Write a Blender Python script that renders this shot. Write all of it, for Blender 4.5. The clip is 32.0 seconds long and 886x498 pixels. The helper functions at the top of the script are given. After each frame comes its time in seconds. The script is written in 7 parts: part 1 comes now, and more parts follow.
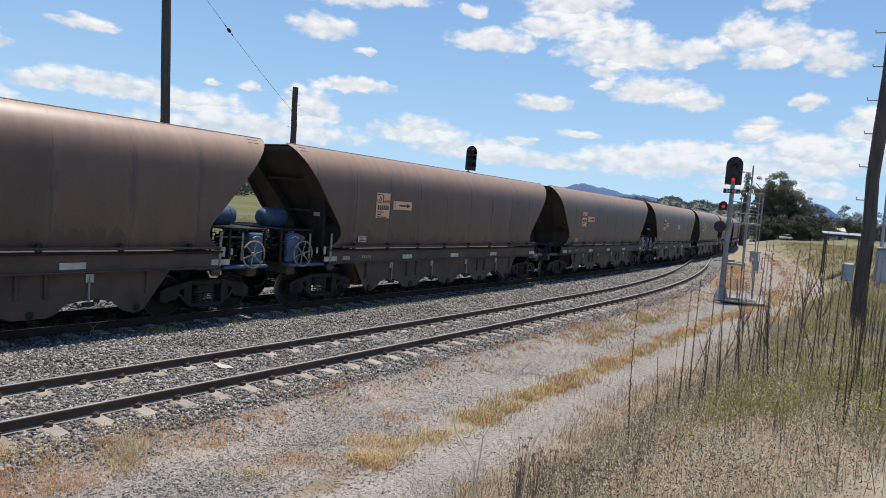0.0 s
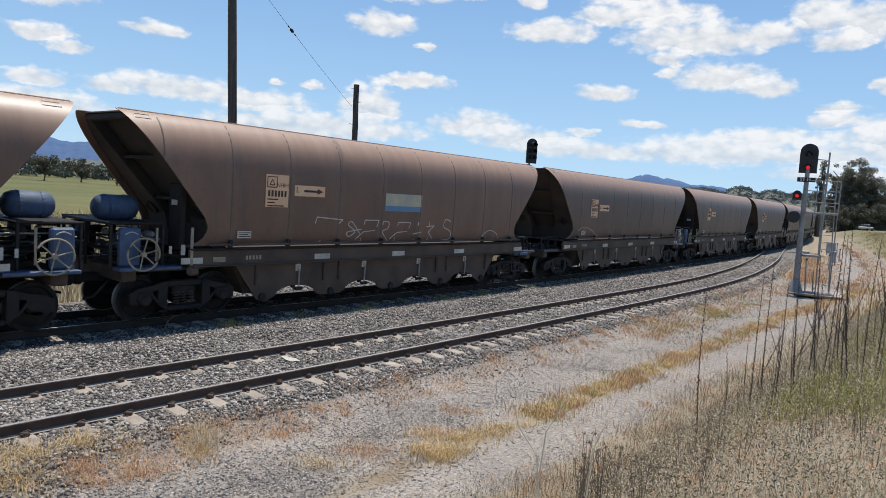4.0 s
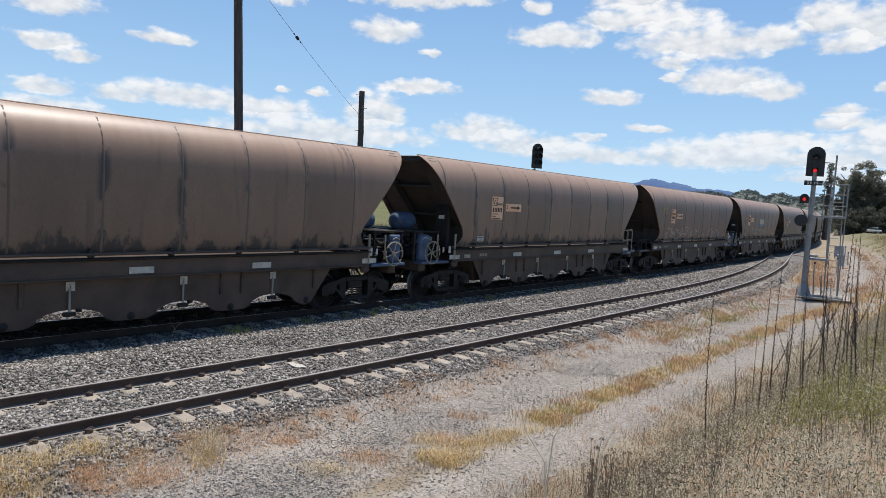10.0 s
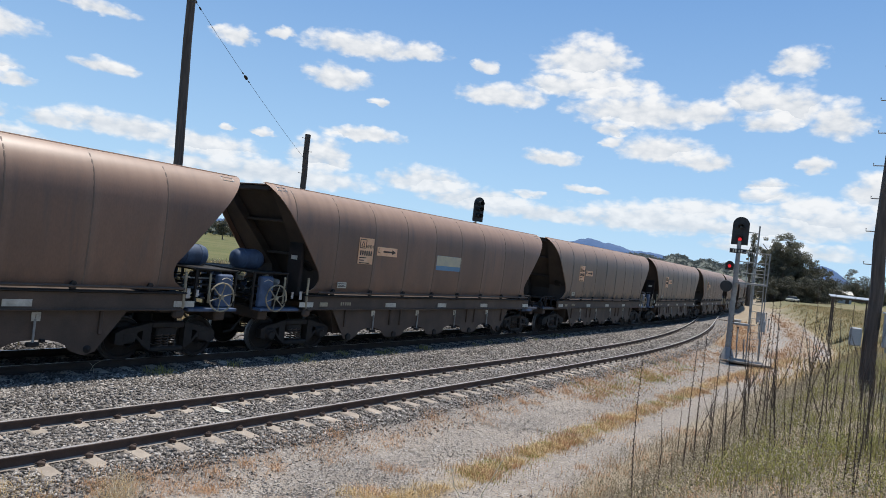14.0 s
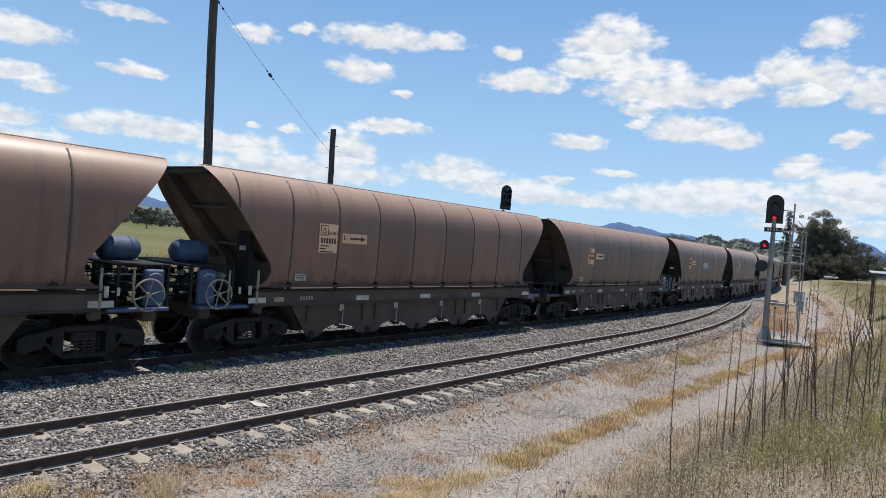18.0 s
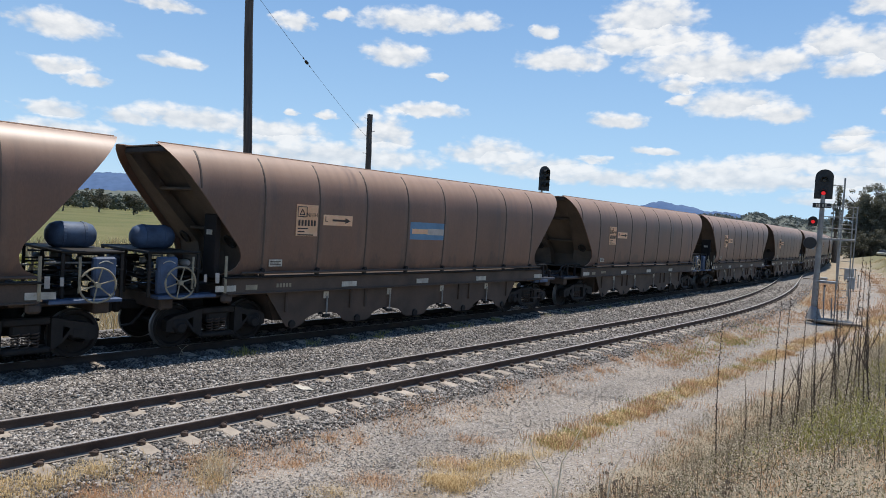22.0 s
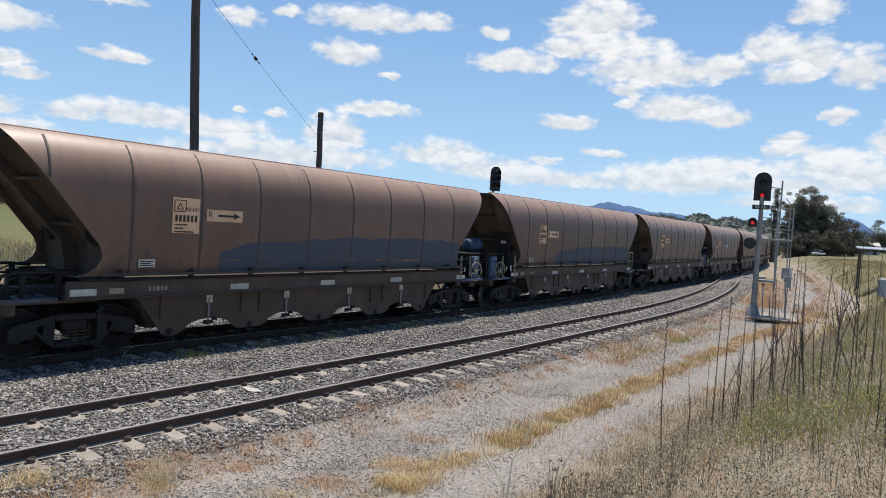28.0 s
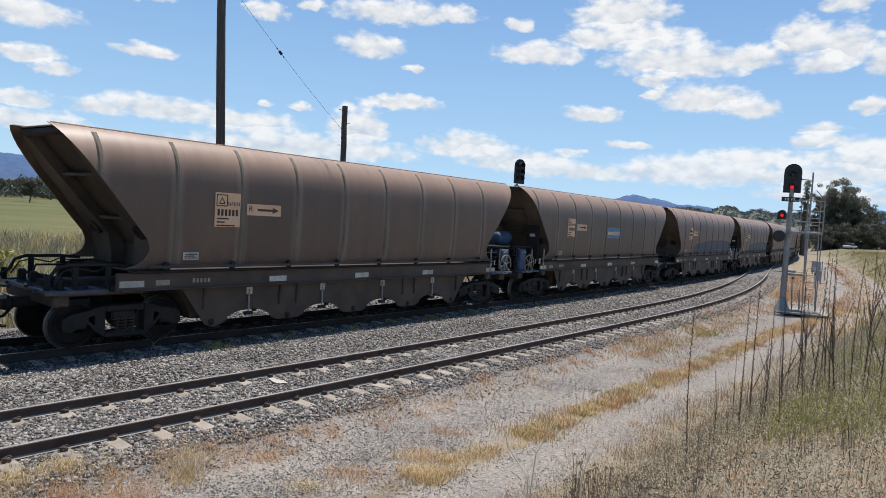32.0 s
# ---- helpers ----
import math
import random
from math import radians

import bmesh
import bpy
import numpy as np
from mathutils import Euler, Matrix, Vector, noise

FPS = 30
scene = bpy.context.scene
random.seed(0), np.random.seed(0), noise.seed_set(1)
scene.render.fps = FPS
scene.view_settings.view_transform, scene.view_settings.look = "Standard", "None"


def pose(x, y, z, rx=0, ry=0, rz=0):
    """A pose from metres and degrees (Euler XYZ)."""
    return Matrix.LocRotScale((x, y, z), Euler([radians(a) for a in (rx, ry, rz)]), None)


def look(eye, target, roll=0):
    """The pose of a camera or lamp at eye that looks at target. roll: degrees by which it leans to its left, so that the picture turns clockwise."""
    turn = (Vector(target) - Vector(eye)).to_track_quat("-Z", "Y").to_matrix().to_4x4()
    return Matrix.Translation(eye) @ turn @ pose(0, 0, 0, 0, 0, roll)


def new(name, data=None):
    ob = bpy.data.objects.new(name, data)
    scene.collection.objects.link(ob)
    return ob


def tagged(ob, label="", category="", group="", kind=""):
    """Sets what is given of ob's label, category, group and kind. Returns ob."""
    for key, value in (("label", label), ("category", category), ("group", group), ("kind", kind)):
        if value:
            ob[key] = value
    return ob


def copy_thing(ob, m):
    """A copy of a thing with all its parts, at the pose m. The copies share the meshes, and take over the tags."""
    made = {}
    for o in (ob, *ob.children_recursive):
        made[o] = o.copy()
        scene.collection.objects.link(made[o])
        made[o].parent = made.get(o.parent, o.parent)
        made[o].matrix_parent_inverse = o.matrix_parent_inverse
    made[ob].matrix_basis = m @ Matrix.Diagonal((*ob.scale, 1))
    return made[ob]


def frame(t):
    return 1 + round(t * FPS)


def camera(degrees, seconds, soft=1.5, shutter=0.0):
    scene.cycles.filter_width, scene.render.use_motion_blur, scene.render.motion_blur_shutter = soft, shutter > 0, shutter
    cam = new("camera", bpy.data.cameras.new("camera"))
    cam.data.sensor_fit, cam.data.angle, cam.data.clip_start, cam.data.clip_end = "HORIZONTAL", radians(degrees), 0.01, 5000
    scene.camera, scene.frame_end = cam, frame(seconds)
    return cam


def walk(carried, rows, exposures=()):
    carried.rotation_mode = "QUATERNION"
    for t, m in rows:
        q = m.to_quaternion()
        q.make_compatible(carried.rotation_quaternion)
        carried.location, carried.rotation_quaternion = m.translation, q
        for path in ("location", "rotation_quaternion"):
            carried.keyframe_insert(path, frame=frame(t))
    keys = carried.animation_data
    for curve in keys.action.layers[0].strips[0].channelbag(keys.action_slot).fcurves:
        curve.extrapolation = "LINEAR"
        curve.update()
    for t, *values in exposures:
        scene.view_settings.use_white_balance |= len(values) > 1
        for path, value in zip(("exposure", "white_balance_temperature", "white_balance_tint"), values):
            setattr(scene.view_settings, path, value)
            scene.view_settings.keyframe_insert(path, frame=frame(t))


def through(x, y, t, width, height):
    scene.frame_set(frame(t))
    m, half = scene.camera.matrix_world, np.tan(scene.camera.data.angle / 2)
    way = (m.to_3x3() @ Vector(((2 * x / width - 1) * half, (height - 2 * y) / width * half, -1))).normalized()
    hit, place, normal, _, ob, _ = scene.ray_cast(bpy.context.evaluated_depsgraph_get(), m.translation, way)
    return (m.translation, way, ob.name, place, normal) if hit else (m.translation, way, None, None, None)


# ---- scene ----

# ---- camera and walk ----
DEGREES, SECONDS, EYE = 66.3, 32.0, (0.0, 0.0, 3.18)
cam = camera(DEGREES, SECONDS, soft=0.85)


def aim(yaw, pitch, roll):
    """Camera pose at the fixed eye: yaw to the left of +y, pitch up, roll to the left."""
    a, b = radians(yaw), radians(pitch)
    ahead = Vector((-math.sin(a) * math.cos(b), math.cos(a) * math.cos(b), math.sin(b)))
    return look(EYE, Vector(EYE) + ahead, roll)


PATH = [
    (0, -4.36, -3.73, 4.62), (0.5, -2.32, -3.47, 2.84), (1, -0.19, -3.58, 3.34), (1.5, -0.56, -3.43, 3.77), (2, -0.19, -3.86, 3.61),
    (2.5, -0.15, -3.77, 3.41), (3, -0.13, -3.7, 3.32), (3.5, 0.39, -4.72, 3.36), (5.5, 0.81, -2.73, 4.81), (6, 0.26, -2.04, 4.83),
    (6.5, -0.47, -2.27, 4.4), (7, -0.43, -2.03, 3.88), (7.5, -0.62, -1.17, 3.78), (8, 0.25, -1.45, 3.67), (8.5, 1.12, -2.04, 4.04),
    (9, 1.31, -2.63, 3.93), (9.5, 1.49, -3.27, 3.77), (10, 1.28, -4.16, 3.4), (10.5, 2.42, -4.83, 4.66), (11, 0.83, -3.25, 4.41),
    (11.5, 0.43, -1.54, 4.23), (12, 0.38, 0.55, 3.88), (12.5, -1.6, -0.74, 4.24), (13, -3.06, -0.81, 5.01), (13.5, -4.49, -0.59, 5.18),
    (14, -3.5, 0.41, 6.57), (14.5, -2.99, -0.26, 6.33), (15, -1.12, -1.34, 5.49), (15.5, -0.07, -1.43, 5.53), (17.5, 0.78, 0.21, 4.77),
    (18, -1.15, -0.68, 4.57), (18.5, -1.13, -2.36, 4.49), (19, 0.26, -0.65, 4.89), (19.5, -0.98, -0.99, 4.43), (20, -0.37, -1.01, 4.98),
    (20.5, -0.11, -0.89, 5), (21, -1.37, -2, 4.51), (21.5, -0.4, -1.79, 4.39), (22, 2, -2.33, 3.45), (22.5, 1.46, -2.85, 5.02),
    (23, 2.51, -3.22, 4.73), (23.5, 3.39, -2.68, 4.98), (24, 3.89, -2.21, 5.07), (24.5, 4.22, -1.52, 4.33), (25, 2.68, -2.12, 4.68),
    (25.5, 0.45, -2.41, 4.4), (26, 0, -1.83, 4.32), (26.5, -1.2, -2.42, 3.83), (28.5, -2.09, -2.05, 3.67), (29, -0.05, -2.51, 3.85),
    (29.5, 0.29, -3.23, 3.44), (30, 0.2, -3.22, 3.18), (30.5, 0.95, -3.18, 3.33), (31, 2.01, -3.21, 2.52), (31.5, 0.73, -3.13, 3.3),
    (32, -0.11, -2.82, 3.59),
]
walk(cam, [(t, aim(*turn)) for t, *turn in PATH])

# ---- world, sun ----
SUN_DIR = Vector((0.09, 0.25, 1.0)).normalized()
SUN_EL = math.asin(SUN_DIR.z)
SUN_AZ = math.atan2(SUN_DIR.x, SUN_DIR.y)

HIGH = [(-31.9, 12.2, 3.3, 1.1), (-25.0, 14.8, 2.7, 0.6), (-31.7, 9.4, 2.4, 0.7), (-29.9, 8.7, 1.4, 0.6), (-24.2, 10.8, 2.1, 0.7), (-32.1, 6.3, 2.3, 0.8), (-15.2, 15.0, 1.7, 0.7), (-11.8, 16.0, 1.1, 0.6), (-5.3, 15.9, 4.7, 1.2), (-0.6, 16.1, 2.6, 0.9), (-7.0, 13.2, 2.7, 1.2), (-3.1, 11.9, 0.8, 0.4), (5.3, 15.6, 0.9, 0.7), (-4.1, 9.0, 3.1, 0.7), (7.1, 13.4, 3.8, 1.1), (13.7, 16.3, 4.1, 2.4), (11.6, 14.6, 3.2, 1.1), (18.4, 13.0, 5.6, 1.6), (23.3, 13.1, 2.8, 1.1), (20.3, 10.2, 3.8, 1.3), (23.6, 9.4, 2.4, 0.8), (11.7, 8.8, 2.4, 0.8), (15.6, 14.6, 4.2, 1.2), (16.4, 11.6, 1.6, 0.8)]
EAST = [(26.7, 14.2, 2.3, 1.7), (29.6, 13.7, 2.7, 1.7), (29.7, 16.9, 1.9, 1.2), (27.9, 12.5, 2.0, 0.8), (32.8, 12.6, 2.0, 1.6), (31.6, 9.5, 1.2, 0.7), (28.5, 7.9, 1.5, 0.6), (16.6, 10.6, 1.0, 0.5), (-12.2, 8.0, 1.0, 0.4), (-15.1, 8.1, 0.6, 0.3)]
LOW = [(-22.5, 6.7, 6.1, 1.1), (-27.2, 6.4, 1.9, 0.8), (-16.1, 6.2, 4.0, 1.2), (-7.5, 6.6, 2.6, 2.0), (-12.0, 4.8, 9.1, 1.2), (1.6, 5.7, 4.3, 1.3), (6.0, 4.8, 5.2, 1.1), (15.0, 6.5, 1.8, 0.4), (10.1, 5.7, 1.2, 0.4), (17.8, 4.4, 5.2, 1.2), (23.9, 5.6, 4.8, 1.0), (27.5, 4.4, 5.6, 1.0), (31.6, 6.4, 2.8, 0.9), (-31.5, 4.8, 4.2, 0.9), (29.8, 3.1, 5.7, 0.8), (21.0, 4.6, 7.5, 1.4), (32.0, 5.2, 6.0, 1.5), (11.0, 4.2, 6.0, 0.9), (29.0, 7.0, 3.0, 0.7), (36.5, 7.5, 3.0, 2.0)]


def build_world():
    world = bpy.data.worlds.new("sky")
    scene.world = world
    world.use_nodes = True
    nt = world.node_tree
    nt.nodes.clear()
    N, Lk = nt.nodes.new, nt.links.new

    def math_node(op, a, b=None, c=None):
        n = N("ShaderNodeMath")
        n.operation = op
        for i, v in enumerate((a, b, c)):
            if v is None:
                continue
            if isinstance(v, (int, float)):
                n.inputs[i].default_value = v
            else:
                Lk(v, n.inputs[i])
        return n.outputs[0]

    sky = N("ShaderNodeTexSky")
    sky.sky_type = "NISHITA"
    sky.sun_disc = False
    sky.sun_elevation, sky.sun_rotation = SUN_EL, SUN_AZ
    sky.air_density, sky.dust_density, sky.ozone_density = 1.0, 0.0, 3.0
    tc = N("ShaderNodeTexCoord")
    sep = N("ShaderNodeSeparateXYZ")
    Lk(tc.outputs["Generated"], sep.inputs[0])
    az = math_node("MULTIPLY", math_node("ARCTAN2", sep.outputs[0], sep.outputs[1]), 57.2958)
    el = math_node("MULTIPLY", math_node("ARCSINE", sep.outputs[2]), 57.2958)
    flat = N("ShaderNodeCombineXYZ")
    Lk(az, flat.inputs[0])
    Lk(math_node("MULTIPLY", el, 1.7), flat.inputs[1])

    def noise_tex(scale, detail, rough=0.6):
        n = N("ShaderNodeTexNoise")
        n.inputs["Scale"].default_value = scale
        n.inputs["Detail"].default_value = detail
        n.inputs["Roughness"].default_value = rough
        Lk(flat.outputs[0], n.inputs["Vector"])
        return n

    warp = noise_tex(0.55, 3, 0.6)
    ws = N("ShaderNodeSeparateColor")
    Lk(warp.outputs["Color"], ws.inputs[0])
    azw = math_node("ADD", az, math_node("MULTIPLY", math_node("SUBTRACT", ws.outputs[0], 0.5), 3.0))
    elw = math_node("ADD", el, math_node("MULTIPLY", math_node("SUBTRACT", ws.outputs[1], 0.5), 1.0))
    field = None
    under = None
    for a, e, w, h in HIGH + EAST + LOW:
        dx = math_node("MULTIPLY", math_node("SUBTRACT", azw, a), 1 / (w * 1.12))
        dy = math_node("MULTIPLY", math_node("SUBTRACT", elw, e), 1 / (h * 1.2))
        # flatter bases: below the middle the falloff is quicker
        dyb = math_node("MAXIMUM", dy, math_node("MULTIPLY", dy, -1.6))
        q = math_node("MULTIPLY_ADD", dx, dx, math_node("MULTIPLY", dyb, dyb))
        m = math_node("SUBTRACT", 1.0, q)
        field = m if field is None else math_node("MAXIMUM", field, m)
        lit = math_node("MULTIPLY", math_node("GREATER_THAN", m, -0.2), dy)
        under = lit if under is None else math_node("MAXIMUM", under, lit)
    # the rest of the sky: scattered clouds of the same kind
    wide = N("ShaderNodeTexNoise")
    wide.inputs["Scale"].default_value, wide.inputs["Detail"].default_value = 3.2, 4
    Lk(tc.outputs["Generated"], wide.inputs["Vector"])
    inside = math_node("MULTIPLY", math_node("LESS_THAN", math_node("ABSOLUTE", az), 42.0), math_node("LESS_THAN", math_node("ABSOLUTE", el), 20.0))
    other = math_node("MULTIPLY", math_node("SUBTRACT", wide.outputs["Fac"], 0.66), 8.0)
    other = math_node("SUBTRACT", other, math_node("MULTIPLY", inside, 9.0))
    field = math_node("MAXIMUM", field, other)
    puff = noise_tex(0.75, 7, 0.55)

    def lobes(scale):
        n = N("ShaderNodeTexVoronoi")
        n.feature = "SMOOTH_F1"
        n.inputs["Scale"].default_value, n.inputs["Smoothness"].default_value = scale, 0.35
        spot = N("ShaderNodeVectorMath")
        spot.operation = "ADD"
        Lk(flat.outputs[0], spot.inputs[0])
        Lk(warp.outputs["Color"], spot.inputs[1])
        Lk(spot.outputs[0], n.inputs["Vector"])
        return math_node("SUBTRACT", 0.5, n.outputs["Distance"])

    billow = math_node("ADD", math_node("MULTIPLY", lobes(0.6), 1.0), math_node("MULTIPLY", lobes(1.5), 0.5))
    edge = math_node("ADD", math_node("MULTIPLY", field, 1.7), math_node("MULTIPLY_ADD", math_node("SUBTRACT", puff.outputs["Fac"], 0.5), 2.3, billow))
    ramp = N("ShaderNodeMapRange")
    ramp.interpolation_type = "SMOOTHSTEP"
    ramp.inputs["From Min"].default_value, ramp.inputs["From Max"].default_value = -0.2, 1.5
    Lk(edge, ramp.inputs["Value"])
    low = N("ShaderNodeMapRange")
    low.inputs["From Min"].default_value, low.inputs["From Max"].default_value = -0.75, 0.95
    Lk(math_node("ADD", math_node("ADD", under, math_node("MULTIPLY", billow, 1.2)), math_node("MULTIPLY", math_node("SUBTRACT", puff.outputs["Fac"], 0.5), 2.2)), low.inputs["Value"])
    tone = N("ShaderNodeMix")
    tone.data_type = "RGBA"
    tone.inputs["A"].default_value = (0.64, 0.69, 0.755, 1)
    tone.inputs["B"].default_value = (1.0, 1.0, 1.0, 1)
    Lk(low.outputs[0], tone.inputs["Factor"])
    bg_sky, bg_cloud, mix, out = N("ShaderNodeBackground"), N("ShaderNodeBackground"), N("ShaderNodeMixShader"), N("ShaderNodeOutputWorld")
    bg_sky.inputs["Strength"].default_value = 0.12
    bg_cloud.inputs["Strength"].default_value = 0.95
    # a summer haze that whitens the lower sky
    haze = N("ShaderNodeMapRange")
    haze.inputs["From Min"].default_value, haze.inputs["From Max"].default_value = 0.0, 24.0
    haze.inputs["To Min"].default_value, haze.inputs["To Max"].default_value = 0.85, 0.62
    Lk(el, haze.inputs["Value"])
    # clearer air on the side away from the sun
    toward = math_node("MULTIPLY_ADD", math_node("COSINE", math_node("SUBTRACT", math_node("ARCTAN2", sep.outputs[0], sep.outputs[1]), SUN_AZ)), 0.18, 0.82)
    ramp2 = N("ShaderNodeMapRange")
    ramp2.inputs["From Min"].default_value, ramp2.inputs["From Max"].default_value = 0.0, 30.0
    Lk(el, ramp2.inputs["Value"])
    pale = N("ShaderNodeMix")
    pale.data_type = "RGBA"
    pale.inputs["A"].default_value, pale.inputs["B"].default_value = (3.9, 6.05, 8.3, 1), (0.72, 2.35, 5.8, 1)
    Lk(ramp2.outputs[0], pale.inputs["Factor"])
    both = N("ShaderNodeMix")
    both.data_type = "RGBA"
    Lk(math_node("MULTIPLY", haze.outputs[0], toward), both.inputs["Factor"])
    Lk(sky.outputs[0], both.inputs["A"])
    Lk(pale.outputs["Result"], both.inputs["B"])
    Lk(both.outputs["Result"], bg_sky.inputs["Color"])
    Lk(tone.outputs["Result"], bg_cloud.inputs["Color"])
    thin = N("ShaderNodeMapRange")      # low clouds fade into the haze
    thin.inputs["From Min"].default_value, thin.inputs["From Max"].default_value = 2.0, 8.5
    thin.inputs["To Min"].default_value, thin.inputs["To Max"].default_value = 0.72, 0.95
    Lk(el, thin.inputs["Value"])
    Lk(math_node("MULTIPLY", ramp.outputs[0], thin.outputs[0]), mix.inputs[0])
    Lk(bg_sky.outputs[0], mix.inputs[1])
    Lk(bg_cloud.outputs[0], mix.inputs[2])
    Lk(mix.outputs[0], out.inputs[0])


build_world()
sun = new("sun", bpy.data.lights.new("sun", "SUN"))
sun.data.energy, sun.data.angle, sun.data.color = 5.0, radians(0.53), (1.0, 0.96, 0.9)
sun.matrix_world = look((0, 0, 60), Vector((0, 0, 60)) - SUN_DIR)
scene.view_settings.exposure = 0.0

# ---- plan: the main line is one arc, in metres along (s) and across (lat, to its left) ----
BEND, TURN0, START = -0.0016828, 0.69315, (-11.286, 9.375)
RADIUS = 1 / abs(BEND)
CENTRE = (START[0] - RADIUS * math.cos(TURN0), START[1] + RADIUS * math.sin(TURN0))
RAIL_TOP = 0.14
WAGON = 16.1635


def heading(s):
    return TURN0 + BEND * s


def on_line(s, lat=0.0, z=0.0):
    h = heading(s)
    x = START[0] + (math.cos(TURN0) - math.cos(h)) / BEND
    y = START[1] + (math.sin(h) - math.sin(TURN0)) / BEND
    return Vector((x - lat * math.cos(h), y + lat * math.sin(h), z))


def place(s, lat=0.0, z=0.0, turn=0.0):
    p = on_line(s, lat, z)
    return pose(p.x, p.y, p.z, 0, 0, 90 - math.degrees(heading(s)) + turn)


def line_of(x, y):
    """s and lat of places in the plan (arrays)."""
    dx, dy = x - CENTRE[0], y - CENTRE[1]
    lat = RADIUS - np.hypot(dx, dy)
    ang = np.arctan2(-dy, dx)          # at the arc, x - cx = R cos h, y - cy = -R sin h
    return (TURN0 - ang) / abs(BEND), lat


def siding(s):
    """The nearer track's distance from the main line, which it joins at a turnout."""
    t = np.clip((np.asarray(s, float) - 25.0) / 62.0, 0, 1)
    return -5.08 * (1 - t * t * (3 - 2 * t))


def smooth(a, b, v):
    t = np.clip((v - a) / (b - a), 0, 1)
    return t * t * (3 - 2 * t)


def ROAD_MID(s):
    """The road's distance from the main line."""
    k = [25, 36, 47, 62, 74, 95, 115, 150, 190, 240, 400]
    v = [-8.35, -9.2, -9.85, -8.4, -7.4, -6.0, -5.3, -5.3, -8.0, -15.0, -40.0]
    return sum(np.interp(np.asarray(s, float) + d, k, v) for d in (-5, -2.5, 0, 2.5, 5)) / 5


def ground_z(x, y):
    s, lat = line_of(np.asarray(x, float), np.asarray(y, float))
    near_edge = siding(s) - 1.45
    z = np.full_like(lat, -0.035)
    z = z - 0.22 * smooth(0.0, 0.9, near_edge - lat)
    bank = 1.80 * smooth(-2.25, -5.55, lat - ROAD_MID(s)) * (1 - 0.2 * smooth(30, 75, s))
    z = z + bank + 1.3 * smooth(-12, -45, lat) * smooth(30, 70, s)
    z = z - 0.75 * smooth(2.6, 5.0, lat)
    z = z + 0.06 * smooth(-2.0, -2.7, lat) * smooth(-3.6, -2.9, lat)
    return z


# ---- materials ----
def links(m):
    m.use_nodes = True
    nt = m.node_tree
    return nt, nt.nodes, nt.links.new, nt.nodes["Principled BSDF"]


def mat(name, a, b=None, rough=0.7, metal=0.0, scale=4.0, stretch=(1, 1, 1), bump=0.25, grain=60.0, spread=0.0, spec=0.4, blotch=0.35):
    """Two-tone weathered surface: broad stains between a and b, fine grain, relief; spread: tone per object."""
    m = bpy.data.materials.new(name)
    nt, nodes, Lk, bsdf = links(m)
    b = b or tuple(v * 0.6 for v in a)
    tc, mp = nodes.new("ShaderNodeTexCoord"), nodes.new("ShaderNodeMapping")
    mp.inputs["Scale"].default_value = stretch
    Lk(tc.outputs["Object"], mp.inputs[0])
    info = nodes.new("ShaderNodeObjectInfo")
    shift = nodes.new("ShaderNodeMath")
    shift.operation = "MULTIPLY"
    shift.inputs[1].default_value = 37.0
    Lk(info.outputs["Random"], shift.inputs[0])
    n1, n2 = nodes.new("ShaderNodeTexNoise"), nodes.new("ShaderNodeTexNoise")
    for n, sc, d in ((n1, scale, 5), (n2, grain, 3)):
        n.noise_dimensions = "4D"
        n.inputs["Scale"].default_value, n.inputs["Detail"].default_value = sc, d
        Lk(mp.outputs[0], n.inputs["Vector"])
        Lk(shift.outputs[0], n.inputs["W"])
    r = nodes.new("ShaderNodeMapRange")
    r.inputs["From Min"].default_value, r.inputs["From Max"].default_value = 0.5 - blotch / 2, 0.5 + blotch / 2
    Lk(n1.outputs["Fac"], r.inputs["Value"])
    mix = nodes.new("ShaderNodeMix")
    mix.data_type = "RGBA"
    mix.inputs["A"].default_value, mix.inputs["B"].default_value = (*a, 1), (*b, 1)
    Lk(r.outputs[0], mix.inputs["Factor"])
    hsv = nodes.new("ShaderNodeHueSaturation")
    val = nodes.new("ShaderNodeMath")
    val.operation = "MULTIPLY_ADD"
    val.inputs[1].default_value, val.inputs[2].default_value = 0.5, 0.75
    Lk(n2.outputs["Fac"], val.inputs[0])
    last = val.outputs[0]
    if spread:
        per = nodes.new("ShaderNodeMapRange")
        per.inputs["To Min"].default_value, per.inputs["To Max"].default_value = 1 - spread, 1 + spread
        Lk(info.outputs["Random"], per.inputs["Value"])
        mul = nodes.new("ShaderNodeMath")
        mul.operation = "MULTIPLY"
        Lk(last, mul.inputs[0])
        Lk(per.outputs[0], mul.inputs[1])
        last = mul.outputs[0]
    Lk(last, hsv.inputs["Value"])
    Lk(mix.outputs["Result"], hsv.inputs["Color"])
    Lk(hsv.outputs[0], bsdf.inputs["Base Color"])
    bsdf.inputs["Roughness"].default_value, bsdf.inputs["Metallic"].default_value = rough, metal
    bsdf.inputs["Specular IOR Level"].default_value = spec
    if bump:
        bp = nodes.new("ShaderNodeBump")
        bp.inputs["Strength"].default_value, bp.inputs["Distance"].default_value = bump, 0.01
        Lk(n2.outputs["Fac"], bp.inputs["Height"])
        Lk(bp.outputs[0], bsdf.inputs["Normal"])
    return m


def glow(name, colour, strength):
    m = bpy.data.materials.new(name)
    nt, nodes, Lk, bsdf = links(m)
    bsdf.inputs["Base Color"].default_value = (*colour, 1)
    bsdf.inputs["Emission Color"].default_value = (*colour, 1)
    bsdf.inputs["Emission Strength"].default_value = strength
    return m


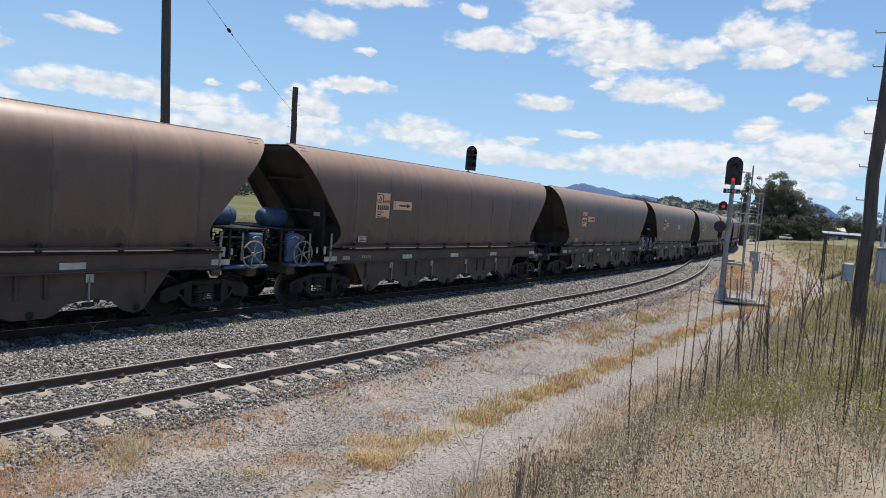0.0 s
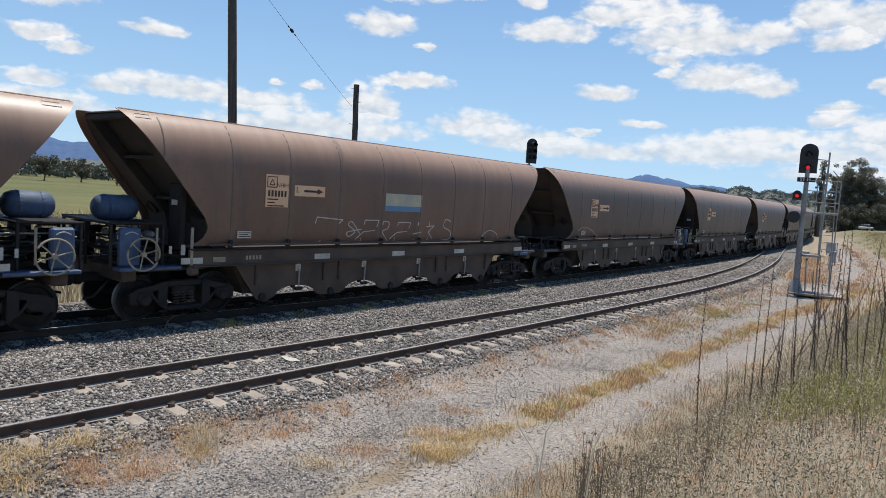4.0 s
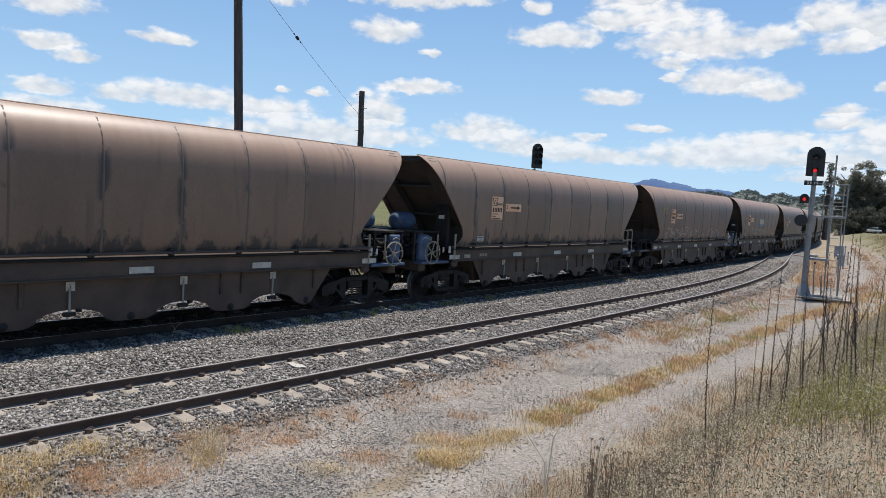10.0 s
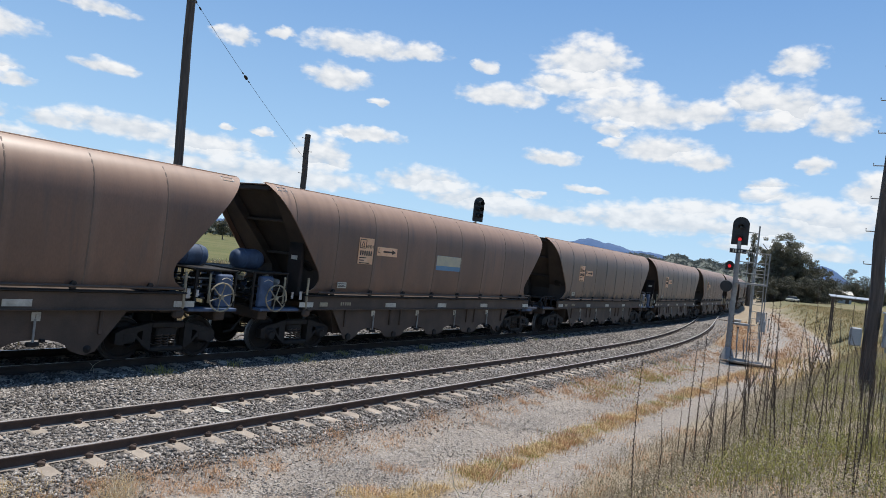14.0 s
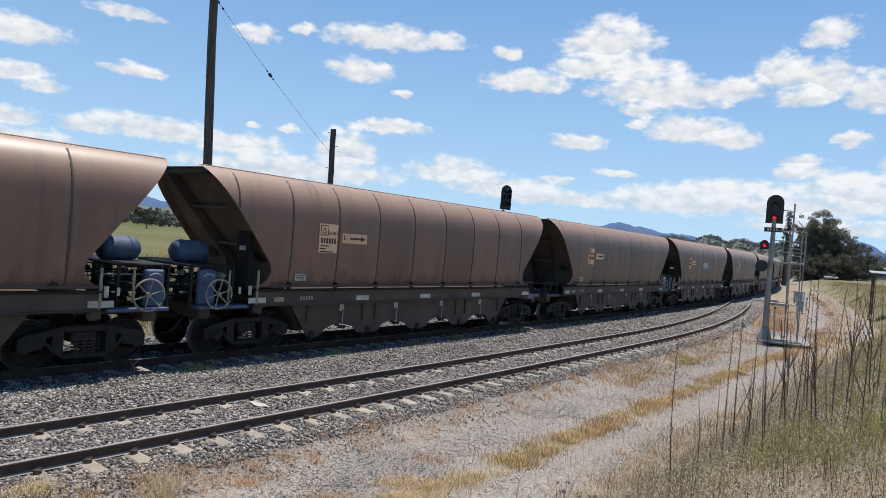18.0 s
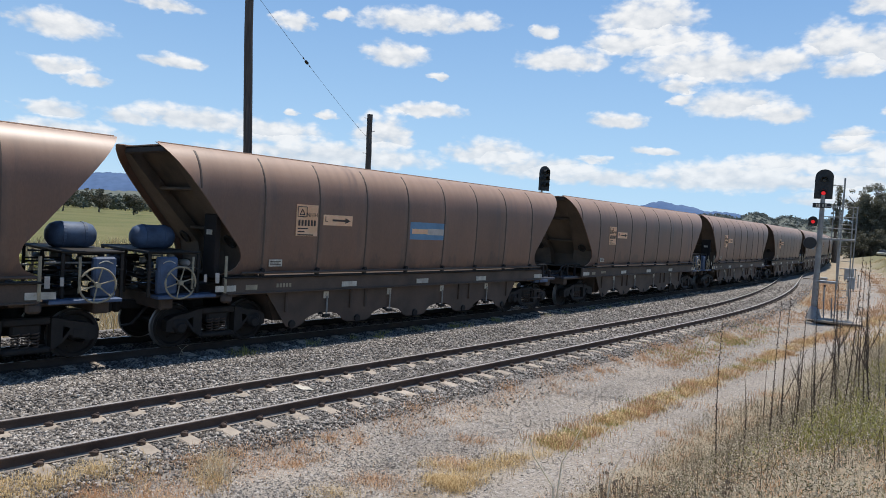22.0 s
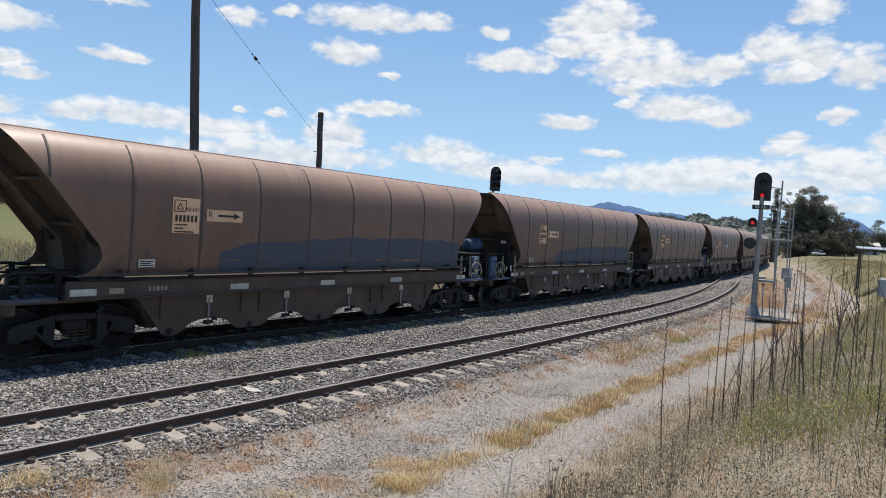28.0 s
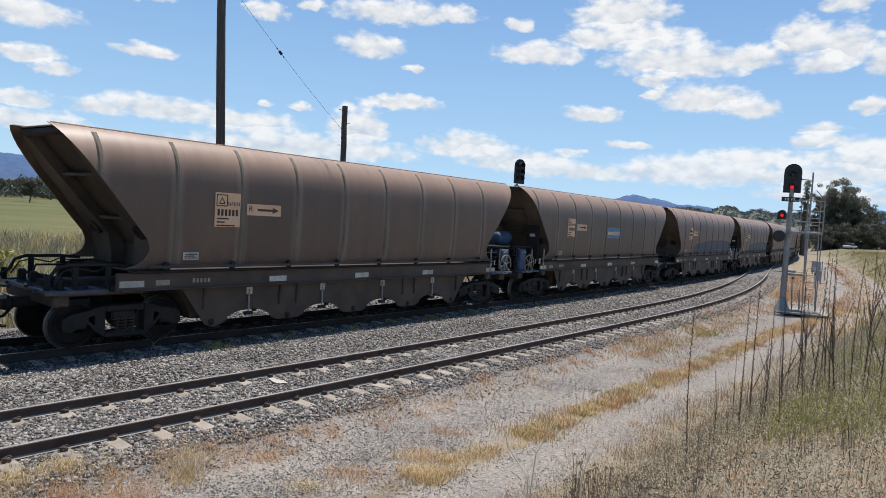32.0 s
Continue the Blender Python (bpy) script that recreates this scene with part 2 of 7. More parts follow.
def leaf_mat(name, a, b, through=0.25, rough=0.6):
    """Blades and leaves: tone per island, some light comes through."""
    m = bpy.data.materials.new(name)
    nt, nodes, Lk, bsdf = links(m)
    geo = nodes.new("ShaderNodeNewGeometry")
    mix = nodes.new("ShaderNodeMix")
    mix.data_type = "RGBA"
    mix.inputs["A"].default_value, mix.inputs["B"].default_value = (*a, 1), (*b, 1)
    Lk(geo.outputs["Random Per Island"], mix.inputs["Factor"])
    Lk(mix.outputs["Result"], bsdf.inputs["Base Color"])
    bsdf.inputs["Roughness"].default_value = rough
    bsdf.inputs["Specular IOR Level"].default_value = 0.2
    tr, ms = nodes.new("ShaderNodeBsdfTranslucent"), nodes.new("ShaderNodeMixShader")
    Lk(mix.outputs["Result"], tr.inputs["Color"])
    ms.inputs[0].default_value = through
    Lk(bsdf.outputs[0], ms.inputs[1])
    Lk(tr.outputs[0], ms.inputs[2])
    Lk(ms.outputs[0], nodes["Material Output"].inputs[0])
    return m


def stone_mat(name, a, b, c):
    """Crushed stone: tone per stone between three greys."""
    m = bpy.data.materials.new(name)
    nt, nodes, Lk, bsdf = links(m)
    geo = nodes.new("ShaderNodeNewGeometry")
    ramp = nodes.new("ShaderNodeValToRGB")
    e = ramp.color_ramp.elements
    e[0].color, e[1].color = (*a, 1), (*c, 1)
    e.new(0.55).color = (*b, 1)
    Lk(geo.outputs["Random Per Island"], ramp.inputs[0])
    tc, n = nodes.new("ShaderNodeTexCoord"), nodes.new("ShaderNodeTexNoise")
    n.inputs["Scale"].default_value, n.inputs["Detail"].default_value = 0.6, 3
    Lk(tc.outputs["Object"], n.inputs["Vector"])
    hsv = nodes.new("ShaderNodeHueSaturation")
    val = nodes.new("ShaderNodeMath")
    val.operation = "MULTIPLY_ADD"
    val.inputs[1].default_value, val.inputs[2].default_value = 0.7, 0.65
    Lk(n.outputs["Fac"], val.inputs[0])
    Lk(val.outputs[0], hsv.inputs["Value"])
    Lk(ramp.outputs[0], hsv.inputs["Color"])
    Lk(hsv.outputs[0], bsdf.inputs["Base Color"])
    bsdf.inputs["Roughness"].default_value = 0.9
    return m


def ground_mat():
    """Bare ground: crushed stone, pale trodden gravel, dry earth and pasture, laid by the cover attribute."""
    m = bpy.data.materials.new("ground")
    nt, nodes, Lk, bsdf = links(m)
    att = nodes.new("ShaderNodeAttribute")
    att.attribute_name = "cover"
    sep = nodes.new("ShaderNodeSeparateColor")
    Lk(att.outputs["Color"], sep.inputs[0])
    tc = nodes.new("ShaderNodeTexCoord")

    def noise_tex(scale, detail=5, rough=0.6):
        n = nodes.new("ShaderNodeTexNoise")
        n.inputs["Scale"].default_value, n.inputs["Detail"].default_value, n.inputs["Roughness"].default_value = scale, detail, rough
        Lk(tc.outputs["Object"], n.inputs["Vector"])
        return n.outputs["Fac"]

    def mixed(f, a, b):
        n = nodes.new("ShaderNodeMix")
        n.data_type = "RGBA"
        for sock, v in (("A", a), ("B", b)):
            if isinstance(v, tuple):
                n.inputs[sock].default_value = (*v, 1)
            else:
                Lk(v, n.inputs[sock])
        Lk(f, n.inputs["Factor"])
        return n.outputs["Result"]

    def span(v, lo, hi):
        n = nodes.new("ShaderNodeMapRange")
        n.inputs["From Min"].default_value, n.inputs["From Max"].default_value = lo, hi
        Lk(v, n.inputs["Value"])
        return n.outputs[0]

    def worn(v, amount=0.5):
        """Breaks the edge of a cover."""
        n = nodes.new("ShaderNodeMath")
        n.operation = "MULTIPLY_ADD"
        Lk(span(noise_tex(2.6, 6), 0.3, 0.7), n.inputs[0])
        n.inputs[1].default_value = amount
        sub = nodes.new("ShaderNodeMath")
        sub.operation = "ADD"
        Lk(v, n.inputs[2])
        Lk(n.outputs[0], sub.inputs[0])
        sub.inputs[1].default_value = -amount / 2
        return span(sub.outputs[0], 0.3, 0.7)

    vor = nodes.new("ShaderNodeTexVoronoi")
    vor.inputs["Scale"].default_value = 26.0
    Lk(tc.outputs["Object"], vor.inputs["Vector"])
    earth = mixed(span(noise_tex(1.3), 0.35, 0.65), (0.25, 0.19, 0.125), (0.34, 0.285, 0.205))
    pasture = mixed(span(noise_tex(0.035, 6), 0.40, 0.60), (0.085, 0.105, 0.034), (0.175, 0.155, 0.068))
    pasture = mixed(span(noise_tex(0.5, 6), 0.35, 0.7), pasture, (0.135, 0.128, 0.052))
    road = mixed(span(noise_tex(0.9, 6), 0.36, 0.64), (0.285, 0.240, 0.192), (0.362, 0.310, 0.252))
    road = mixed(span(noise_tex(0.35, 4), 0.42, 0.62), road, (0.258, 0.226, 0.190))
    chip = nodes.new("ShaderNodeTexVoronoi")
    chip.inputs["Scale"].default_value = 34.0
    Lk(tc.outputs["Object"], chip.inputs["Vector"])
    chips = nodes.new("ShaderNodeSeparateColor")
    Lk(chip.outputs["Color"], chips.inputs[0])
    road = mixed(span(chips.outputs[0], 0.70, 1.0), road, (0.42, 0.385, 0.345))
    road = mixed(span(chips.outputs[1], 0.70, 0.95), road, (0.165, 0.145, 0.128))
    road = mixed(span(noise_tex(38.0, 4), 0.52, 0.7), road, (0.235, 0.202, 0.172))
    grey = nodes.new("ShaderNodeSeparateColor")
    Lk(vor.outputs["Color"], grey.inputs[0])
    stone = mixed(grey.outputs[0], (0.075, 0.068, 0.061), (0.27, 0.245, 0.22))
    col = mixed(sep.outputs[2], earth, pasture)
    col = mixed(worn(sep.outputs[1]), col, road)
    col = mixed(worn(sep.outputs[0], 0.35), col, stone)
    fine = nodes.new("ShaderNodeHueSaturation")
    f2 = nodes.new("ShaderNodeMath")
    f2.operation = "MULTIPLY_ADD"
    f2.inputs[1].default_value, f2.inputs[2].default_value = 0.7, 0.65
    Lk(noise_tex(55.0, 3), f2.inputs[0])
    Lk(f2.outputs[0], fine.inputs["Value"])
    Lk(col, fine.inputs["Color"])
    Lk(fine.outputs[0], bsdf.inputs["Base Color"])
    bsdf.inputs["Roughness"].default_value = 0.95
    bsdf.inputs["Specular IOR Level"].default_value = 0.15
    bp = nodes.new("ShaderNodeBump")
    bp.inputs["Strength"].default_value, bp.inputs["Distance"].default_value = 0.6, 0.03
    Lk(noise_tex(24.0, 6), bp.inputs["Height"])
    Lk(bp.outputs[0], bsdf.inputs["Normal"])
    return m


M_GROUND = ground_mat()
M_STONE = stone_mat("crushed_stone", (0.075, 0.063, 0.053), (0.215, 0.187, 0.158), (0.47, 0.42, 0.365))
# the train's shade, besides coal dust, is put into these two colours
M_COALSHADE = stone_mat("coal_shade_stone", (0.028, 0.025, 0.023), (0.065, 0.057, 0.050), (0.15, 0.132, 0.115))
M_RAILMAIN = mat("coal_shade_rail", (0.034, 0.027, 0.023), (0.060, 0.046, 0.037), rough=0.85, scale=3, grain=90, spec=0.2)
M_SIDEGRAVEL = stone_mat("side_gravel", (0.15, 0.132, 0.116), (0.27, 0.242, 0.214), (0.46, 0.42, 0.375))
M_GRAVEL = stone_mat("road_gravel", (0.225, 0.192, 0.162), (0.31, 0.268, 0.226), (0.46, 0.405, 0.345))
# dust tan, with the sunlight on the rail foot put into it
M_FOOT = mat("dusty_sunlit_rail_foot", (0.38, 0.32, 0.26), (0.22, 0.18, 0.145), rough=0.95, scale=2.5, spec=0.05)
M_RAIL = mat("rail_steel", (0.072, 0.051, 0.042), (0.115, 0.083, 0.066), rough=0.85, scale=3, grain=90, spec=0.2)
M_RAILTOP = mat("polished_rail_head", (0.46, 0.43, 0.40), (0.34, 0.30, 0.27), rough=0.45, metal=0.45, bump=0.05)
M_CONCRETE = mat("weathered_concrete", (0.39, 0.325, 0.255), (0.25, 0.205, 0.16), rough=0.9, scale=3.5, grain=45, spread=0.18)


def wagon_paint(name, a, b):
    return mat(name, a, b, rough=0.46, scale=1.1, stretch=(1.6, 1.0, 0.5), bump=0.05, grain=30, spread=0.10, spec=0.52, blotch=0.5)


def dust_along_ribs(m, first, pitch, dust_share=0.3, soot=0.6, rib_soot=0.0):
    """Pale dust caught on both sides of every rib, and coal streaks running down between them."""
    nt, nodes, Lk, bsdf = links(m)
    old = bsdf.inputs["Base Color"].links[0].from_socket
    tc, sep = nodes.new("ShaderNodeTexCoord"), nodes.new("ShaderNodeSeparateXYZ")
    Lk(tc.outputs["Object"], sep.inputs[0])

    def op(kind, a, b=0.0, c=0.0):
        n = nodes.new("ShaderNodeMath")
        n.operation = kind
        for i, v in enumerate((a, b, c)):
            if isinstance(v, (int, float)):
                n.inputs[i].default_value = v
            else:
                Lk(v, n.inputs[i])
        return n.outputs[0]

    along = op("MULTIPLY", sep.outputs[0], op("SIGN", op("MULTIPLY", sep.outputs[1], -1.0)))
    off = op("PINGPONG", op("ADD", along, -first), pitch / 2)
    info = nodes.new("ShaderNodeObjectInfo")
    streak = nodes.new("ShaderNodeTexNoise")
    streak.noise_dimensions = "4D"
    streak.inputs["Scale"].default_value, streak.inputs["Detail"].default_value = 1.0, 5
    mp = nodes.new("ShaderNodeMapping")
    mp.inputs["Scale"].default_value = (5.0, 1.0, 0.5)
    Lk(tc.outputs["Object"], mp.inputs[0])
    Lk(mp.outputs[0], streak.inputs["Vector"])
    Lk(op("MULTIPLY", info.outputs["Random"], 51.0), streak.inputs["W"])

    def span(v, lo, hi, to_lo=0.0, to_hi=1.0):
        n = nodes.new("ShaderNodeMapRange")
        n.interpolation_type = "SMOOTHSTEP"
        for name, x in (("From Min", lo), ("From Max", hi), ("To Min", to_lo), ("To Max", to_hi)):
            n.inputs[name].default_value = x
        Lk(v, n.inputs["Value"])
        return n.outputs[0]

    near = op("MULTIPLY", span(off, 0.20, 0.08), span(streak.outputs["Fac"], 0.30, 0.66, 0.05, dust_share))
    dust, coal = nodes.new("ShaderNodeMix"), nodes.new("ShaderNodeMix")
    for n, col in ((dust, (0.36, 0.285, 0.215, 1)), (coal, (0.085, 0.066, 0.056, 1))):
        n.data_type = "RGBA"
        n.inputs["B"].default_value = col
    Lk(old, dust.inputs["A"])
    Lk(near, dust.inputs["Factor"])
    Lk(dust.outputs["Result"], coal.inputs["A"])
    smudge = nodes.new("ShaderNodeTexNoise")
    smudge.noise_dimensions = "4D"
    smudge.inputs["Scale"].default_value, smudge.inputs["Detail"].default_value, smudge.inputs["Roughness"].default_value = 1.6, 6, 0.62
    mp2 = nodes.new("ShaderNodeMapping")
    mp2.inputs["Scale"].default_value = (1.7, 1.0, 0.75)
    Lk(tc.outputs["Object"], mp2.inputs[0])
    Lk(mp2.outputs[0], smudge.inputs["Vector"])
    Lk(op("MULTIPLY", info.outputs["Random"], 23.0), smudge.inputs["W"])
    # coal water that has run down along the seams, and coal caught along the foot
    runs = op("MULTIPLY", op("MULTIPLY", span(op("MULTIPLY_ADD", smudge.outputs["Fac"], -0.22, op("ADD", off, 0.11)), 0.15, 0.0), span(smudge.outputs["Fac"], 0.47, 0.56)), rib_soot)
    spill = op("MULTIPLY", span(op("MULTIPLY_ADD", smudge.outputs["Fac"], -2.6, sep.outputs[2]), 0.62, 0.36), rib_soot)
    grime = op("MAXIMUM", runs, spill)
    Lk(span(streak.outputs["Fac"], 0.55, 0.74, 0.0, soot), coal.inputs["Factor"])
    black = nodes.new("ShaderNodeMix")
    black.data_type = "RGBA"
    black.inputs["B"].default_value = (0.036, 0.031, 0.029, 1)
    Lk(coal.outputs["Result"], black.inputs["A"])
    Lk(grime, black.inputs["Factor"])
    # every panel between two ribs has faded a little differently
    panel = nodes.new("ShaderNodeTexWhiteNoise")
    panel.noise_dimensions = "1D"
    Lk(op("MULTIPLY_ADD", info.outputs["Random"], 97.0, op("FLOOR", op("MULTIPLY", op("ADD", along, -first), 1 / pitch))), panel.inputs["W"])
    fade = nodes.new("ShaderNodeHueSaturation")
    Lk(span(panel.outputs["Value"], 0.0, 1.0, 0.87, 1.13), fade.inputs["Value"])
    Lk(black.outputs["Result"], fade.inputs["Color"])
    # up-facing paint paled: the sun's sheen on the shoulder put in with dust
    geo, up = nodes.new("ShaderNodeNewGeometry"), nodes.new("ShaderNodeSeparateXYZ")
    Lk(geo.outputs["Normal"], up.inputs[0])
    sun_pale = nodes.new("ShaderNodeMix")
    sun_pale.data_type = "RGBA"
    sun_pale.inputs["B"].default_value = (0.43, 0.28, 0.188, 1)
    Lk(fade.outputs[0], sun_pale.inputs["A"])
    Lk(op("MULTIPLY", span(up.outputs[2], 0.04, 0.62), span(streak.outputs["Fac"], 0.25, 0.7, 0.80, 0.62)), sun_pale.inputs["Factor"])
    Lk(sun_pale.outputs["Result"], bsdf.inputs["Base Color"])


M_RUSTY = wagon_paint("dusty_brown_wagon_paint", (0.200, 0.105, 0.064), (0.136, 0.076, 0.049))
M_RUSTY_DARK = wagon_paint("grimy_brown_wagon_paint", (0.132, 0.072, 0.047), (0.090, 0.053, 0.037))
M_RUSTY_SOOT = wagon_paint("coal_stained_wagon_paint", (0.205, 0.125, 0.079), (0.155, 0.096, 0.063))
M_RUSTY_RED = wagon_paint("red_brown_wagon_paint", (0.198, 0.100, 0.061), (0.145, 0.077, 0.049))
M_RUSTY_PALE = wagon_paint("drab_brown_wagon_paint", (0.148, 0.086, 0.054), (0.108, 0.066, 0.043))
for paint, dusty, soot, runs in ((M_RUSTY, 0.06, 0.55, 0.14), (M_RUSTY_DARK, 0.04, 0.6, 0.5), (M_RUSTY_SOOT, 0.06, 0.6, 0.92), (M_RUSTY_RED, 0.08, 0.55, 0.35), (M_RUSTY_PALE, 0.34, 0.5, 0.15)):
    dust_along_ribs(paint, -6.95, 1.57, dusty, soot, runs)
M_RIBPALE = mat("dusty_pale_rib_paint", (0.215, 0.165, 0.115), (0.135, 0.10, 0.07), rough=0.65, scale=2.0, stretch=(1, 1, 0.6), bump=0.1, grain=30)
M_RIBDARK = mat("dark_rib_paint", (0.075, 0.052, 0.040), (0.105, 0.072, 0.053), rough=0.6, scale=2.0, stretch=(1, 1, 0.6), bump=0.1, grain=30)
# very dark: shade below the overhanging wagon ends is put into this colour
M_ENDDARK = mat("shade_dark_end_paint", (0.040, 0.033, 0.030), (0.075, 0.057, 0.046), rough=0.8, scale=1.0, grain=40, spec=0.2)
M_ENDTAN = mat("dusty_tan_end_paint", (0.15, 0.112, 0.082), (0.055, 0.042, 0.034), rough=0.8, scale=0.9, grain=40, spec=0.2)
M_LIME = mat("faded_yellow_spray_paint", (0.40, 0.34, 0.10), (0.28, 0.22, 0.10), rough=0.8, scale=3)
M_RIB = mat("sooty_rib_paint", (0.125, 0.084, 0.060), (0.165, 0.110, 0.078), rough=0.55, scale=2.0, stretch=(1, 1, 0.6), bump=0.1, grain=30)
M_UNDER = mat("grimy_underframe_steel", (0.105, 0.076, 0.058), (0.060, 0.045, 0.036), rough=0.8, scale=2.5, grain=40, spec=0.3)
M_SKIRT = mat("dusty_brown_sill_paint", (0.104, 0.070, 0.050), (0.058, 0.041, 0.031), rough=0.65, scale=1.6, grain=40, spec=0.4)
M_BLACK = mat("black_greasy_steel", (0.016, 0.014, 0.013), (0.030, 0.025, 0.021), rough=0.7, scale=5, grain=70, spec=0.3)
# near-black with the overhang's shade painted in
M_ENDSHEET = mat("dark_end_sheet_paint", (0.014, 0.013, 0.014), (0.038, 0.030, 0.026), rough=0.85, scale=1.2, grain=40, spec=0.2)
M_BLUE = mat("faded_blue_paint", (0.085, 0.13, 0.22), (0.05, 0.068, 0.11), rough=0.6, scale=4, grain=60)
M_WHEEL = mat("wheel_steel", (0.014, 0.012, 0.011), (0.028, 0.023, 0.020), rough=0.7, metal=0.1, scale=4, spec=0.3)
M_TREAD = mat("bright_wheel_tread", (0.26, 0.25, 0.24), (0.18, 0.17, 0.16), rough=0.5, metal=0.7, bump=0.05)
M_WHITE = mat("dirty_white_reflector", (0.60, 0.56, 0.47), (0.38, 0.34, 0.28), rough=0.6, scale=6, spread=0.1)
M_ORANGE = mat("faded_orange_panel", (0.72, 0.40, 0.22), (0.78, 0.50, 0.31), rough=0.65, scale=3, spread=0.08)
M_INK = mat("dark_lettering", (0.05, 0.034, 0.027), (0.08, 0.055, 0.04), rough=0.8)
M_CHALK = mat("white_spray_paint", (0.58, 0.53, 0.47), (0.40, 0.35, 0.30), rough=0.8, scale=3)
M_PATCH = mat("blue_grey_overpaint", (0.060, 0.070, 0.098), (0.075, 0.072, 0.085), rough=0.6, scale=1.2)
M_SKYBLUE = mat("faded_sky_blue_paint", (0.14, 0.26, 0.38), (0.11, 0.20, 0.29), rough=0.6, scale=3)
M_CREAM = mat("faded_cream_paint", (0.52, 0.46, 0.30), (0.40, 0.37, 0.29), rough=0.65, scale=3)
M_YELLOW = mat("worn_yellow_paint", (0.36, 0.30, 0.20), (0.24, 0.19, 0.13), rough=0.6, scale=5)
M_PIPE = mat("worn_pipe_steel", (0.10, 0.105, 0.125), (0.07, 0.065, 0.07), rough=0.5, metal=0.3, scale=4)
M_HWHEEL = mat("pale_handwheel_paint", (0.38, 0.325, 0.22), (0.24, 0.20, 0.14), rough=0.6, scale=6)
M_GALV = mat("galvanised_steel", (0.34, 0.33, 0.31), (0.23, 0.225, 0.215), rough=0.6, metal=0.15, scale=5)
M_SIGNAL = mat("matt_black_signal_paint", (0.018, 0.018, 0.019), (0.03, 0.03, 0.03), rough=0.55)
M_LENS = mat("dark_signal_lens", (0.02, 0.022, 0.024), (0.03, 0.03, 0.032), rough=0.12, bump=0)
M_RED = glow("red_signal_light", (0.9, 0.03, 0.04), 0.55)
M_POLE = mat("weathered_timber_pole", (0.115, 0.095, 0.08), (0.055, 0.045, 0.04), rough=0.9, scale=3, stretch=(6, 6, 0.5), grain=30, bump=0.5)
M_WIRE = mat("dark_wire", (0.04, 0.04, 0.04), (0.06, 0.06, 0.06), rough=0.5, metal=0.5, bump=0)
M_LGREY = mat("light_grey_cabinet_paint", (0.36, 0.385, 0.40), (0.27, 0.29, 0.305), rough=0.5, scale=3)
M_BARK = mat("gum_bark", (0.14, 0.11, 0.085), (0.07, 0.055, 0.045), rough=0.9, scale=2, stretch=(3, 3, 0.6))
L_GOLD = leaf_mat("golden_dry_grass", (0.47, 0.31, 0.13), (0.68, 0.53, 0.30), through=0.15)
L_RUST = leaf_mat("reddish_dry_grass", (0.45, 0.24, 0.12), (0.64, 0.43, 0.26))
L_GREY = leaf_mat("grey_green_weeds", (0.19, 0.155, 0.098), (0.47, 0.41, 0.30))
L_GREEN = leaf_mat("fresh_green_weeds", (0.245, 0.225, 0.055), (0.43, 0.40, 0.145))
L_STRAW = leaf_mat("bleached_straw", (0.40, 0.33, 0.22), (0.64, 0.56, 0.42))
L_BLEACH = leaf_mat("bleached_white_stalks", (0.74, 0.66, 0.52), (0.82, 0.75, 0.62), through=0.5)
L_SPIKE = leaf_mat("dead_brown_seed_spikes", (0.035, 0.026, 0.021), (0.095, 0.066, 0.05), through=0.03)
L_STEM = leaf_mat("dry_brown_stems", (0.10, 0.075, 0.055), (0.24, 0.18, 0.125), through=0.1)
L_GUM = leaf_mat("gum_leaves", (0.080, 0.077, 0.052), (0.165, 0.155, 0.112), through=0.2)
L_OLIVE = leaf_mat("olive_dry_grass", (0.20, 0.165, 0.065), (0.37, 0.30, 0.15))
L_DARK = leaf_mat("dark_scrub_leaves", (0.075, 0.070, 0.036), (0.19, 0.175, 0.085), through=0.2)
L_GUM2 = leaf_mat("pale_gum_leaves", (0.12, 0.115, 0.082), (0.24, 0.228, 0.17), through=0.3)
L_WOOD = leaf_mat("distant_bush", (0.060, 0.072, 0.055), (0.125, 0.135, 0.10), through=0.1)
# distance haze is mixed into these leaf colours
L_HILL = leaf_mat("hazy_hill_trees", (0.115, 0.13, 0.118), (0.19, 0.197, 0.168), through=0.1)


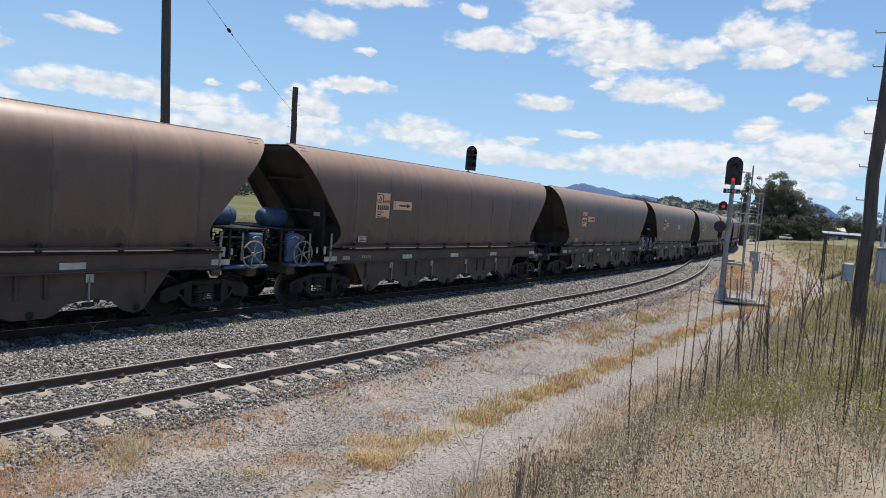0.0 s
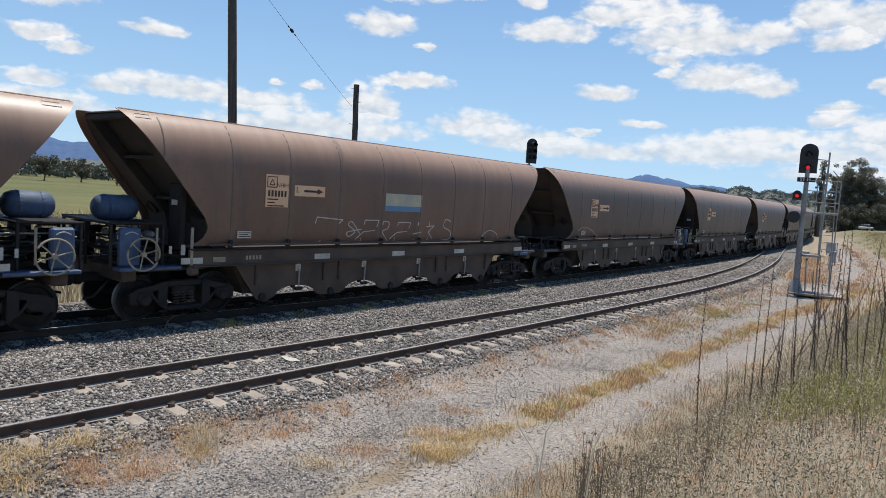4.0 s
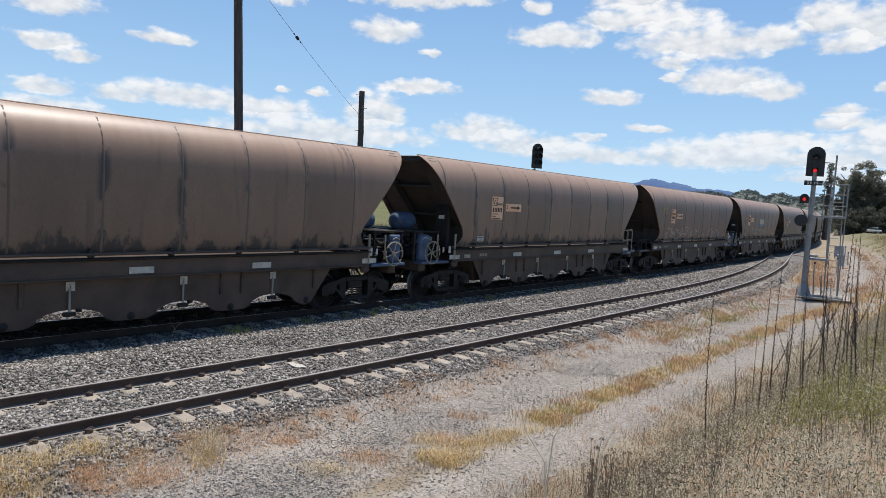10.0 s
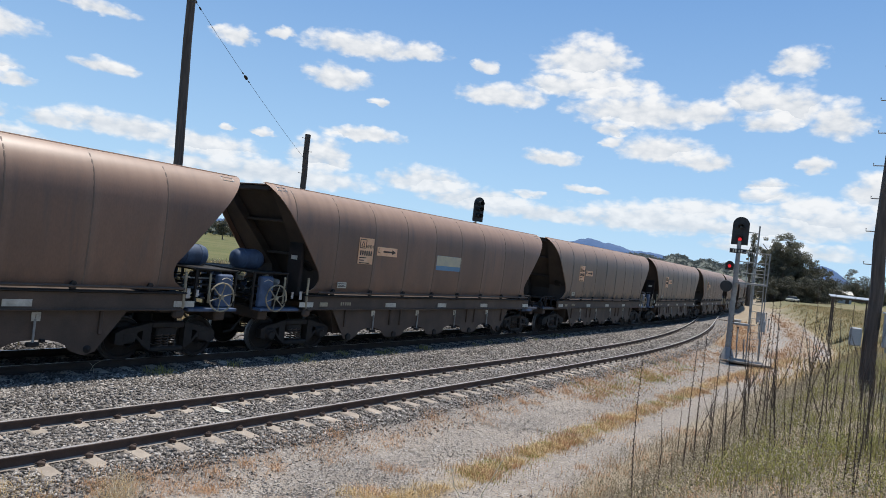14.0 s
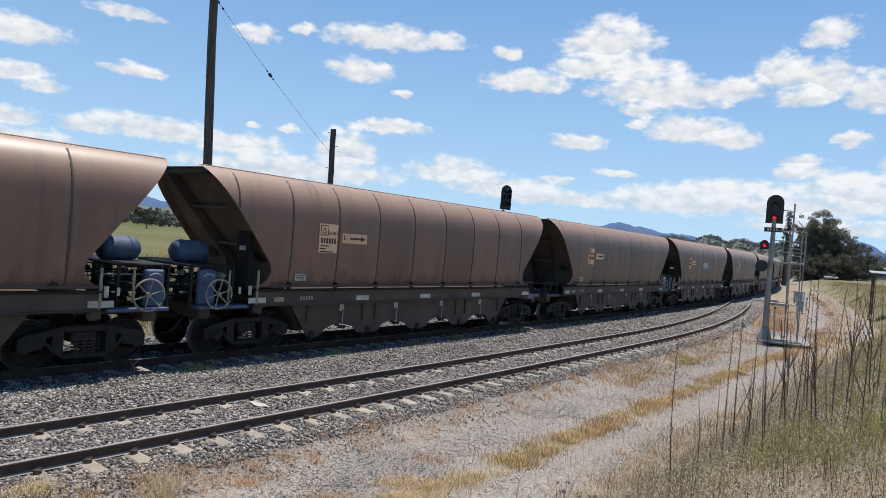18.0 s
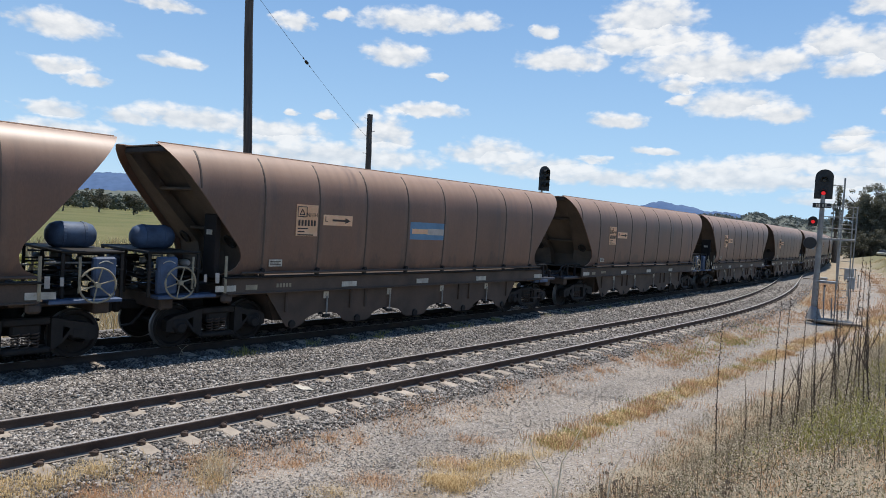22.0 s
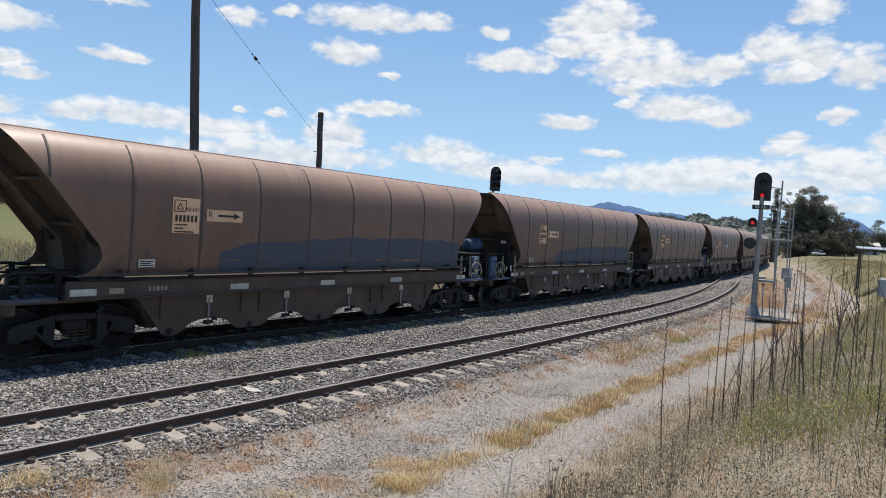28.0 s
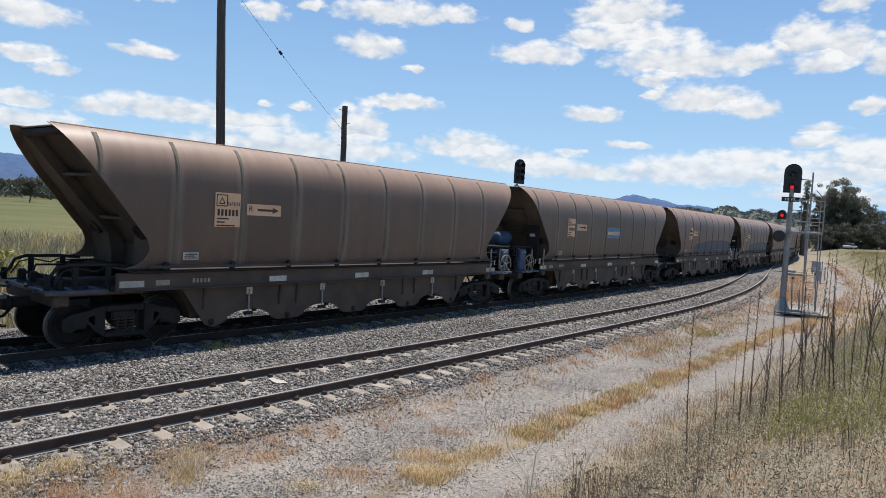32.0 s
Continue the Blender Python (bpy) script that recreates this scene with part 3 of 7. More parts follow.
# ---- mesh building ----
class Geo:
    """Gathers one part's faces."""

    def __init__(self):
        self.v, self.f, self.m = [], [], []

    def add(self, verts, faces, slot=0):
        n = len(self.v)
        self.v += [tuple(p) for p in verts]
        self.f += [tuple(i + n for i in f) for f in faces]
        self.m += [slot] * len(faces)
        return self

    def box(self, c, size, ch=0.0, m=None, slot=0):
        """A box with chamfered edges, at c or by the pose m."""
        hx, hy, hz = (v / 2 for v in size)
        ch = min(ch, hx * 0.9, hy * 0.9, hz * 0.9)
        pts, faces = [], []
        if ch <= 0:
            pts = [(x, y, z) for x in (-hx, hx) for y in (-hy, hy) for z in (-hz, hz)]
            faces = [(0, 1, 3, 2), (4, 6, 7, 5), (0, 4, 5, 1), (2, 3, 7, 6), (0, 2, 6, 4), (1, 5, 7, 3)]
        else:
            idx = {}
            for sx in (-1, 1):
                for sy in (-1, 1):
                    for sz in (-1, 1):
                        for k in range(3):
                            idx[sx, sy, sz, k] = len(pts)
                            d = [hx - ch, hy - ch, hz - ch]
                            d[k] += ch
                            pts.append((sx * d[0], sy * d[1], sz * d[2]))
            for k in range(3):
                a, b = [i for i in range(3) if i != k]
                for s in (-1, 1):
                    ring = []
                    for u, w in ((-1, -1), (1, -1), (1, 1), (-1, 1)):
                        sg = [0, 0, 0]
                        sg[k], sg[a], sg[b] = s, u, w
                        ring.append(idx[(*sg, k)])
                    faces.append(tuple(ring))
                for u in (-1, 1):
                    for w in (-1, 1):
                        lo, hi = [0, 0, 0], [0, 0, 0]
                        lo[k], hi[k] = -1, 1
                        for sg in (lo, hi):
                            sg[a], sg[b] = u, w
                        faces.append((idx[(*lo, a)], idx[(*hi, a)], idx[(*hi, b)], idx[(*lo, b)]))
            for sx in (-1, 1):
                for sy in (-1, 1):
                    for sz in (-1, 1):
                        faces.append(tuple(idx[sx, sy, sz, k] for k in range(3)))
        m = m if m is not None else Matrix.Translation(c)
        return self.add([m @ Vector(p) for p in pts], faces, slot)

    def tube(self, path, r, n=8, ends=True, slot=0):
        """A round bar along a path; r may be one radius or one for each point."""
        path = [Vector(p) for p in path]
        rr = r if isinstance(r, (list, tuple)) else [r] * len(path)
        base = len(self.v)
        up = Vector((0, 0, 1))
        for i, p in enumerate(path):
            d = (path[min(i + 1, len(path) - 1)] - path[max(i - 1, 0)]).normalized()
            side = d.cross(up if abs(d.z) < 0.95 else Vector((1, 0, 0))).normalized()
            top = side.cross(d)
            for k in range(n):
                a = 2 * math.pi * k / n
                self.v.append(tuple(p + rr[i] * (math.cos(a) * side + math.sin(a) * top)))
        for i in range(len(path) - 1):
            for k in range(n):
                a, b = base + i * n + k, base + i * n + (k + 1) % n
                self.f.append((a, b, b + n, a + n))
                self.m.append(slot)
        if ends:
            self.f += [tuple(base + k for k in range(n)), tuple(base + (len(path) - 1) * n + k for k in reversed(range(n)))]
            self.m += [slot, slot]
        return self

    def lathe(self, profile, m, n=20, slot=0, closed=False):
        """A profile of (radius, along) turned about the local y axis of the pose m."""
        base = len(self.v)
        for r, y in profile:
            for k in range(n):
                a = 2 * math.pi * k / n
                self.v.append(tuple(m @ Vector((r * math.cos(a), y, r * math.sin(a)))))
        for i in range(len(profile) - 1):
            for k in range(n):
                a, b = base + i * n + k, base + i * n + (k + 1) % n
                self.f.append((a, b, b + n, a + n))
                self.m.append(slot)
        return self

    def slab(self, outline, y0, y1, slot=0):
        """A plate: an outline in x, z between two y."""
        n = len(outline)
        pts = [(x, y0, z) for x, z in outline] + [(x, y1, z) for x, z in outline]
        faces = [tuple(range(n)), tuple(reversed(range(n, 2 * n)))]
        faces += [(i, i + n, (i + 1) % n + n, (i + 1) % n) for i in range(n)]
        return self.add(pts, faces, slot)

    def mesh(self, name, *materials, smooth_faces=False):
        me = bpy.data.meshes.new(name)
        me.from_pydata(self.v, [], self.f)
        for mm in materials:
            me.materials.append(mm)
        if len(materials) > 1:
            me.polygons.foreach_set("material_index", self.m)
        bm = bmesh.new()
        bm.from_mesh(me)
        bmesh.ops.recalc_face_normals(bm, faces=bm.faces)
        bm.to_mesh(me)
        bm.free()
        if smooth_faces:
            me.polygons.foreach_set("use_smooth", [True] * len(me.polygons))
            me.set_sharp_from_angle(angle=radians(40))
        return me


def part(name, geo, material, parent, label="", m=None, smooth_faces=False):
    """One mesh object under a thing or a part."""
    data = geo if isinstance(geo, bpy.types.Mesh) else geo.mesh(name, *(material if isinstance(material, tuple) else (material,)), smooth_faces=smooth_faces)
    ob = new(name, data)
    ob.parent = parent
    if m is not None:
        ob.matrix_basis = m
    return tagged(ob, label)


def thing(name, label, category, m=None, group="", kind="", data=None):
    ob = new(name, data)
    if m is not None:
        ob.matrix_basis = m
    return tagged(ob, label, category, group, kind)


def raw_mesh(name, verts, faces, material):
    """From arrays: verts (n, 3), faces (m, 3 or 4)."""
    me = bpy.data.meshes.new(name)
    faces = np.asarray(faces, np.int32)
    k = faces.shape[1]
    me.vertices.add(len(verts))
    me.vertices.foreach_set("co", np.asarray(verts, np.float32).ravel())
    me.loops.add(faces.size)
    me.loops.foreach_set("vertex_index", faces.ravel())
    me.polygons.add(len(faces))
    me.polygons.foreach_set("loop_start", np.arange(0, faces.size, k, dtype=np.int32))
    me.update(calc_edges=True)
    me.materials.append(material)
    return me


# ---- ground: one sheet to the horizon ----
def axis(lo, hi, step, reach):
    mid = list(np.arange(lo, hi + step / 2, step))
    a, b = [], []
    v, d = lo, step
    while v > -reach:
        d *= 1.16
        v -= d
        a.append(v)
    v, d = mid[-1], step
    while v < reach:
        d *= 1.16
        v += d
        b.append(v)
    return np.array(a[::-1] + mid + b)




def covers(s, lat):
    """Shares of crushed stone, trodden gravel and pasture."""
    edge = siding(s) - 1.65
    stone = smooth(-0.35, 0.15, lat - edge) * (1 - smooth(2.9, 3.6, lat))
    mid = ROAD_MID(s)
    road = smooth(-2.25, -1.85, lat - mid) * (1 - smooth(1.5, 2.4, lat - mid))
    road = road * (1 - 0.9 * np.exp(-(((lat - mid + 0.75) / 0.34) ** 2)))
    apron = 0.75 * smooth(-9.6, -8.6, lat) * (1 - smooth(-6.6, -6.2, lat)) * (1 - smooth(60, 80, s))
    road = np.maximum(road, apron) * (1 - 0.5 * smooth(60, 130, s))
    green = np.clip(smooth(5, 14, lat) + smooth(-30, -60, lat) + 0.65 * smooth(24, 40, s) * smooth(-2.0, -2.8, lat - ROAD_MID(s)), 0, 1)
    return stone, road, green


def build_ground():
    xs, ys = axis(-20, 40, 0.4, 4200), axis(-6, 74, 0.4, 4200)
    gx, gy = np.meshgrid(xs, ys)
    x, y = gx.ravel(), gy.ravel()
    s, lat = line_of(x, y)
    z = ground_z(x, y)
    rng = np.random.default_rng(3)
    rough = 0.03 * np.sin(x * 1.9 + 2 * np.sin(y * 0.7)) * np.sin(y * 2.3) + rng.normal(0, 0.012, len(x))
    stone, road, green = covers(s, lat)
    near = np.hypot(x, y) < 90
    z = z + np.where(near, rough * (1 - 0.6 * road) * (1 - 0.7 * stone), 0)
    nx, ny = len(xs), len(ys)
    i = np.arange(nx * ny).reshape(ny, nx)
    faces = np.stack([i[:-1, :-1].ravel(), i[:-1, 1:].ravel(), i[1:, 1:].ravel(), i[1:, :-1].ravel()], 1)
    me = raw_mesh("ground", np.stack([x, y, z], 1), faces, M_GROUND)
    att = me.color_attributes.new("cover", "FLOAT_COLOR", "POINT")
    att.data.foreach_set("color", np.stack([stone, road, green, np.ones_like(s)], 1).astype(np.float32).ravel())
    me.polygons.foreach_set("use_smooth", np.ones(len(me.polygons), bool))
    thing("ground", "dry ground with crushed stone, gravel wheel tracks and pasture", "ground", kind="structure", data=me)


build_ground()


# ---- tracks ----
def rail_profile():
    return [(-0.07, 0.0), (0.07, 0.0), (0.07, 0.012), (0.014, 0.03), (0.009, 0.045), (0.009, 0.115), (0.035, 0.125), (0.036, 0.152), (0.028, 0.16),
            (-0.028, 0.16), (-0.036, 0.152), (-0.035, 0.125), (-0.009, 0.115), (-0.009, 0.045), (-0.014, 0.03), (-0.07, 0.012)]


def rail_mesh(lats, s0, s1, step=1.0):
    g = Geo()
    prof = rail_profile()
    n = len(prof)
    stations = np.arange(s0, s1 + step / 2, step)
    for s in stations:
        lat = lats(s)
        for y, z in prof:
            g.v.append(tuple(on_line(s, lat + y, RAIL_TOP - 0.16 + z)))
    for i in range(len(stations) - 1):
        for k in range(n):
            a, b = i * n + k, i * n + (k + 1) % n
            g.f.append((a, b, b + n, a + n))
            g.m.append(1 if k == 8 else 2 if k in (1, 2, 14) else 0)
    g.f += [tuple(range(n)), tuple(reversed(range((len(stations) - 1) * n, len(stations) * n)))]
    g.m += [0, 0]
    return g


def sleeper_mesh():
    """Concrete sleeper: higher, sloped rail seats at both ends, waisted middle."""
    g = Geo()
    cut = [(-1.25, 0.115, -0.02), (-1.2, 0.12, 0.0), (-0.55, 0.12, 0.012), (-0.42, 0.105, -0.03), (0.42, 0.105, -0.03), (0.55, 0.12, 0.012), (1.2, 0.12, 0.0), (1.25, 0.115, -0.02)]
    for y, w, z in cut:
        g.v += [(-w - 0.03, y, -0.2), (w + 0.03, y, -0.2), (w, y, z - 0.02), (w - 0.025, y, z), (-w + 0.025, y, z), (-w, y, z - 0.02)]
    for i in range(len(cut) - 1):
        for k in range(6):
            a, b = i * 6 + k, i * 6 + (k + 1) % 6
            g.f.append((a, b, b + 6, a + 6))
    g.f += [(0, 1, 2, 3, 4, 5), tuple(range(len(cut) * 6 - 1, len(cut) * 6 - 7, -1))]
    g.m = [0] * len(g.f)
    return g.mesh("sleeper", M_CONCRETE)


def fastening_mesh():
    """The four spring clips and shoulders of one sleeper."""
    g = Geo()
    for seat in (-0.7525, 0.7525):
        for side in (-1, 1):
            y = seat + side * 0.105
            g.box((0, y, 0.03), (0.09, 0.055, 0.06), 0.012)
            ring = [(0.06 * math.cos(a), y - side * 0.012 + 0.035 * math.sin(a), 0.05 + 0.015 * math.sin(2 * a)) for a in np.linspace(0, 5.2, 8)]
            g.tube(ring, 0.011, 5)
    return g.mesh("rail_fastening", M_RAIL)


SLEEPER, FASTENING = sleeper_mesh(), fastening_mesh()


def build_tracks():
    main = thing("main_line_track", "steel rails on concrete sleepers under the train, bedded in stone", "railway track", kind="structure")
    for side in (-0.7525, 0.7525):
        part("rail", rail_mesh(lambda s: side, -300, 380, 2.0), (M_RAILMAIN, M_RAILTOP, M_RAILMAIN), main, "dark rail with polished head")
    loop = thing("siding_track", "empty near track with rusty rails on pale concrete sleepers", "railway track", kind="structure")
    for side in (-0.7525, 0.7525):
        part("rail", rail_mesh(lambda s: siding(s) + side, -24, 88, 1.0), (M_RAIL, M_RAILTOP, M_FOOT), loop, "rusty brown rail with worn head")
    rng = random.Random(5)
    for k in range(-28, 152):
        s = 0.42 + 0.6 * k
        lat = float(siding(s))
        skew = math.degrees(math.atan2(float(siding(s + 0.5) - siding(s - 0.5)), 1.0))
        if lat > -2.4:
            break
        m = place(s + rng.uniform(-0.015, 0.015), lat + rng.uniform(-0.02, 0.02), -0.018 + rng.uniform(-0.008, 0.006), skew + rng.uniform(-0.8, 0.8))
        sl = part("sleeper", SLEEPER, None, loop, "", m)
        part("rail_fastening", FASTENING, None, sl)
    for k in range(-4, 80):
        s = 0.1 + 0.6 * k
        part("sleeper", SLEEPER, None, main, "", place(s, 0, -0.018, rng.uniform(-0.8, 0.8)))


def paint_splash():
    p = on_line(7.50, -4.78, -0.004)
    g = Geo()
    rng = random.Random(2)
    ring = [(0.10 * math.cos(a) * rng.uniform(0.6, 1.2), 0.27 * math.sin(a) * rng.uniform(0.6, 1.2)) for a in np.linspace(0, 6.28, 15)[:-1]]
    g.add([(x, y, 0.004) for x, y in ring] + [(x, y, -0.004) for x, y in ring], [tuple(range(14)), tuple(reversed(range(14, 28)))] + [(k, k + 14, (k + 1) % 14 + 14, (k + 1) % 14) for k in range(14)])
    thing("paint_splash", "white paint splash on a concrete sleeper", "paint mark", Matrix.Translation((p.x, p.y, 0.001)) @ pose(0, 0, 0, 0, 0, 50), data=g.mesh("paint_splash", M_WHITE))


def stones(name, count, s_rng, lat_fn, size, seed, label, skip=True, material=None, category="ballast", flat=0.75):
    """Loose crushed stones: squashed, twisted octahedra."""
    rng = np.random.default_rng(seed)
    u = rng.random(count)
    s = s_rng[0] * (s_rng[1] / s_rng[0]) ** u if s_rng[0] > 0 else s_rng[0] + u * (s_rng[1] - s_rng[0])
    lo, hi = lat_fn(s)
    lat = lo + (hi - lo) * rng.random(count)
    if skip:
        k = np.abs(((s - 0.42 + 0.3) % 0.6) - 0.3)
        on = (k < 0.12) & (np.abs(lat - siding(s)) < 1.22)
        web = np.abs(np.abs(lat - siding(s)) - 0.7525) < 0.075
        middle = np.abs(lat - siding(s)) < 0.46
        keep = ~(on & (rng.random(count) < np.where(middle, 0.1, 0.96))) & ~web
        s, lat = s[keep], lat[keep]
    n = len(s)
    h = heading(s)
    x = START[0] + (math.cos(TURN0) - np.cos(h)) / BEND - lat * np.cos(h)
    y = START[1] + (np.sin(h) - math.sin(TURN0)) / BEND + lat * np.sin(h)
    z = ground_z(x, y) + rng.uniform(-0.012, 0.022, n)
    grow = 1.0 + np.clip((s - 14) / 40, 0, 1.6)
    r = rng.uniform(size[0], size[1], n) * grow
    base = np.array([(1, 0, 0), (-1, 0, 0), (0, 1, 0), (0, -1, 0), (0, 0, 1), (0, 0, -1)], float)
    v = base[None] * (r[:, None] * rng.uniform(0.42, 1.45, (n, 3)))[:, None, :]
    v = v + rng.normal(0, 1, (n, 6, 3)) * (r * 0.22)[:, None, None]
    a, b = rng.uniform(0, 6.28, n), rng.uniform(-0.9, 0.9, n)
    ca, sa, cb, sb = np.cos(a)[:, None], np.sin(a)[:, None], np.cos(b)[:, None], np.sin(b)[:, None]
    vx, vy, vz = v[..., 0], v[..., 1] * cb - v[..., 2] * sb, v[..., 1] * sb + v[..., 2] * cb
    v = np.stack([vx * ca - vy * sa, vx * sa + vy * ca, vz], -1) * np.array((1, 1, flat)) + np.stack([x, y, z], 1)[:, None]
    tri = np.array([(0, 2, 4), (2, 1, 4), (1, 3, 4), (3, 0, 4), (2, 0, 5), (1, 2, 5), (3, 1, 5), (0, 3, 5)])
    f = (tri[None] + 6 * np.arange(n)[:, None, None]).reshape(-1, 3)
    thing(name, label, category, kind="stuff", data=raw_mesh(name, v.reshape(-1, 3), f, material or M_STONE))


# ---- wagons ----
PROFILE = [(1.40, 1.60), (1.415, 1.68), (1.43, 1.77), (1.45, 1.9), (1.456, 2.02), (1.466, 2.2), (1.475, 2.4), (1.48, 2.9), (1.478, 3.25), (1.465, 3.45), (1.435, 3.64), (1.38, 3.82), (1.30, 3.98), (1.20, 4.11), (1.08, 4.22), (0.96, 4.29), (0.90, 4.315)]


def side_y(z):
    return float(np.interp(z, [p[1] for p in PROFILE], [p[0] for p in PROFILE]))


def end_x(z):
    """How far the hopper reaches to its ends at a height: sloped, rounded at the foot."""
    return float(np.interp(z, [1.60, 1.67, 1.76, 1.88, 2.02, 2.18, 2.36, 4.0, 4.305], [6.38, 6.16, 6.02, 5.945, 5.93, 5.98, 6.13, 7.46, 7.7]))


def hopper_side(sign):
    g = Geo()
    cols = 22
    zs = [p[1] for p in PROFILE]
    for inset in (0.0, 0.035):
        for z in zs:
            ex = end_x(z)
            for c in range(cols + 1):
                g.v.append((-ex + 2 * ex * c / cols, sign * (side_y(z) - inset), z))
    n, rows = cols + 1, len(zs)
    off = n * rows
    for i in range(rows - 1):
        for c in range(cols):
            a = i * n + c
            g.f.append((a, a + 1, a + 1 + n, a + n))
            g.f.append((a + off, a + n + off, a + 1 + n + off, a + 1 + off))
        for c in (0, cols):
            a = i * n + c
            g.f.append((a, a + n, a + n + off, a + off))
    for c in range(cols):
        for i in (0, rows - 1):
            a = i * n + c
            g.f.append((a, a + 1, a + 1 + off, a + off))
    g.m = [0] * len(g.f)
    return g


def rib(x, sign, w=0.04, h=0.022):
    """A pressed seam up the side."""
    g = Geo()
    lo = 1.66
    if abs(x) > 5.7:
        lo = float(np.interp(abs(x), [6.13, 7.46, 7.7], [2.36, 4.0, 4.3])) + 0.06
    zs = [z for z in np.linspace(lo, 4.22, 16)]
    for z in zs:
        y = side_y(z)
        for dx, dy in ((-w, 0.0), (-w * 0.45, h), (w * 0.45, h), (w, 0.0)):
            g.v.append((x + dx, sign * (y + dy), z))
    for i in range(len(zs) - 1):
        for k in range(3):
            a = i * 4 + k
            g.f.append((a, a + 1, a + 5, a + 4))
    g.f += [(0, 1, 2, 3), tuple(len(g.v) - 1 - k for k in range(4))]
    g.m = [0] * len(g.f)
    return g


def end_sheet(sgn):
    """The sloping end wall between the sides, with its top beam."""
    g = Geo()
    w = lambda z: side_y(z) - 0.04
    zs = [1.5, 2.0, 2.6, 3.2, 3.5, 3.7, 3.85, 4.0, 4.12, 4.2, 4.26]
    for back in (0.0, 0.05):
        for z in zs:
            x = sgn * (end_x(max(z, 1.95)) - 0.46 - back)
            g.v += [(x, -w(max(z, 1.62)), z), (x, w(max(z, 1.62)), z)]
    o = 2 * len(zs)
    for i in range(len(zs) - 1):
        a = 2 * i
        g.f += [(a, a + 1, a + 3, a + 2), (a + o, a + 2 + o, a + 3 + o, a + 1 + o), (a, a + 2, a + 2 + o, a + o), (a + 1, a + 1 + o, a + 3 + o, a + 3)]
    g.f += [(0, o, 1 + o, 1), (o - 2, o - 1, 2 * o - 1, 2 * o - 2)]
    g.m = [0] * len(g.f)
    return g


def corner_post(sgn, sy):
    """Boxed corner of an end: a broad plate beside the side sheet, widening downwards."""
    g = Geo()
    zs = [1.55, 1.8, 2.2, 2.8, 3.4, 3.8, 4.05, 4.22]
    for z in zs:
        x = end_x(max(z, 2.02)) - 0.17
        out = side_y(max(z, 1.62)) - 0.045
        inn = float(np.interp(z, [1.6, 2.2, 3.8, 4.22], [0.50, 0.56, 0.86, 0.90]))
        g.v += [(sgn * x, sy * out, z), (sgn * x, sy * inn, z), (sgn * (x - 0.30), sy * inn, z), (sgn * (x - 0.30), sy * out, z)]
    for i in range(len(zs) - 1):
        for k in range(4):
            a, b = i * 4 + k, i * 4 + (k + 1) % 4
            g.f.append((a, b, b + 4, a + 4))
    n = len(g.v)
    g.f += [(0, 1, 2, 3), (n - 1, n - 2, n - 3, n - 4)]
    g.m = [0] * len(g.f)
    return g


def apron(sign):
    """Lower hopper skirt with arched door openings."""
    top = 1.2
    pts = [(-5.15, top), (-4.5, 0.30), (-4.3, 0.24)]
    for c in (-3.36, -1.12, 1.12, 3.36):
        pts += [(c - 0.80, 0.28)]
        pts += [(c + 0.62 * math.cos(a), 0.36 + 0.22 * math.sin(a)) for a in np.linspace(math.pi, 0, 9)]
        pts += [(c + 0.80, 0.28)]
    pts += [(4.3, 0.24), (4.5, 0.30), (5.15, top)]
    g = Geo()
    # as strips so that every face stays convex
    n = len(pts)
    for y in (sign * 1.28, sign * 1.25):
        g.v += [(x, y, z) for x, z in pts] + [(x, y, top) for x, z in pts]
    for i in range(n - 1):
        for base in (0, 2 * n):
            g.f.append((base + i, base + i + 1, base + n + i + 1, base + n + i))
        g.f.append((i, i + 1, 2 * n + i + 1, 2 * n + i))
    g.m = [0] * len(g.f)
    return g


def pod(c):
    """One discharge chute: a tapering box across the wagon."""
    g = Geo()
    g.v += [(c - 0.62, -1.2, 1.2), (c + 0.62, -1.2, 1.2), (c + 0.62, 1.2, 1.2), (c - 0.62, 1.2, 1.2), (c - 0.2, -1.0, 0.42), (c + 0.2, -1.0, 0.42), (c + 0.2, 1.0, 0.42), (c - 0.2, 1.0, 0.42)]
    g.f += [(0, 1, 5, 4), (1, 2, 6, 5), (2, 3, 7, 6), (3, 0, 4, 7), (4, 5, 6, 7), (0, 3, 2, 1)]
    g.m = [0] * 6
    return g


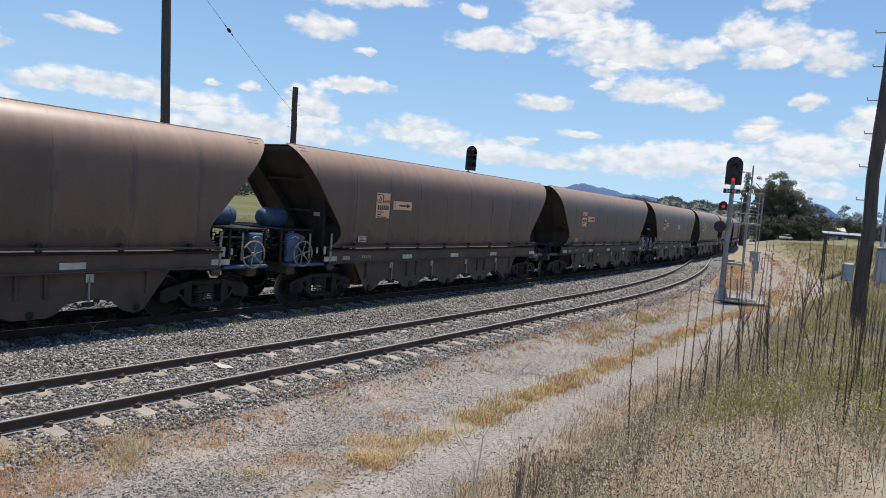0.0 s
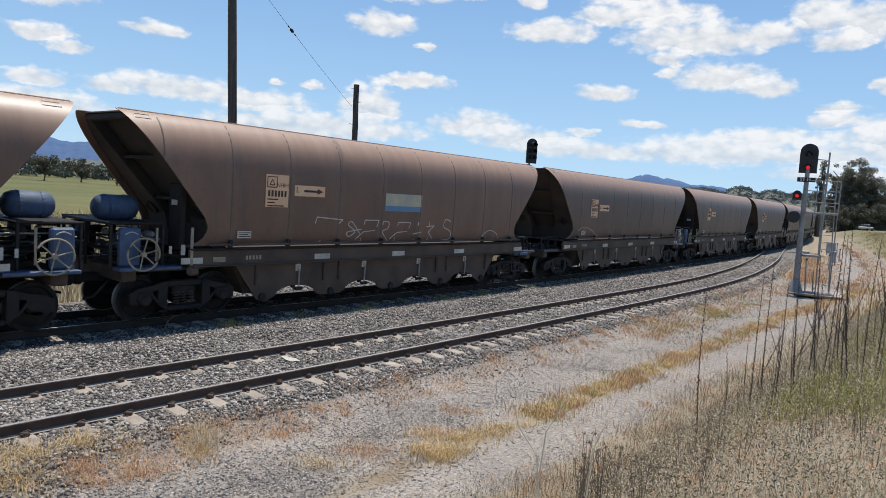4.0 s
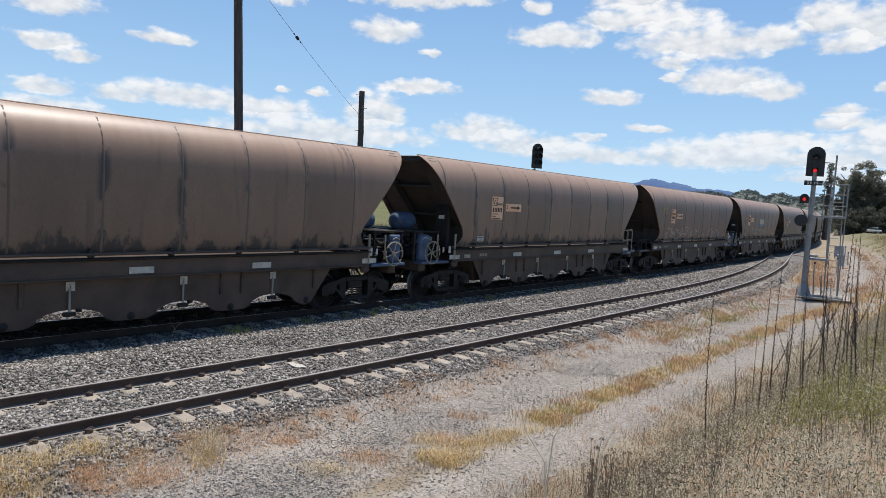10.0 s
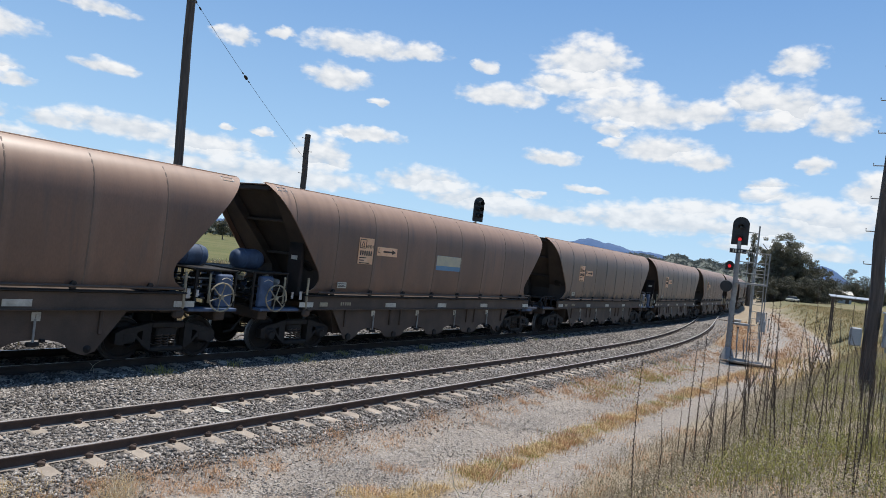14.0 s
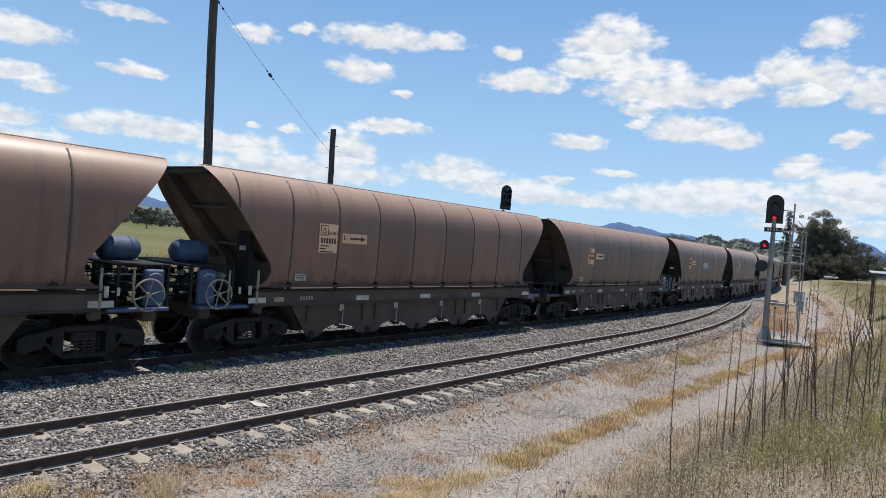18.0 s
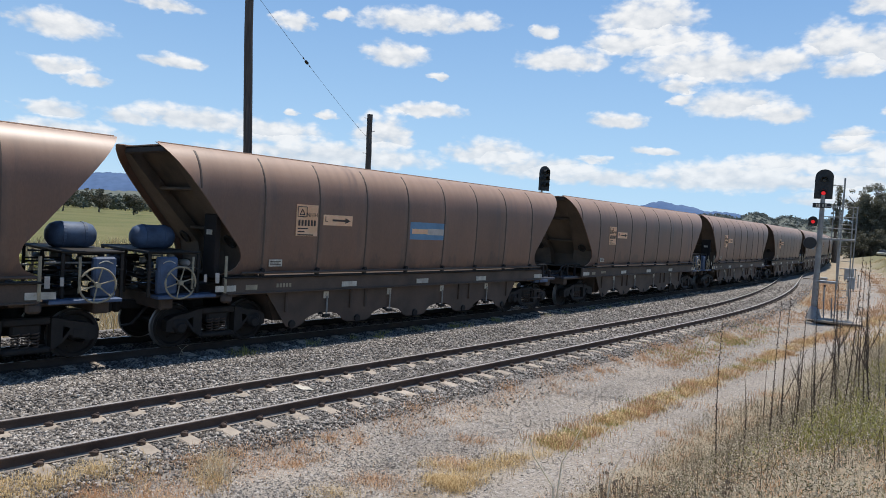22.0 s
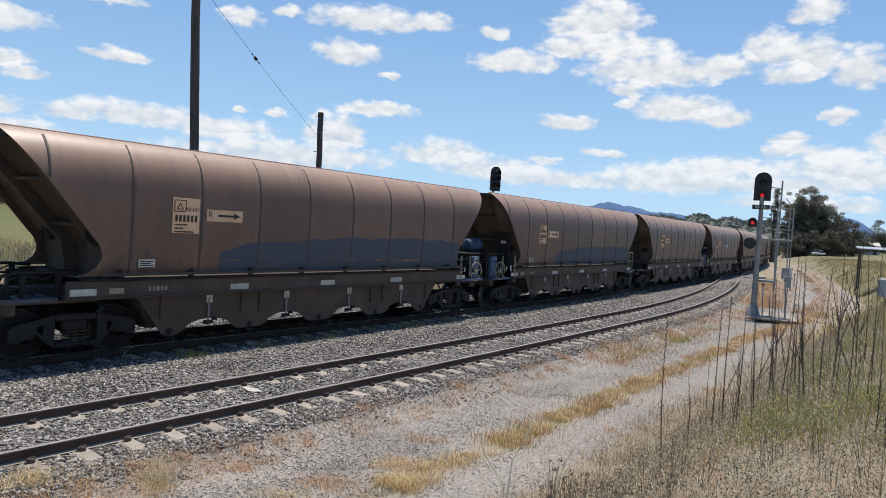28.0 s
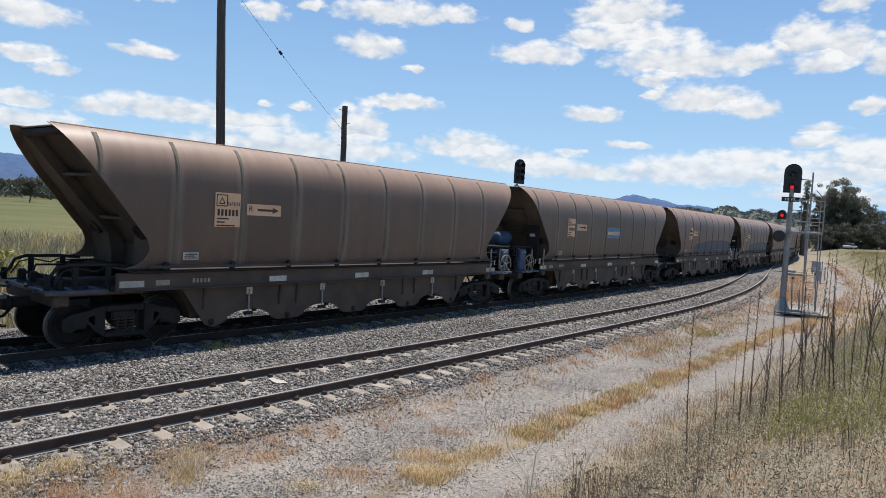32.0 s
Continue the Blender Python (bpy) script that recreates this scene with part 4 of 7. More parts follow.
def side_frame_mesh():
    """Cast bogie side frame: arched top chord, lower chord, two windows, axle boxes."""
    g = Geo()
    rows = [(-1.2, 0.40, 0.62), (-1.05, 0.36, 0.70), (-0.72, 0.50, 0.76), (-0.60, 0.36, 0.80), (-0.40, 0.22, 0.84)]
    rows = rows + [(-x, lo, hi) for x, lo, hi in reversed(rows)]
    for (x0, l0, h0), (x1, l1, h1) in zip(rows, rows[1:]):
        if abs(x0 + x1) < 1e-6:      # spring window: top and bottom chords only
            g.box((0, 0, 0.78), (0.8, 0.2, 0.14), 0.03).box((0, 0, 0.25), (0.8, 0.24, 0.11), 0.03)
            continue
        if (min(abs(x0), abs(x1)), max(abs(x0), abs(x1))) == (0.60, 0.72):
            top, low = [(x0, h0 - 0.13), (x1, h1 - 0.13), (x1, h1), (x0, h0)], [(x0, l0), (x1, l1), (x1, l1 + 0.07), (x0, l0 + 0.1)]
            g.slab(top, -0.1, 0.1).slab(low, -0.1, 0.1)
            continue
        g.slab([(x0, l0), (x1, l1), (x1, h1), (x0, h0)], -0.1, 0.1)
    for x in (-0.9, 0.9):
        g.lathe([(0.0, -0.19), (0.09, -0.19), (0.125, -0.15), (0.13, 0.1)], pose(x, 0, 0.46), 14)
        g.box((x, -0.02, 0.52), (0.34, 0.26, 0.26), 0.05)
    return g.mesh("side_frame", M_BLACK, smooth_faces=True)


def spring_mesh():
    g = Geo()
    for x in (-0.16, 0.0, 0.16):
        path = [(x + 0.062 * math.cos(a), 0.062 * math.sin(a), 0.3 + 0.3 * a / (2 * math.pi * 5)) for a in np.linspace(0, 2 * math.pi * 5, 41)]
        g.tube(path, 0.016, 5)
    return g.mesh("spring", M_UNDER, smooth_faces=True)


def wheelset_mesh():
    g = Geo()
    g.tube([(0, -0.98, 0), (0, -0.6, 0), (0, 0, 0), (0, 0.6, 0), (0, 0.98, 0)], [0.075, 0.09, 0.075, 0.09, 0.075], 12)
    for sg in (-1, 1):
        prof = [(0.06, 0.80), (0.13, 0.82), (0.16, 0.79), (0.36, 0.775), (0.39, 0.815), (0.452, 0.815)]
        g.lathe([(r, sg * y) for r, y in prof], Matrix.Identity(4), 28)
        g.lathe([(r, sg * y) for r, y in [(0.452, 0.815), (0.46, 0.80), (0.463, 0.72), (0.487, 0.70), (0.487, 0.685), (0.46, 0.68)]], Matrix.Identity(4), 28, slot=1)
        g.lathe([(r, sg * y) for r, y in [(0.46, 0.68), (0.38, 0.68), (0.36, 0.73), (0.16, 0.75), (0.06, 0.70)]], Matrix.Identity(4), 28)
        for k in range(6):
            a = k * math.pi / 3
            g.box((0.26 * math.cos(a), sg * 0.785, 0.26 * math.sin(a)), (0.05, 0.015, 0.05), 0.006)
    return g.mesh("wheelset", M_WHEEL, M_TREAD, smooth_faces=True)


def handwheel(y):
    g = Geo()
    ring = [(0.33 * math.cos(a), 0, 0.33 * math.sin(a)) for a in np.linspace(0, 2 * math.pi, 25)]
    g.tube(ring, 0.02, 6, ends=False)
    for k in range(6):
        a = 2 * math.pi * k / 6 + 0.3
        g.tube([(0, 0.03, 0), (0.33 * math.cos(a), 0, 0.33 * math.sin(a))], 0.015, 5)
    g.lathe([(0, -0.03), (0.05, -0.03), (0.06, 0.04)], Matrix.Identity(4), 12)
    return g


def flat_text(body, size, depth=0.003):
    """Lettering as a mesh lying in x, z, facing -y."""
    cu = bpy.data.curves.new("lettering", "FONT")
    cu.body, cu.size, cu.extrude, cu.align_x, cu.align_y = body, size, depth, "LEFT", "BOTTOM"
    cu.resolution_u = 2
    ob = bpy.data.objects.new("lettering", cu)
    scene.collection.objects.link(ob)
    dg = bpy.context.evaluated_depsgraph_get()
    me = bpy.data.meshes.new_from_object(ob.evaluated_get(dg))
    bpy.data.objects.remove(ob)
    me.transform(pose(0, 0, 0, 90))
    return me


TEXT = {k: flat_text(k, s) for k, s in (("NHIH", 0.135), ("R", 0.19), ("L", 0.19), ("1", 0.11), ("2", 0.11), ("3", 0.11), ("4", 0.11))}
for me in TEXT.values():
    me.materials.clear()
    me.materials.append(M_INK)


def turned(g, ang):
    """Half-turn copy for the far side."""
    if ang:
        g.v = [(-x, -y, z) for x, y, z in g.v]
    return g


def build_wagon(label, paint, seam, seam_paint, end_paint, marks):
    w = thing("hopper_wagon", label, "freight wagon", group="coal train")
    doors = (-3.36, -1.12, 1.12, 3.36)
    for sg in (-1, 1):
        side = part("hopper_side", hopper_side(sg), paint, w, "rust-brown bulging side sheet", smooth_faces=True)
        for k in range(9):
            part("rib", rib((-6.95 + 1.57 * k) * -sg, sg, *seam), seam_paint, side, smooth_faces=True)
        part("top_chord", Geo().tube([(x, sg * 0.90, 4.315) for x in np.linspace(-7.65, 7.65, 9)], 0.018, 6), paint, side, smooth_faces=True)
        # rail pipe and its brackets along the foot of the side
        part("side_pipe", Geo().tube([(x * -sg, sg * 1.52, 1.635) for x in np.linspace(-5.95, 6.2, 9)], 0.03, 8), M_SKIRT, w, "worn steel side pipe", smooth_faces=True)
        for k in range(8):
            g = Geo().box((-5.4 + 1.57 * k, sg * 1.49, 1.63), (0.12, 0.09, 0.13), 0.02)
            g.lathe([(0, -0.04), (0.045, -0.04), (0.05, 0.03), (0, 0.04)], pose(-5.4 + 1.57 * k, sg * 1.51, 1.69), 10)
            part("pipe_bracket", g, M_BLACK, w)
        part("side_sill", Geo().box((0.125, sg * 1.36, 1.33), (12.85, 0.1, 0.36), 0.015), M_SKIRT, w, "grimy brown side sill")
        # black, not sill brown: the side pipe's shade is in its colour
        part("sill_top_flange", Geo().box((0, sg * 1.40, 1.535), (12.6, 0.20, 0.035), 0.008), M_BLACK, w)
        part("sill_bottom_flange", Geo().box((0.125, sg * 1.38, 1.165), (12.7, 0.18, 0.03), 0.008), M_SKIRT, w)
        part("hopper_skirt", apron(sg), M_SKIRT, w)
        for k, c in enumerate(doors):
            part("door_rod", Geo().tube([(c + 0.05, sg * 1.32, 0.98), (c + 0.05, sg * 1.32, 0.5)], 0.022, 6), M_GALV, w)
            part("door_latch", Geo().box((c + 0.05, sg * 1.31, 0.5), (0.22, 0.1, 0.08), 0.015).box((c - 0.12, sg * 1.30, 0.56), (0.09, 0.1, 0.06), 0.01), M_BLACK, w)
            tag = part("door_number", Geo().box((c + 0.03, sg * 1.295, 1.02), (0.16, 0.014, 0.17)), M_WHITE, w, "small white number plate")
            part("numeral", TEXT[str(k + 1)], None, tag, "", pose(c + 0.03 + sg * 0.035, sg * 1.303, 0.965, 0, 0, 180 if sg > 0 else 0))
        for k in range(6):
            x = (-4.55, -2.5, -1.98, 1.98, 2.5, 4.55)[k]
            part("stake", Geo().box((x, sg * 1.30, 0.9), (0.07, 0.06, 0.5), 0.012), M_UNDER, w)
        for c in (-2.24, 0.0, 2.24, -4.35, 4.35):
            part("hinge_lug", Geo().lathe([(0, -0.06), (0.09, -0.06), (0.1, 0.0), (0, 0.06)], pose(c, sg * 1.27, 0.36), 10), M_BLACK, w)
        for x in (-6.25, -2.68, 0.13, 2.93, 6.3):
            part("reflector", Geo().box((x * -sg, sg * 1.415, 1.29), (0.5, 0.012, 0.13)), M_WHITE, w, "dirty white reflector strip")
        # painted boards
        half = pose(0, 0, 0, 0, 0, 180 if sg > 0 else 0)
        board = part("number_board", Geo().box((-4.20, -1.490, 2.865), (0.64, 0.012, 0.75)), M_ORANGE, w, "faded orange number board", half)
        tri = Geo()
        for a, b in (((-4.48, 2.95), (-4.48, 3.19)), ((-4.48, 3.19), (-4.22, 3.19)), ((-4.22, 3.19), (-4.22, 2.95)), ((-4.22, 2.95), (-4.48, 2.95)), ((-4.42, 3.0), (-4.35, 3.13)), ((-4.35, 3.13), (-4.28, 3.0)), ((-4.28, 3.0), (-4.42, 3.0))):
            tri.tube([(a[0], -1.497, a[1]), (b[0], -1.497, b[1])], 0.011, 4)
        part("emblem", tri, M_INK, board, "dark triangle in a square")
        part("lettering", TEXT["NHIH"], None, board, "", pose(-4.225, -1.498, 2.93))
        bars = Geo()
        for k in range(6):
            bars.box((-4.43 + 0.092 * k, -1.498, 2.805), (0.055, 0.006, 0.14))
        for k, ln in enumerate((0.30, 0.2, 0.46)):
            bars.box((-4.47 + ln / 2, -1.498, 2.67 - 0.075 * k), (ln, 0.006, 0.028))
        tagged(part("number_bar_row", bars, M_INK, board, "dark bars of a wagon number"), kind="stuff")
        arrow = part("arrow_board", Geo().box((-3.23, -1.490, 2.90), (0.94, 0.012, 0.26)), M_ORANGE, w, "orange board with a dark arrow", half)
        shaft = Geo().box((-3.19, -1.498, 2.90), (0.46, 0.008, 0.05))
        shaft.add([(-3.0, -1.501, 2.83), (-2.82, -1.501, 2.90), (-3.0, -1.501, 2.97), (-3.0, -1.495, 2.83), (-2.82, -1.495, 2.90), (-3.0, -1.495, 2.97)], [(0, 1, 2), (3, 5, 4), (0, 3, 4, 1), (1, 4, 5, 2), (2, 5, 3, 0)])
        part("arrow", shaft, M_INK, arrow, "dark arrow")
        part("arrow_letter", TEXT["L" if sg < 0 else "R"], None, arrow, "", pose(-3.66, -1.498, 2.82))
        plate = part("data_plate", Geo().box((-5.03, -1.468, 1.85), (0.36, 0.012, 0.16)), M_WHITE, w, "small white data plate", half)
        tagged(part("plate_bar_row", Geo().box((-5.03, -1.476, 1.89), (0.3, 0.004, 0.02)).box((-5.06, -1.476, 1.85), (0.24, 0.004, 0.02)).box((-5.03, -1.476, 1.81), (0.3, 0.004, 0.02)), M_INK, plate), kind="stuff")
        mark = Geo()
        for k in range(5):
            mark.box((-4.9 + 0.09 * k, -1.416, 1.32), (0.055, 0.006, 0.09))
        tagged(part("sill_number_bar_row", mark, M_HWHEEL, w, "pale bars of a wagon number", half), kind="stuff")
        part("faded_plate", Geo().box((-5.6, -1.414, 1.30), (0.3, 0.01, 0.11)), M_HWHEEL, w, "", half)
    for sgn in (-1, 1):
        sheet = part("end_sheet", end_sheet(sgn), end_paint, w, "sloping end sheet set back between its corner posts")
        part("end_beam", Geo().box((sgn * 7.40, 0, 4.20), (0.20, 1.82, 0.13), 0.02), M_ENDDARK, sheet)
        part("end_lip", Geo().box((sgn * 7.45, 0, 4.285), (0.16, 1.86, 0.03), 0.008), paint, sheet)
        for z, half_w in ((3.42, 0.79), (2.55, 0.62)):
            part("stiffener", Geo().box((sgn * (end_x(z) - 0.36), 0, z), (0.20, 2 * half_w, 0.07), 0.015), end_paint, sheet)
        for sy in (-1, 1):
            post = part("corner_post", corner_post(sgn, sy), end_paint, sheet, "broad pressed-steel corner post")
            part("inspection_hole", Geo().lathe([(0, 0.0), (0.12, -0.004), (0.135, -0.03), (0.17, -0.03), (0.18, 0.02)], pose(sgn * (end_x(2.36) - 0.205), sy * 0.98, 2.3, 38, 0, sgn * 90), 16), M_BLACK, post)
        if marks:
            for x0, x1 in ((-7.42, -7.10), (7.10, 7.42)):
                part("corner_mark", strokes([[(x0, 4.16), (x1, 4.16), (x1, 4.235), (x0, 4.235), (x0, 4.16)]], 0.022), M_WHITE, w, "worn white painted corner mark", pose(0, 0, 0, 0, 0, 180 if sgn > 0 else 0))
        part("end_sill", Geo().box((sgn * 7.45, 0, 1.02), (0.3, 2.3, 0.3), 0.03), M_UNDER, w)
        part("deck", Geo().box((sgn * 6.7, 0, 1.11), (1.7, 2.5, 0.05), 0.01), M_UNDER, w)
        cp = Geo().box((sgn * 7.72, 0, 0.86), (0.5, 0.22, 0.2), 0.03)
        cp.box((sgn * 8.0, 0, 0.86), (0.2, 0.34, 0.28), 0.06)
        part("coupler", cp, M_BLACK, w, "black knuckle coupler")
        hose = Geo().tube([(sgn * 7.3, -0.45, 1.0), (sgn * 7.6, -0.5, 0.8), (sgn * 7.85, -0.5, 0.52), (sgn * 8.05, -0.45, 0.48)], 0.03, 6)
        part("brake_hose", hose, M_BLACK, w, smooth_faces=True)
    # unseen plate added to stop sun falling through the open hopper
    part("hopper_floor", Geo().box((0, 0, 1.50), (12.0, 2.68, 0.06), 0.01), M_UNDER, w)
    part("centre_sill", Geo().box((0, 0, 1.1), (14.8, 0.55, 0.36), 0.03), M_UNDER, w)
    for c in (-4.48, -2.24, 0.0, 2.24, 4.48):
        part("discharge_chute", pod(c), M_UNDER, w)
    # rear end: brake gear painted blue
    tank = Geo().lathe([(0.0, -0.46), (0.14, -0.44), (0.22, -0.38), (0.265, -0.27), (0.265, 0.29), (0.22, 0.40), (0.14, 0.46), (0.0, 0.48)], pose(-7.3, -0.1, 2.32, 0, 0, -90), 24)
    part("air_reservoir", tank, M_BLUE, w, "faded blue air tank", smooth_faces=True)
    for x in (-7.5, -7.1):
        part("tank_strap", Geo().lathe([(0.268, -0.025), (0.275, -0.025), (0.275, 0.025), (0.268, 0.025)], pose(x, -0.1, 2.32, 0, 0, -90), 24), M_BLUE, w)
    for y in (-1.1, 0.0, 1.1):
        for x in (-7.82, -6.75):
            part("stand_leg", Geo().box((x, y, 1.58), (0.06, 0.06, 0.9), 0.01), M_BLACK, w)
    part("gear_shelf", Geo().box((-7.3, 0, 2.045), (1.12, 2.2, 0.05), 0.012), M_BLACK, w)
    part("gear_shelf", Geo().box((-7.3, 0, 1.50), (1.0, 1.7, 0.04), 0.012), M_BLACK, w)
    for sg in (-1, 1):
        part("shelf_edge", Geo().tube([(-7.85, sg * 1.12, 2.06), (-6.72, sg * 1.12, 2.06)], 0.024, 6), M_BLACK, w)
        part("shelf_edge", Geo().tube([(-7.85, sg * 1.12, 1.72), (-6.72, sg * 1.12, 1.70)], 0.02, 6), M_BLACK, w)
    rng = random.Random(8)
    for k in range(17):
        x, y, z = -7.75 + 0.057 * k, rng.uniform(-0.95, 0.95), rng.choice((1.30, 1.66, 1.86)) + rng.uniform(-0.06, 0.06)
        v = Geo().lathe([(0, -0.12), (0.06, -0.12), (0.08, -0.05), (0.08, 0.08), (0.05, 0.13), (0, 0.13)], pose(x, y, z, 90 * (k % 2), 0, 40 * k), 10)
        part("brake_valve", v, (M_BLACK, M_BLACK, M_BLUE, M_BLACK, M_GALV)[k % 5], w, smooth_faces=True)
    for k in range(9):
        y, z = -1.08 + 0.24 * k, 1.28 + 0.16 * (k % 5)
        part("brake_pipe", Geo().tube([(-7.84, y, z), (-7.5, y, z), (-7.35, y + 0.08, z + 0.08), (-6.5, y + 0.08, z + 0.08)], 0.02, 5), (M_BLACK, M_BLACK, M_GALV)[k % 3], w, smooth_faces=True)
    for k in range(5):
        x, z = -7.78 + 0.22 * k, 1.36 + 0.13 * (k % 4)
        part("brake_pipe", Geo().tube([(x, -1.1, z), (x, 1.1, z + 0.05)], 0.018, 5), (M_BLACK, M_PIPE)[k % 2], w, smooth_faces=True)
    for sg in (-1, 1):
        cab = part("brake_cabinet", Geo().box((-7.47, sg * 1.14, 1.58), (0.42, 0.18, 0.78), 0.04), M_BLUE, w, "blue handbrake gear box")
        part("cabinet_badge", Geo().tube([(-7.60 + 0.26 * t, sg * 1.238, 1.84 + 0.05 * math.sin(3.14 * t)) for t in np.linspace(0, 1, 7)], 0.012, 5), M_WHITE, cab)
        part("handwheel", turned(handwheel(0), sg > 0), M_HWHEEL, cab, "spoked pale metal handwheel", pose(-7.28, sg * 1.38, 1.45), smooth_faces=True)
        part("wheel_spindle", Geo().tube([(-7.28, sg * 1.38, 1.45), (-7.28, sg * 1.0, 1.45)], 0.03, 6), M_BLACK, cab)
        part("foot_board", Geo().box((-7.1, sg * 1.2, 1.15), (1.3, 0.34, 0.07), 0.012), M_BLUE, w, "blue foot board")
        part("grab_post", Geo().tube([(-6.27, sg * 1.42, 1.2), (-6.27, sg * 1.42, 2.0)], 0.032, 6), M_HWHEEL, w, "pale grab post")
        part("grab_post", Geo().tube([(-6.98, sg * 1.3, 1.3), (-6.98, sg * 1.3, 1.98)], 0.026, 6), M_HWHEEL, w, "pale grab post")
        part("end_bracket", Geo().box((-6.2, sg * 1.36, 1.07), (0.26, 0.16, 0.2), 0.05), M_UNDER, w)
        part("latch_plate", Geo().box((-6.42, sg * 1.34, 1.52), (0.09, 0.02, 0.22)), M_CHALK, w)
        part("latch_plate", Geo().box((-6.68, sg * 1.30, 1.52), (0.06, 0.02, 0.16)), M_CHALK, w)
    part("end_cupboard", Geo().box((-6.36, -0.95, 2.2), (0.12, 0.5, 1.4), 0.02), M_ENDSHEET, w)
    part("end_plate", Geo().box((-6.43, -0.95, 2.50), (0.012, 0.22, 0.11)), M_WHITE, w)
    # front end: platform with hooped railings
    for y in (-1.05, 1.05):
        pipe = [(6.2, y, 1.62), (6.6, y, 1.66), (7.3, y, 1.66), (7.5, y * 0.96, 1.60), (7.6, y * 0.92, 1.42), (7.75, y * 0.85, 1.32), (7.98, y * 0.8, 1.28)]
        part("deck_rail", Geo().tube(pipe, 0.034, 7), M_BLACK, w, "low black deck rail", smooth_faces=True)
        part("rail_hose", Geo().tube([(6.5, y, 1.66), (6.8, y, 1.52), (7.15, y, 1.60), (7.4, y, 1.54), (7.55, y, 1.30)], 0.016, 5), M_BLACK, w, smooth_faces=True)
        for x in (6.55, 7.18, 7.68):
            part("deck_post", Geo().box((x, y, 1.37 if x < 7.5 else 1.27), (0.10, 0.07, 0.52 if x < 7.5 else 0.32), 0.012), M_ENDSHEET, w)
    for y in (-1.2, -0.7, 0.7, 1.2):
        part("deck_beam", Geo().box((7.2, y, 1.15), (1.15, 0.09, 0.09), 0.012), M_PIPE, w, "worn grey deck beam")
    for x in (6.75, 7.25, 7.7):
        part("deck_beam", Geo().box((x, 0, 1.16), (0.08, 2.3, 0.07), 0.012), M_PIPE, w, "worn grey deck beam")
    for y in (-0.9, -0.3, 0.35, 0.9):
        part("deck_fitting", Geo().box((7.4, y, 1.28), (0.14, 0.14, 0.26), 0.03).tube([(6.9, y, 1.24), (7.45, y, 1.36)], 0.03, 5), M_BLACK, w)
    part("deck_lever", Geo().tube([(6.5, -0.6, 1.15), (6.62, -0.7, 1.5), (7.2, -0.75, 1.5), (7.3, -0.75, 1.2)], 0.026, 6), M_BLACK, w, smooth_faces=True)
    part("deck_frame", Geo().box((6.75, -1.2, 1.08), (0.9, 0.2, 0.1), 0.02), M_BLUE, w, "faded blue steel frame")
    for z in (0.5, 0.8):
        part("step", Geo().box((6.3, -1.34, z), (0.5, 0.16, 0.03), 0.008).tube([(6.07, -1.36, z), (6.07, -1.36, 1.25)], 0.018, 5).tube([(6.53, -1.36, z), (6.53, -1.36, 1.25)], 0.018, 5), M_UNDER, w)
    frame_me, spring_me, wheel_me = side_frame_mesh(), spring_mesh(), wheelset_mesh()
    for sgn in (-1, 1):
        bg = Geo().box((0, 0, 0.62), (0.5, 2.1, 0.24), 0.04)
        bg.lathe([(0, -0.2), (0.22, -0.2), (0.22, 0.2), (0, 0.2)], pose(0, 0, 0.8, 90), 12)
        bogie = part("bogie", bg, M_BLACK, w, "black cast-steel two-axle bogie", pose(sgn * 6.2, 0, 0))
        for sg in (-1, 1):
            part("side_frame", frame_me, None, bogie, "", pose(0, sg * 1.0, 0))
            part("spring", spring_me, None, bogie, "coil springs", pose(0, sg * 1.02, 0))
        for x in (-0.9, 0.9):
            part("wheelset", wheel_me, None, bogie, "steel wheelset with bright treads", pose(x, 0, 0.46))
    return w


def strokes(paths, width=0.02, y=-1.487):
    """Sprayed lines on a wagon's side."""
    g = Geo()
    for path in paths:
        for (x0, z0), (x1, z1) in zip(path, path[1:]):
            d = math.hypot(x1 - x0, z1 - z0)
            if d < 1e-4:
                continue
            ux, uz = (x1 - x0) / d * width * 0.3, (z1 - z0) / d * width * 0.3
            nx, nz = -(z1 - z0) / d * width / 2, (x1 - x0) / d * width / 2
            ya, yb = -side_y(z0) - 0.006, -side_y(z1) - 0.006
            g.add([(x0 - ux + nx, ya, z0 - uz + nz), (x1 + ux + nx, yb, z1 + uz + nz), (x1 + ux - nx, yb, z1 + uz - nz), (x0 - ux - nx, ya, z0 - uz - nz)], [(0, 1, 2, 3)])
    return g


def curved(path, n=5):
    """A rounder line through the same places."""
    if len(path) < 3:
        return path
    p = [path[0]] + list(path) + [path[-1]]
    out = []
    for i in range(1, len(p) - 2):
        for k in range(n):
            t = k / n
            out.append(tuple(0.5 * (2 * p[i][c] + (p[i + 1][c] - p[i - 1][c]) * t + (2 * p[i - 1][c] - 5 * p[i][c] + 4 * p[i + 1][c] - p[i + 2][c]) * t * t + (3 * p[i][c] - p[i - 1][c] - 3 * p[i + 1][c] + p[i + 2][c]) * t ** 3) for c in (0, 1)))
    return out + [path[-1]]


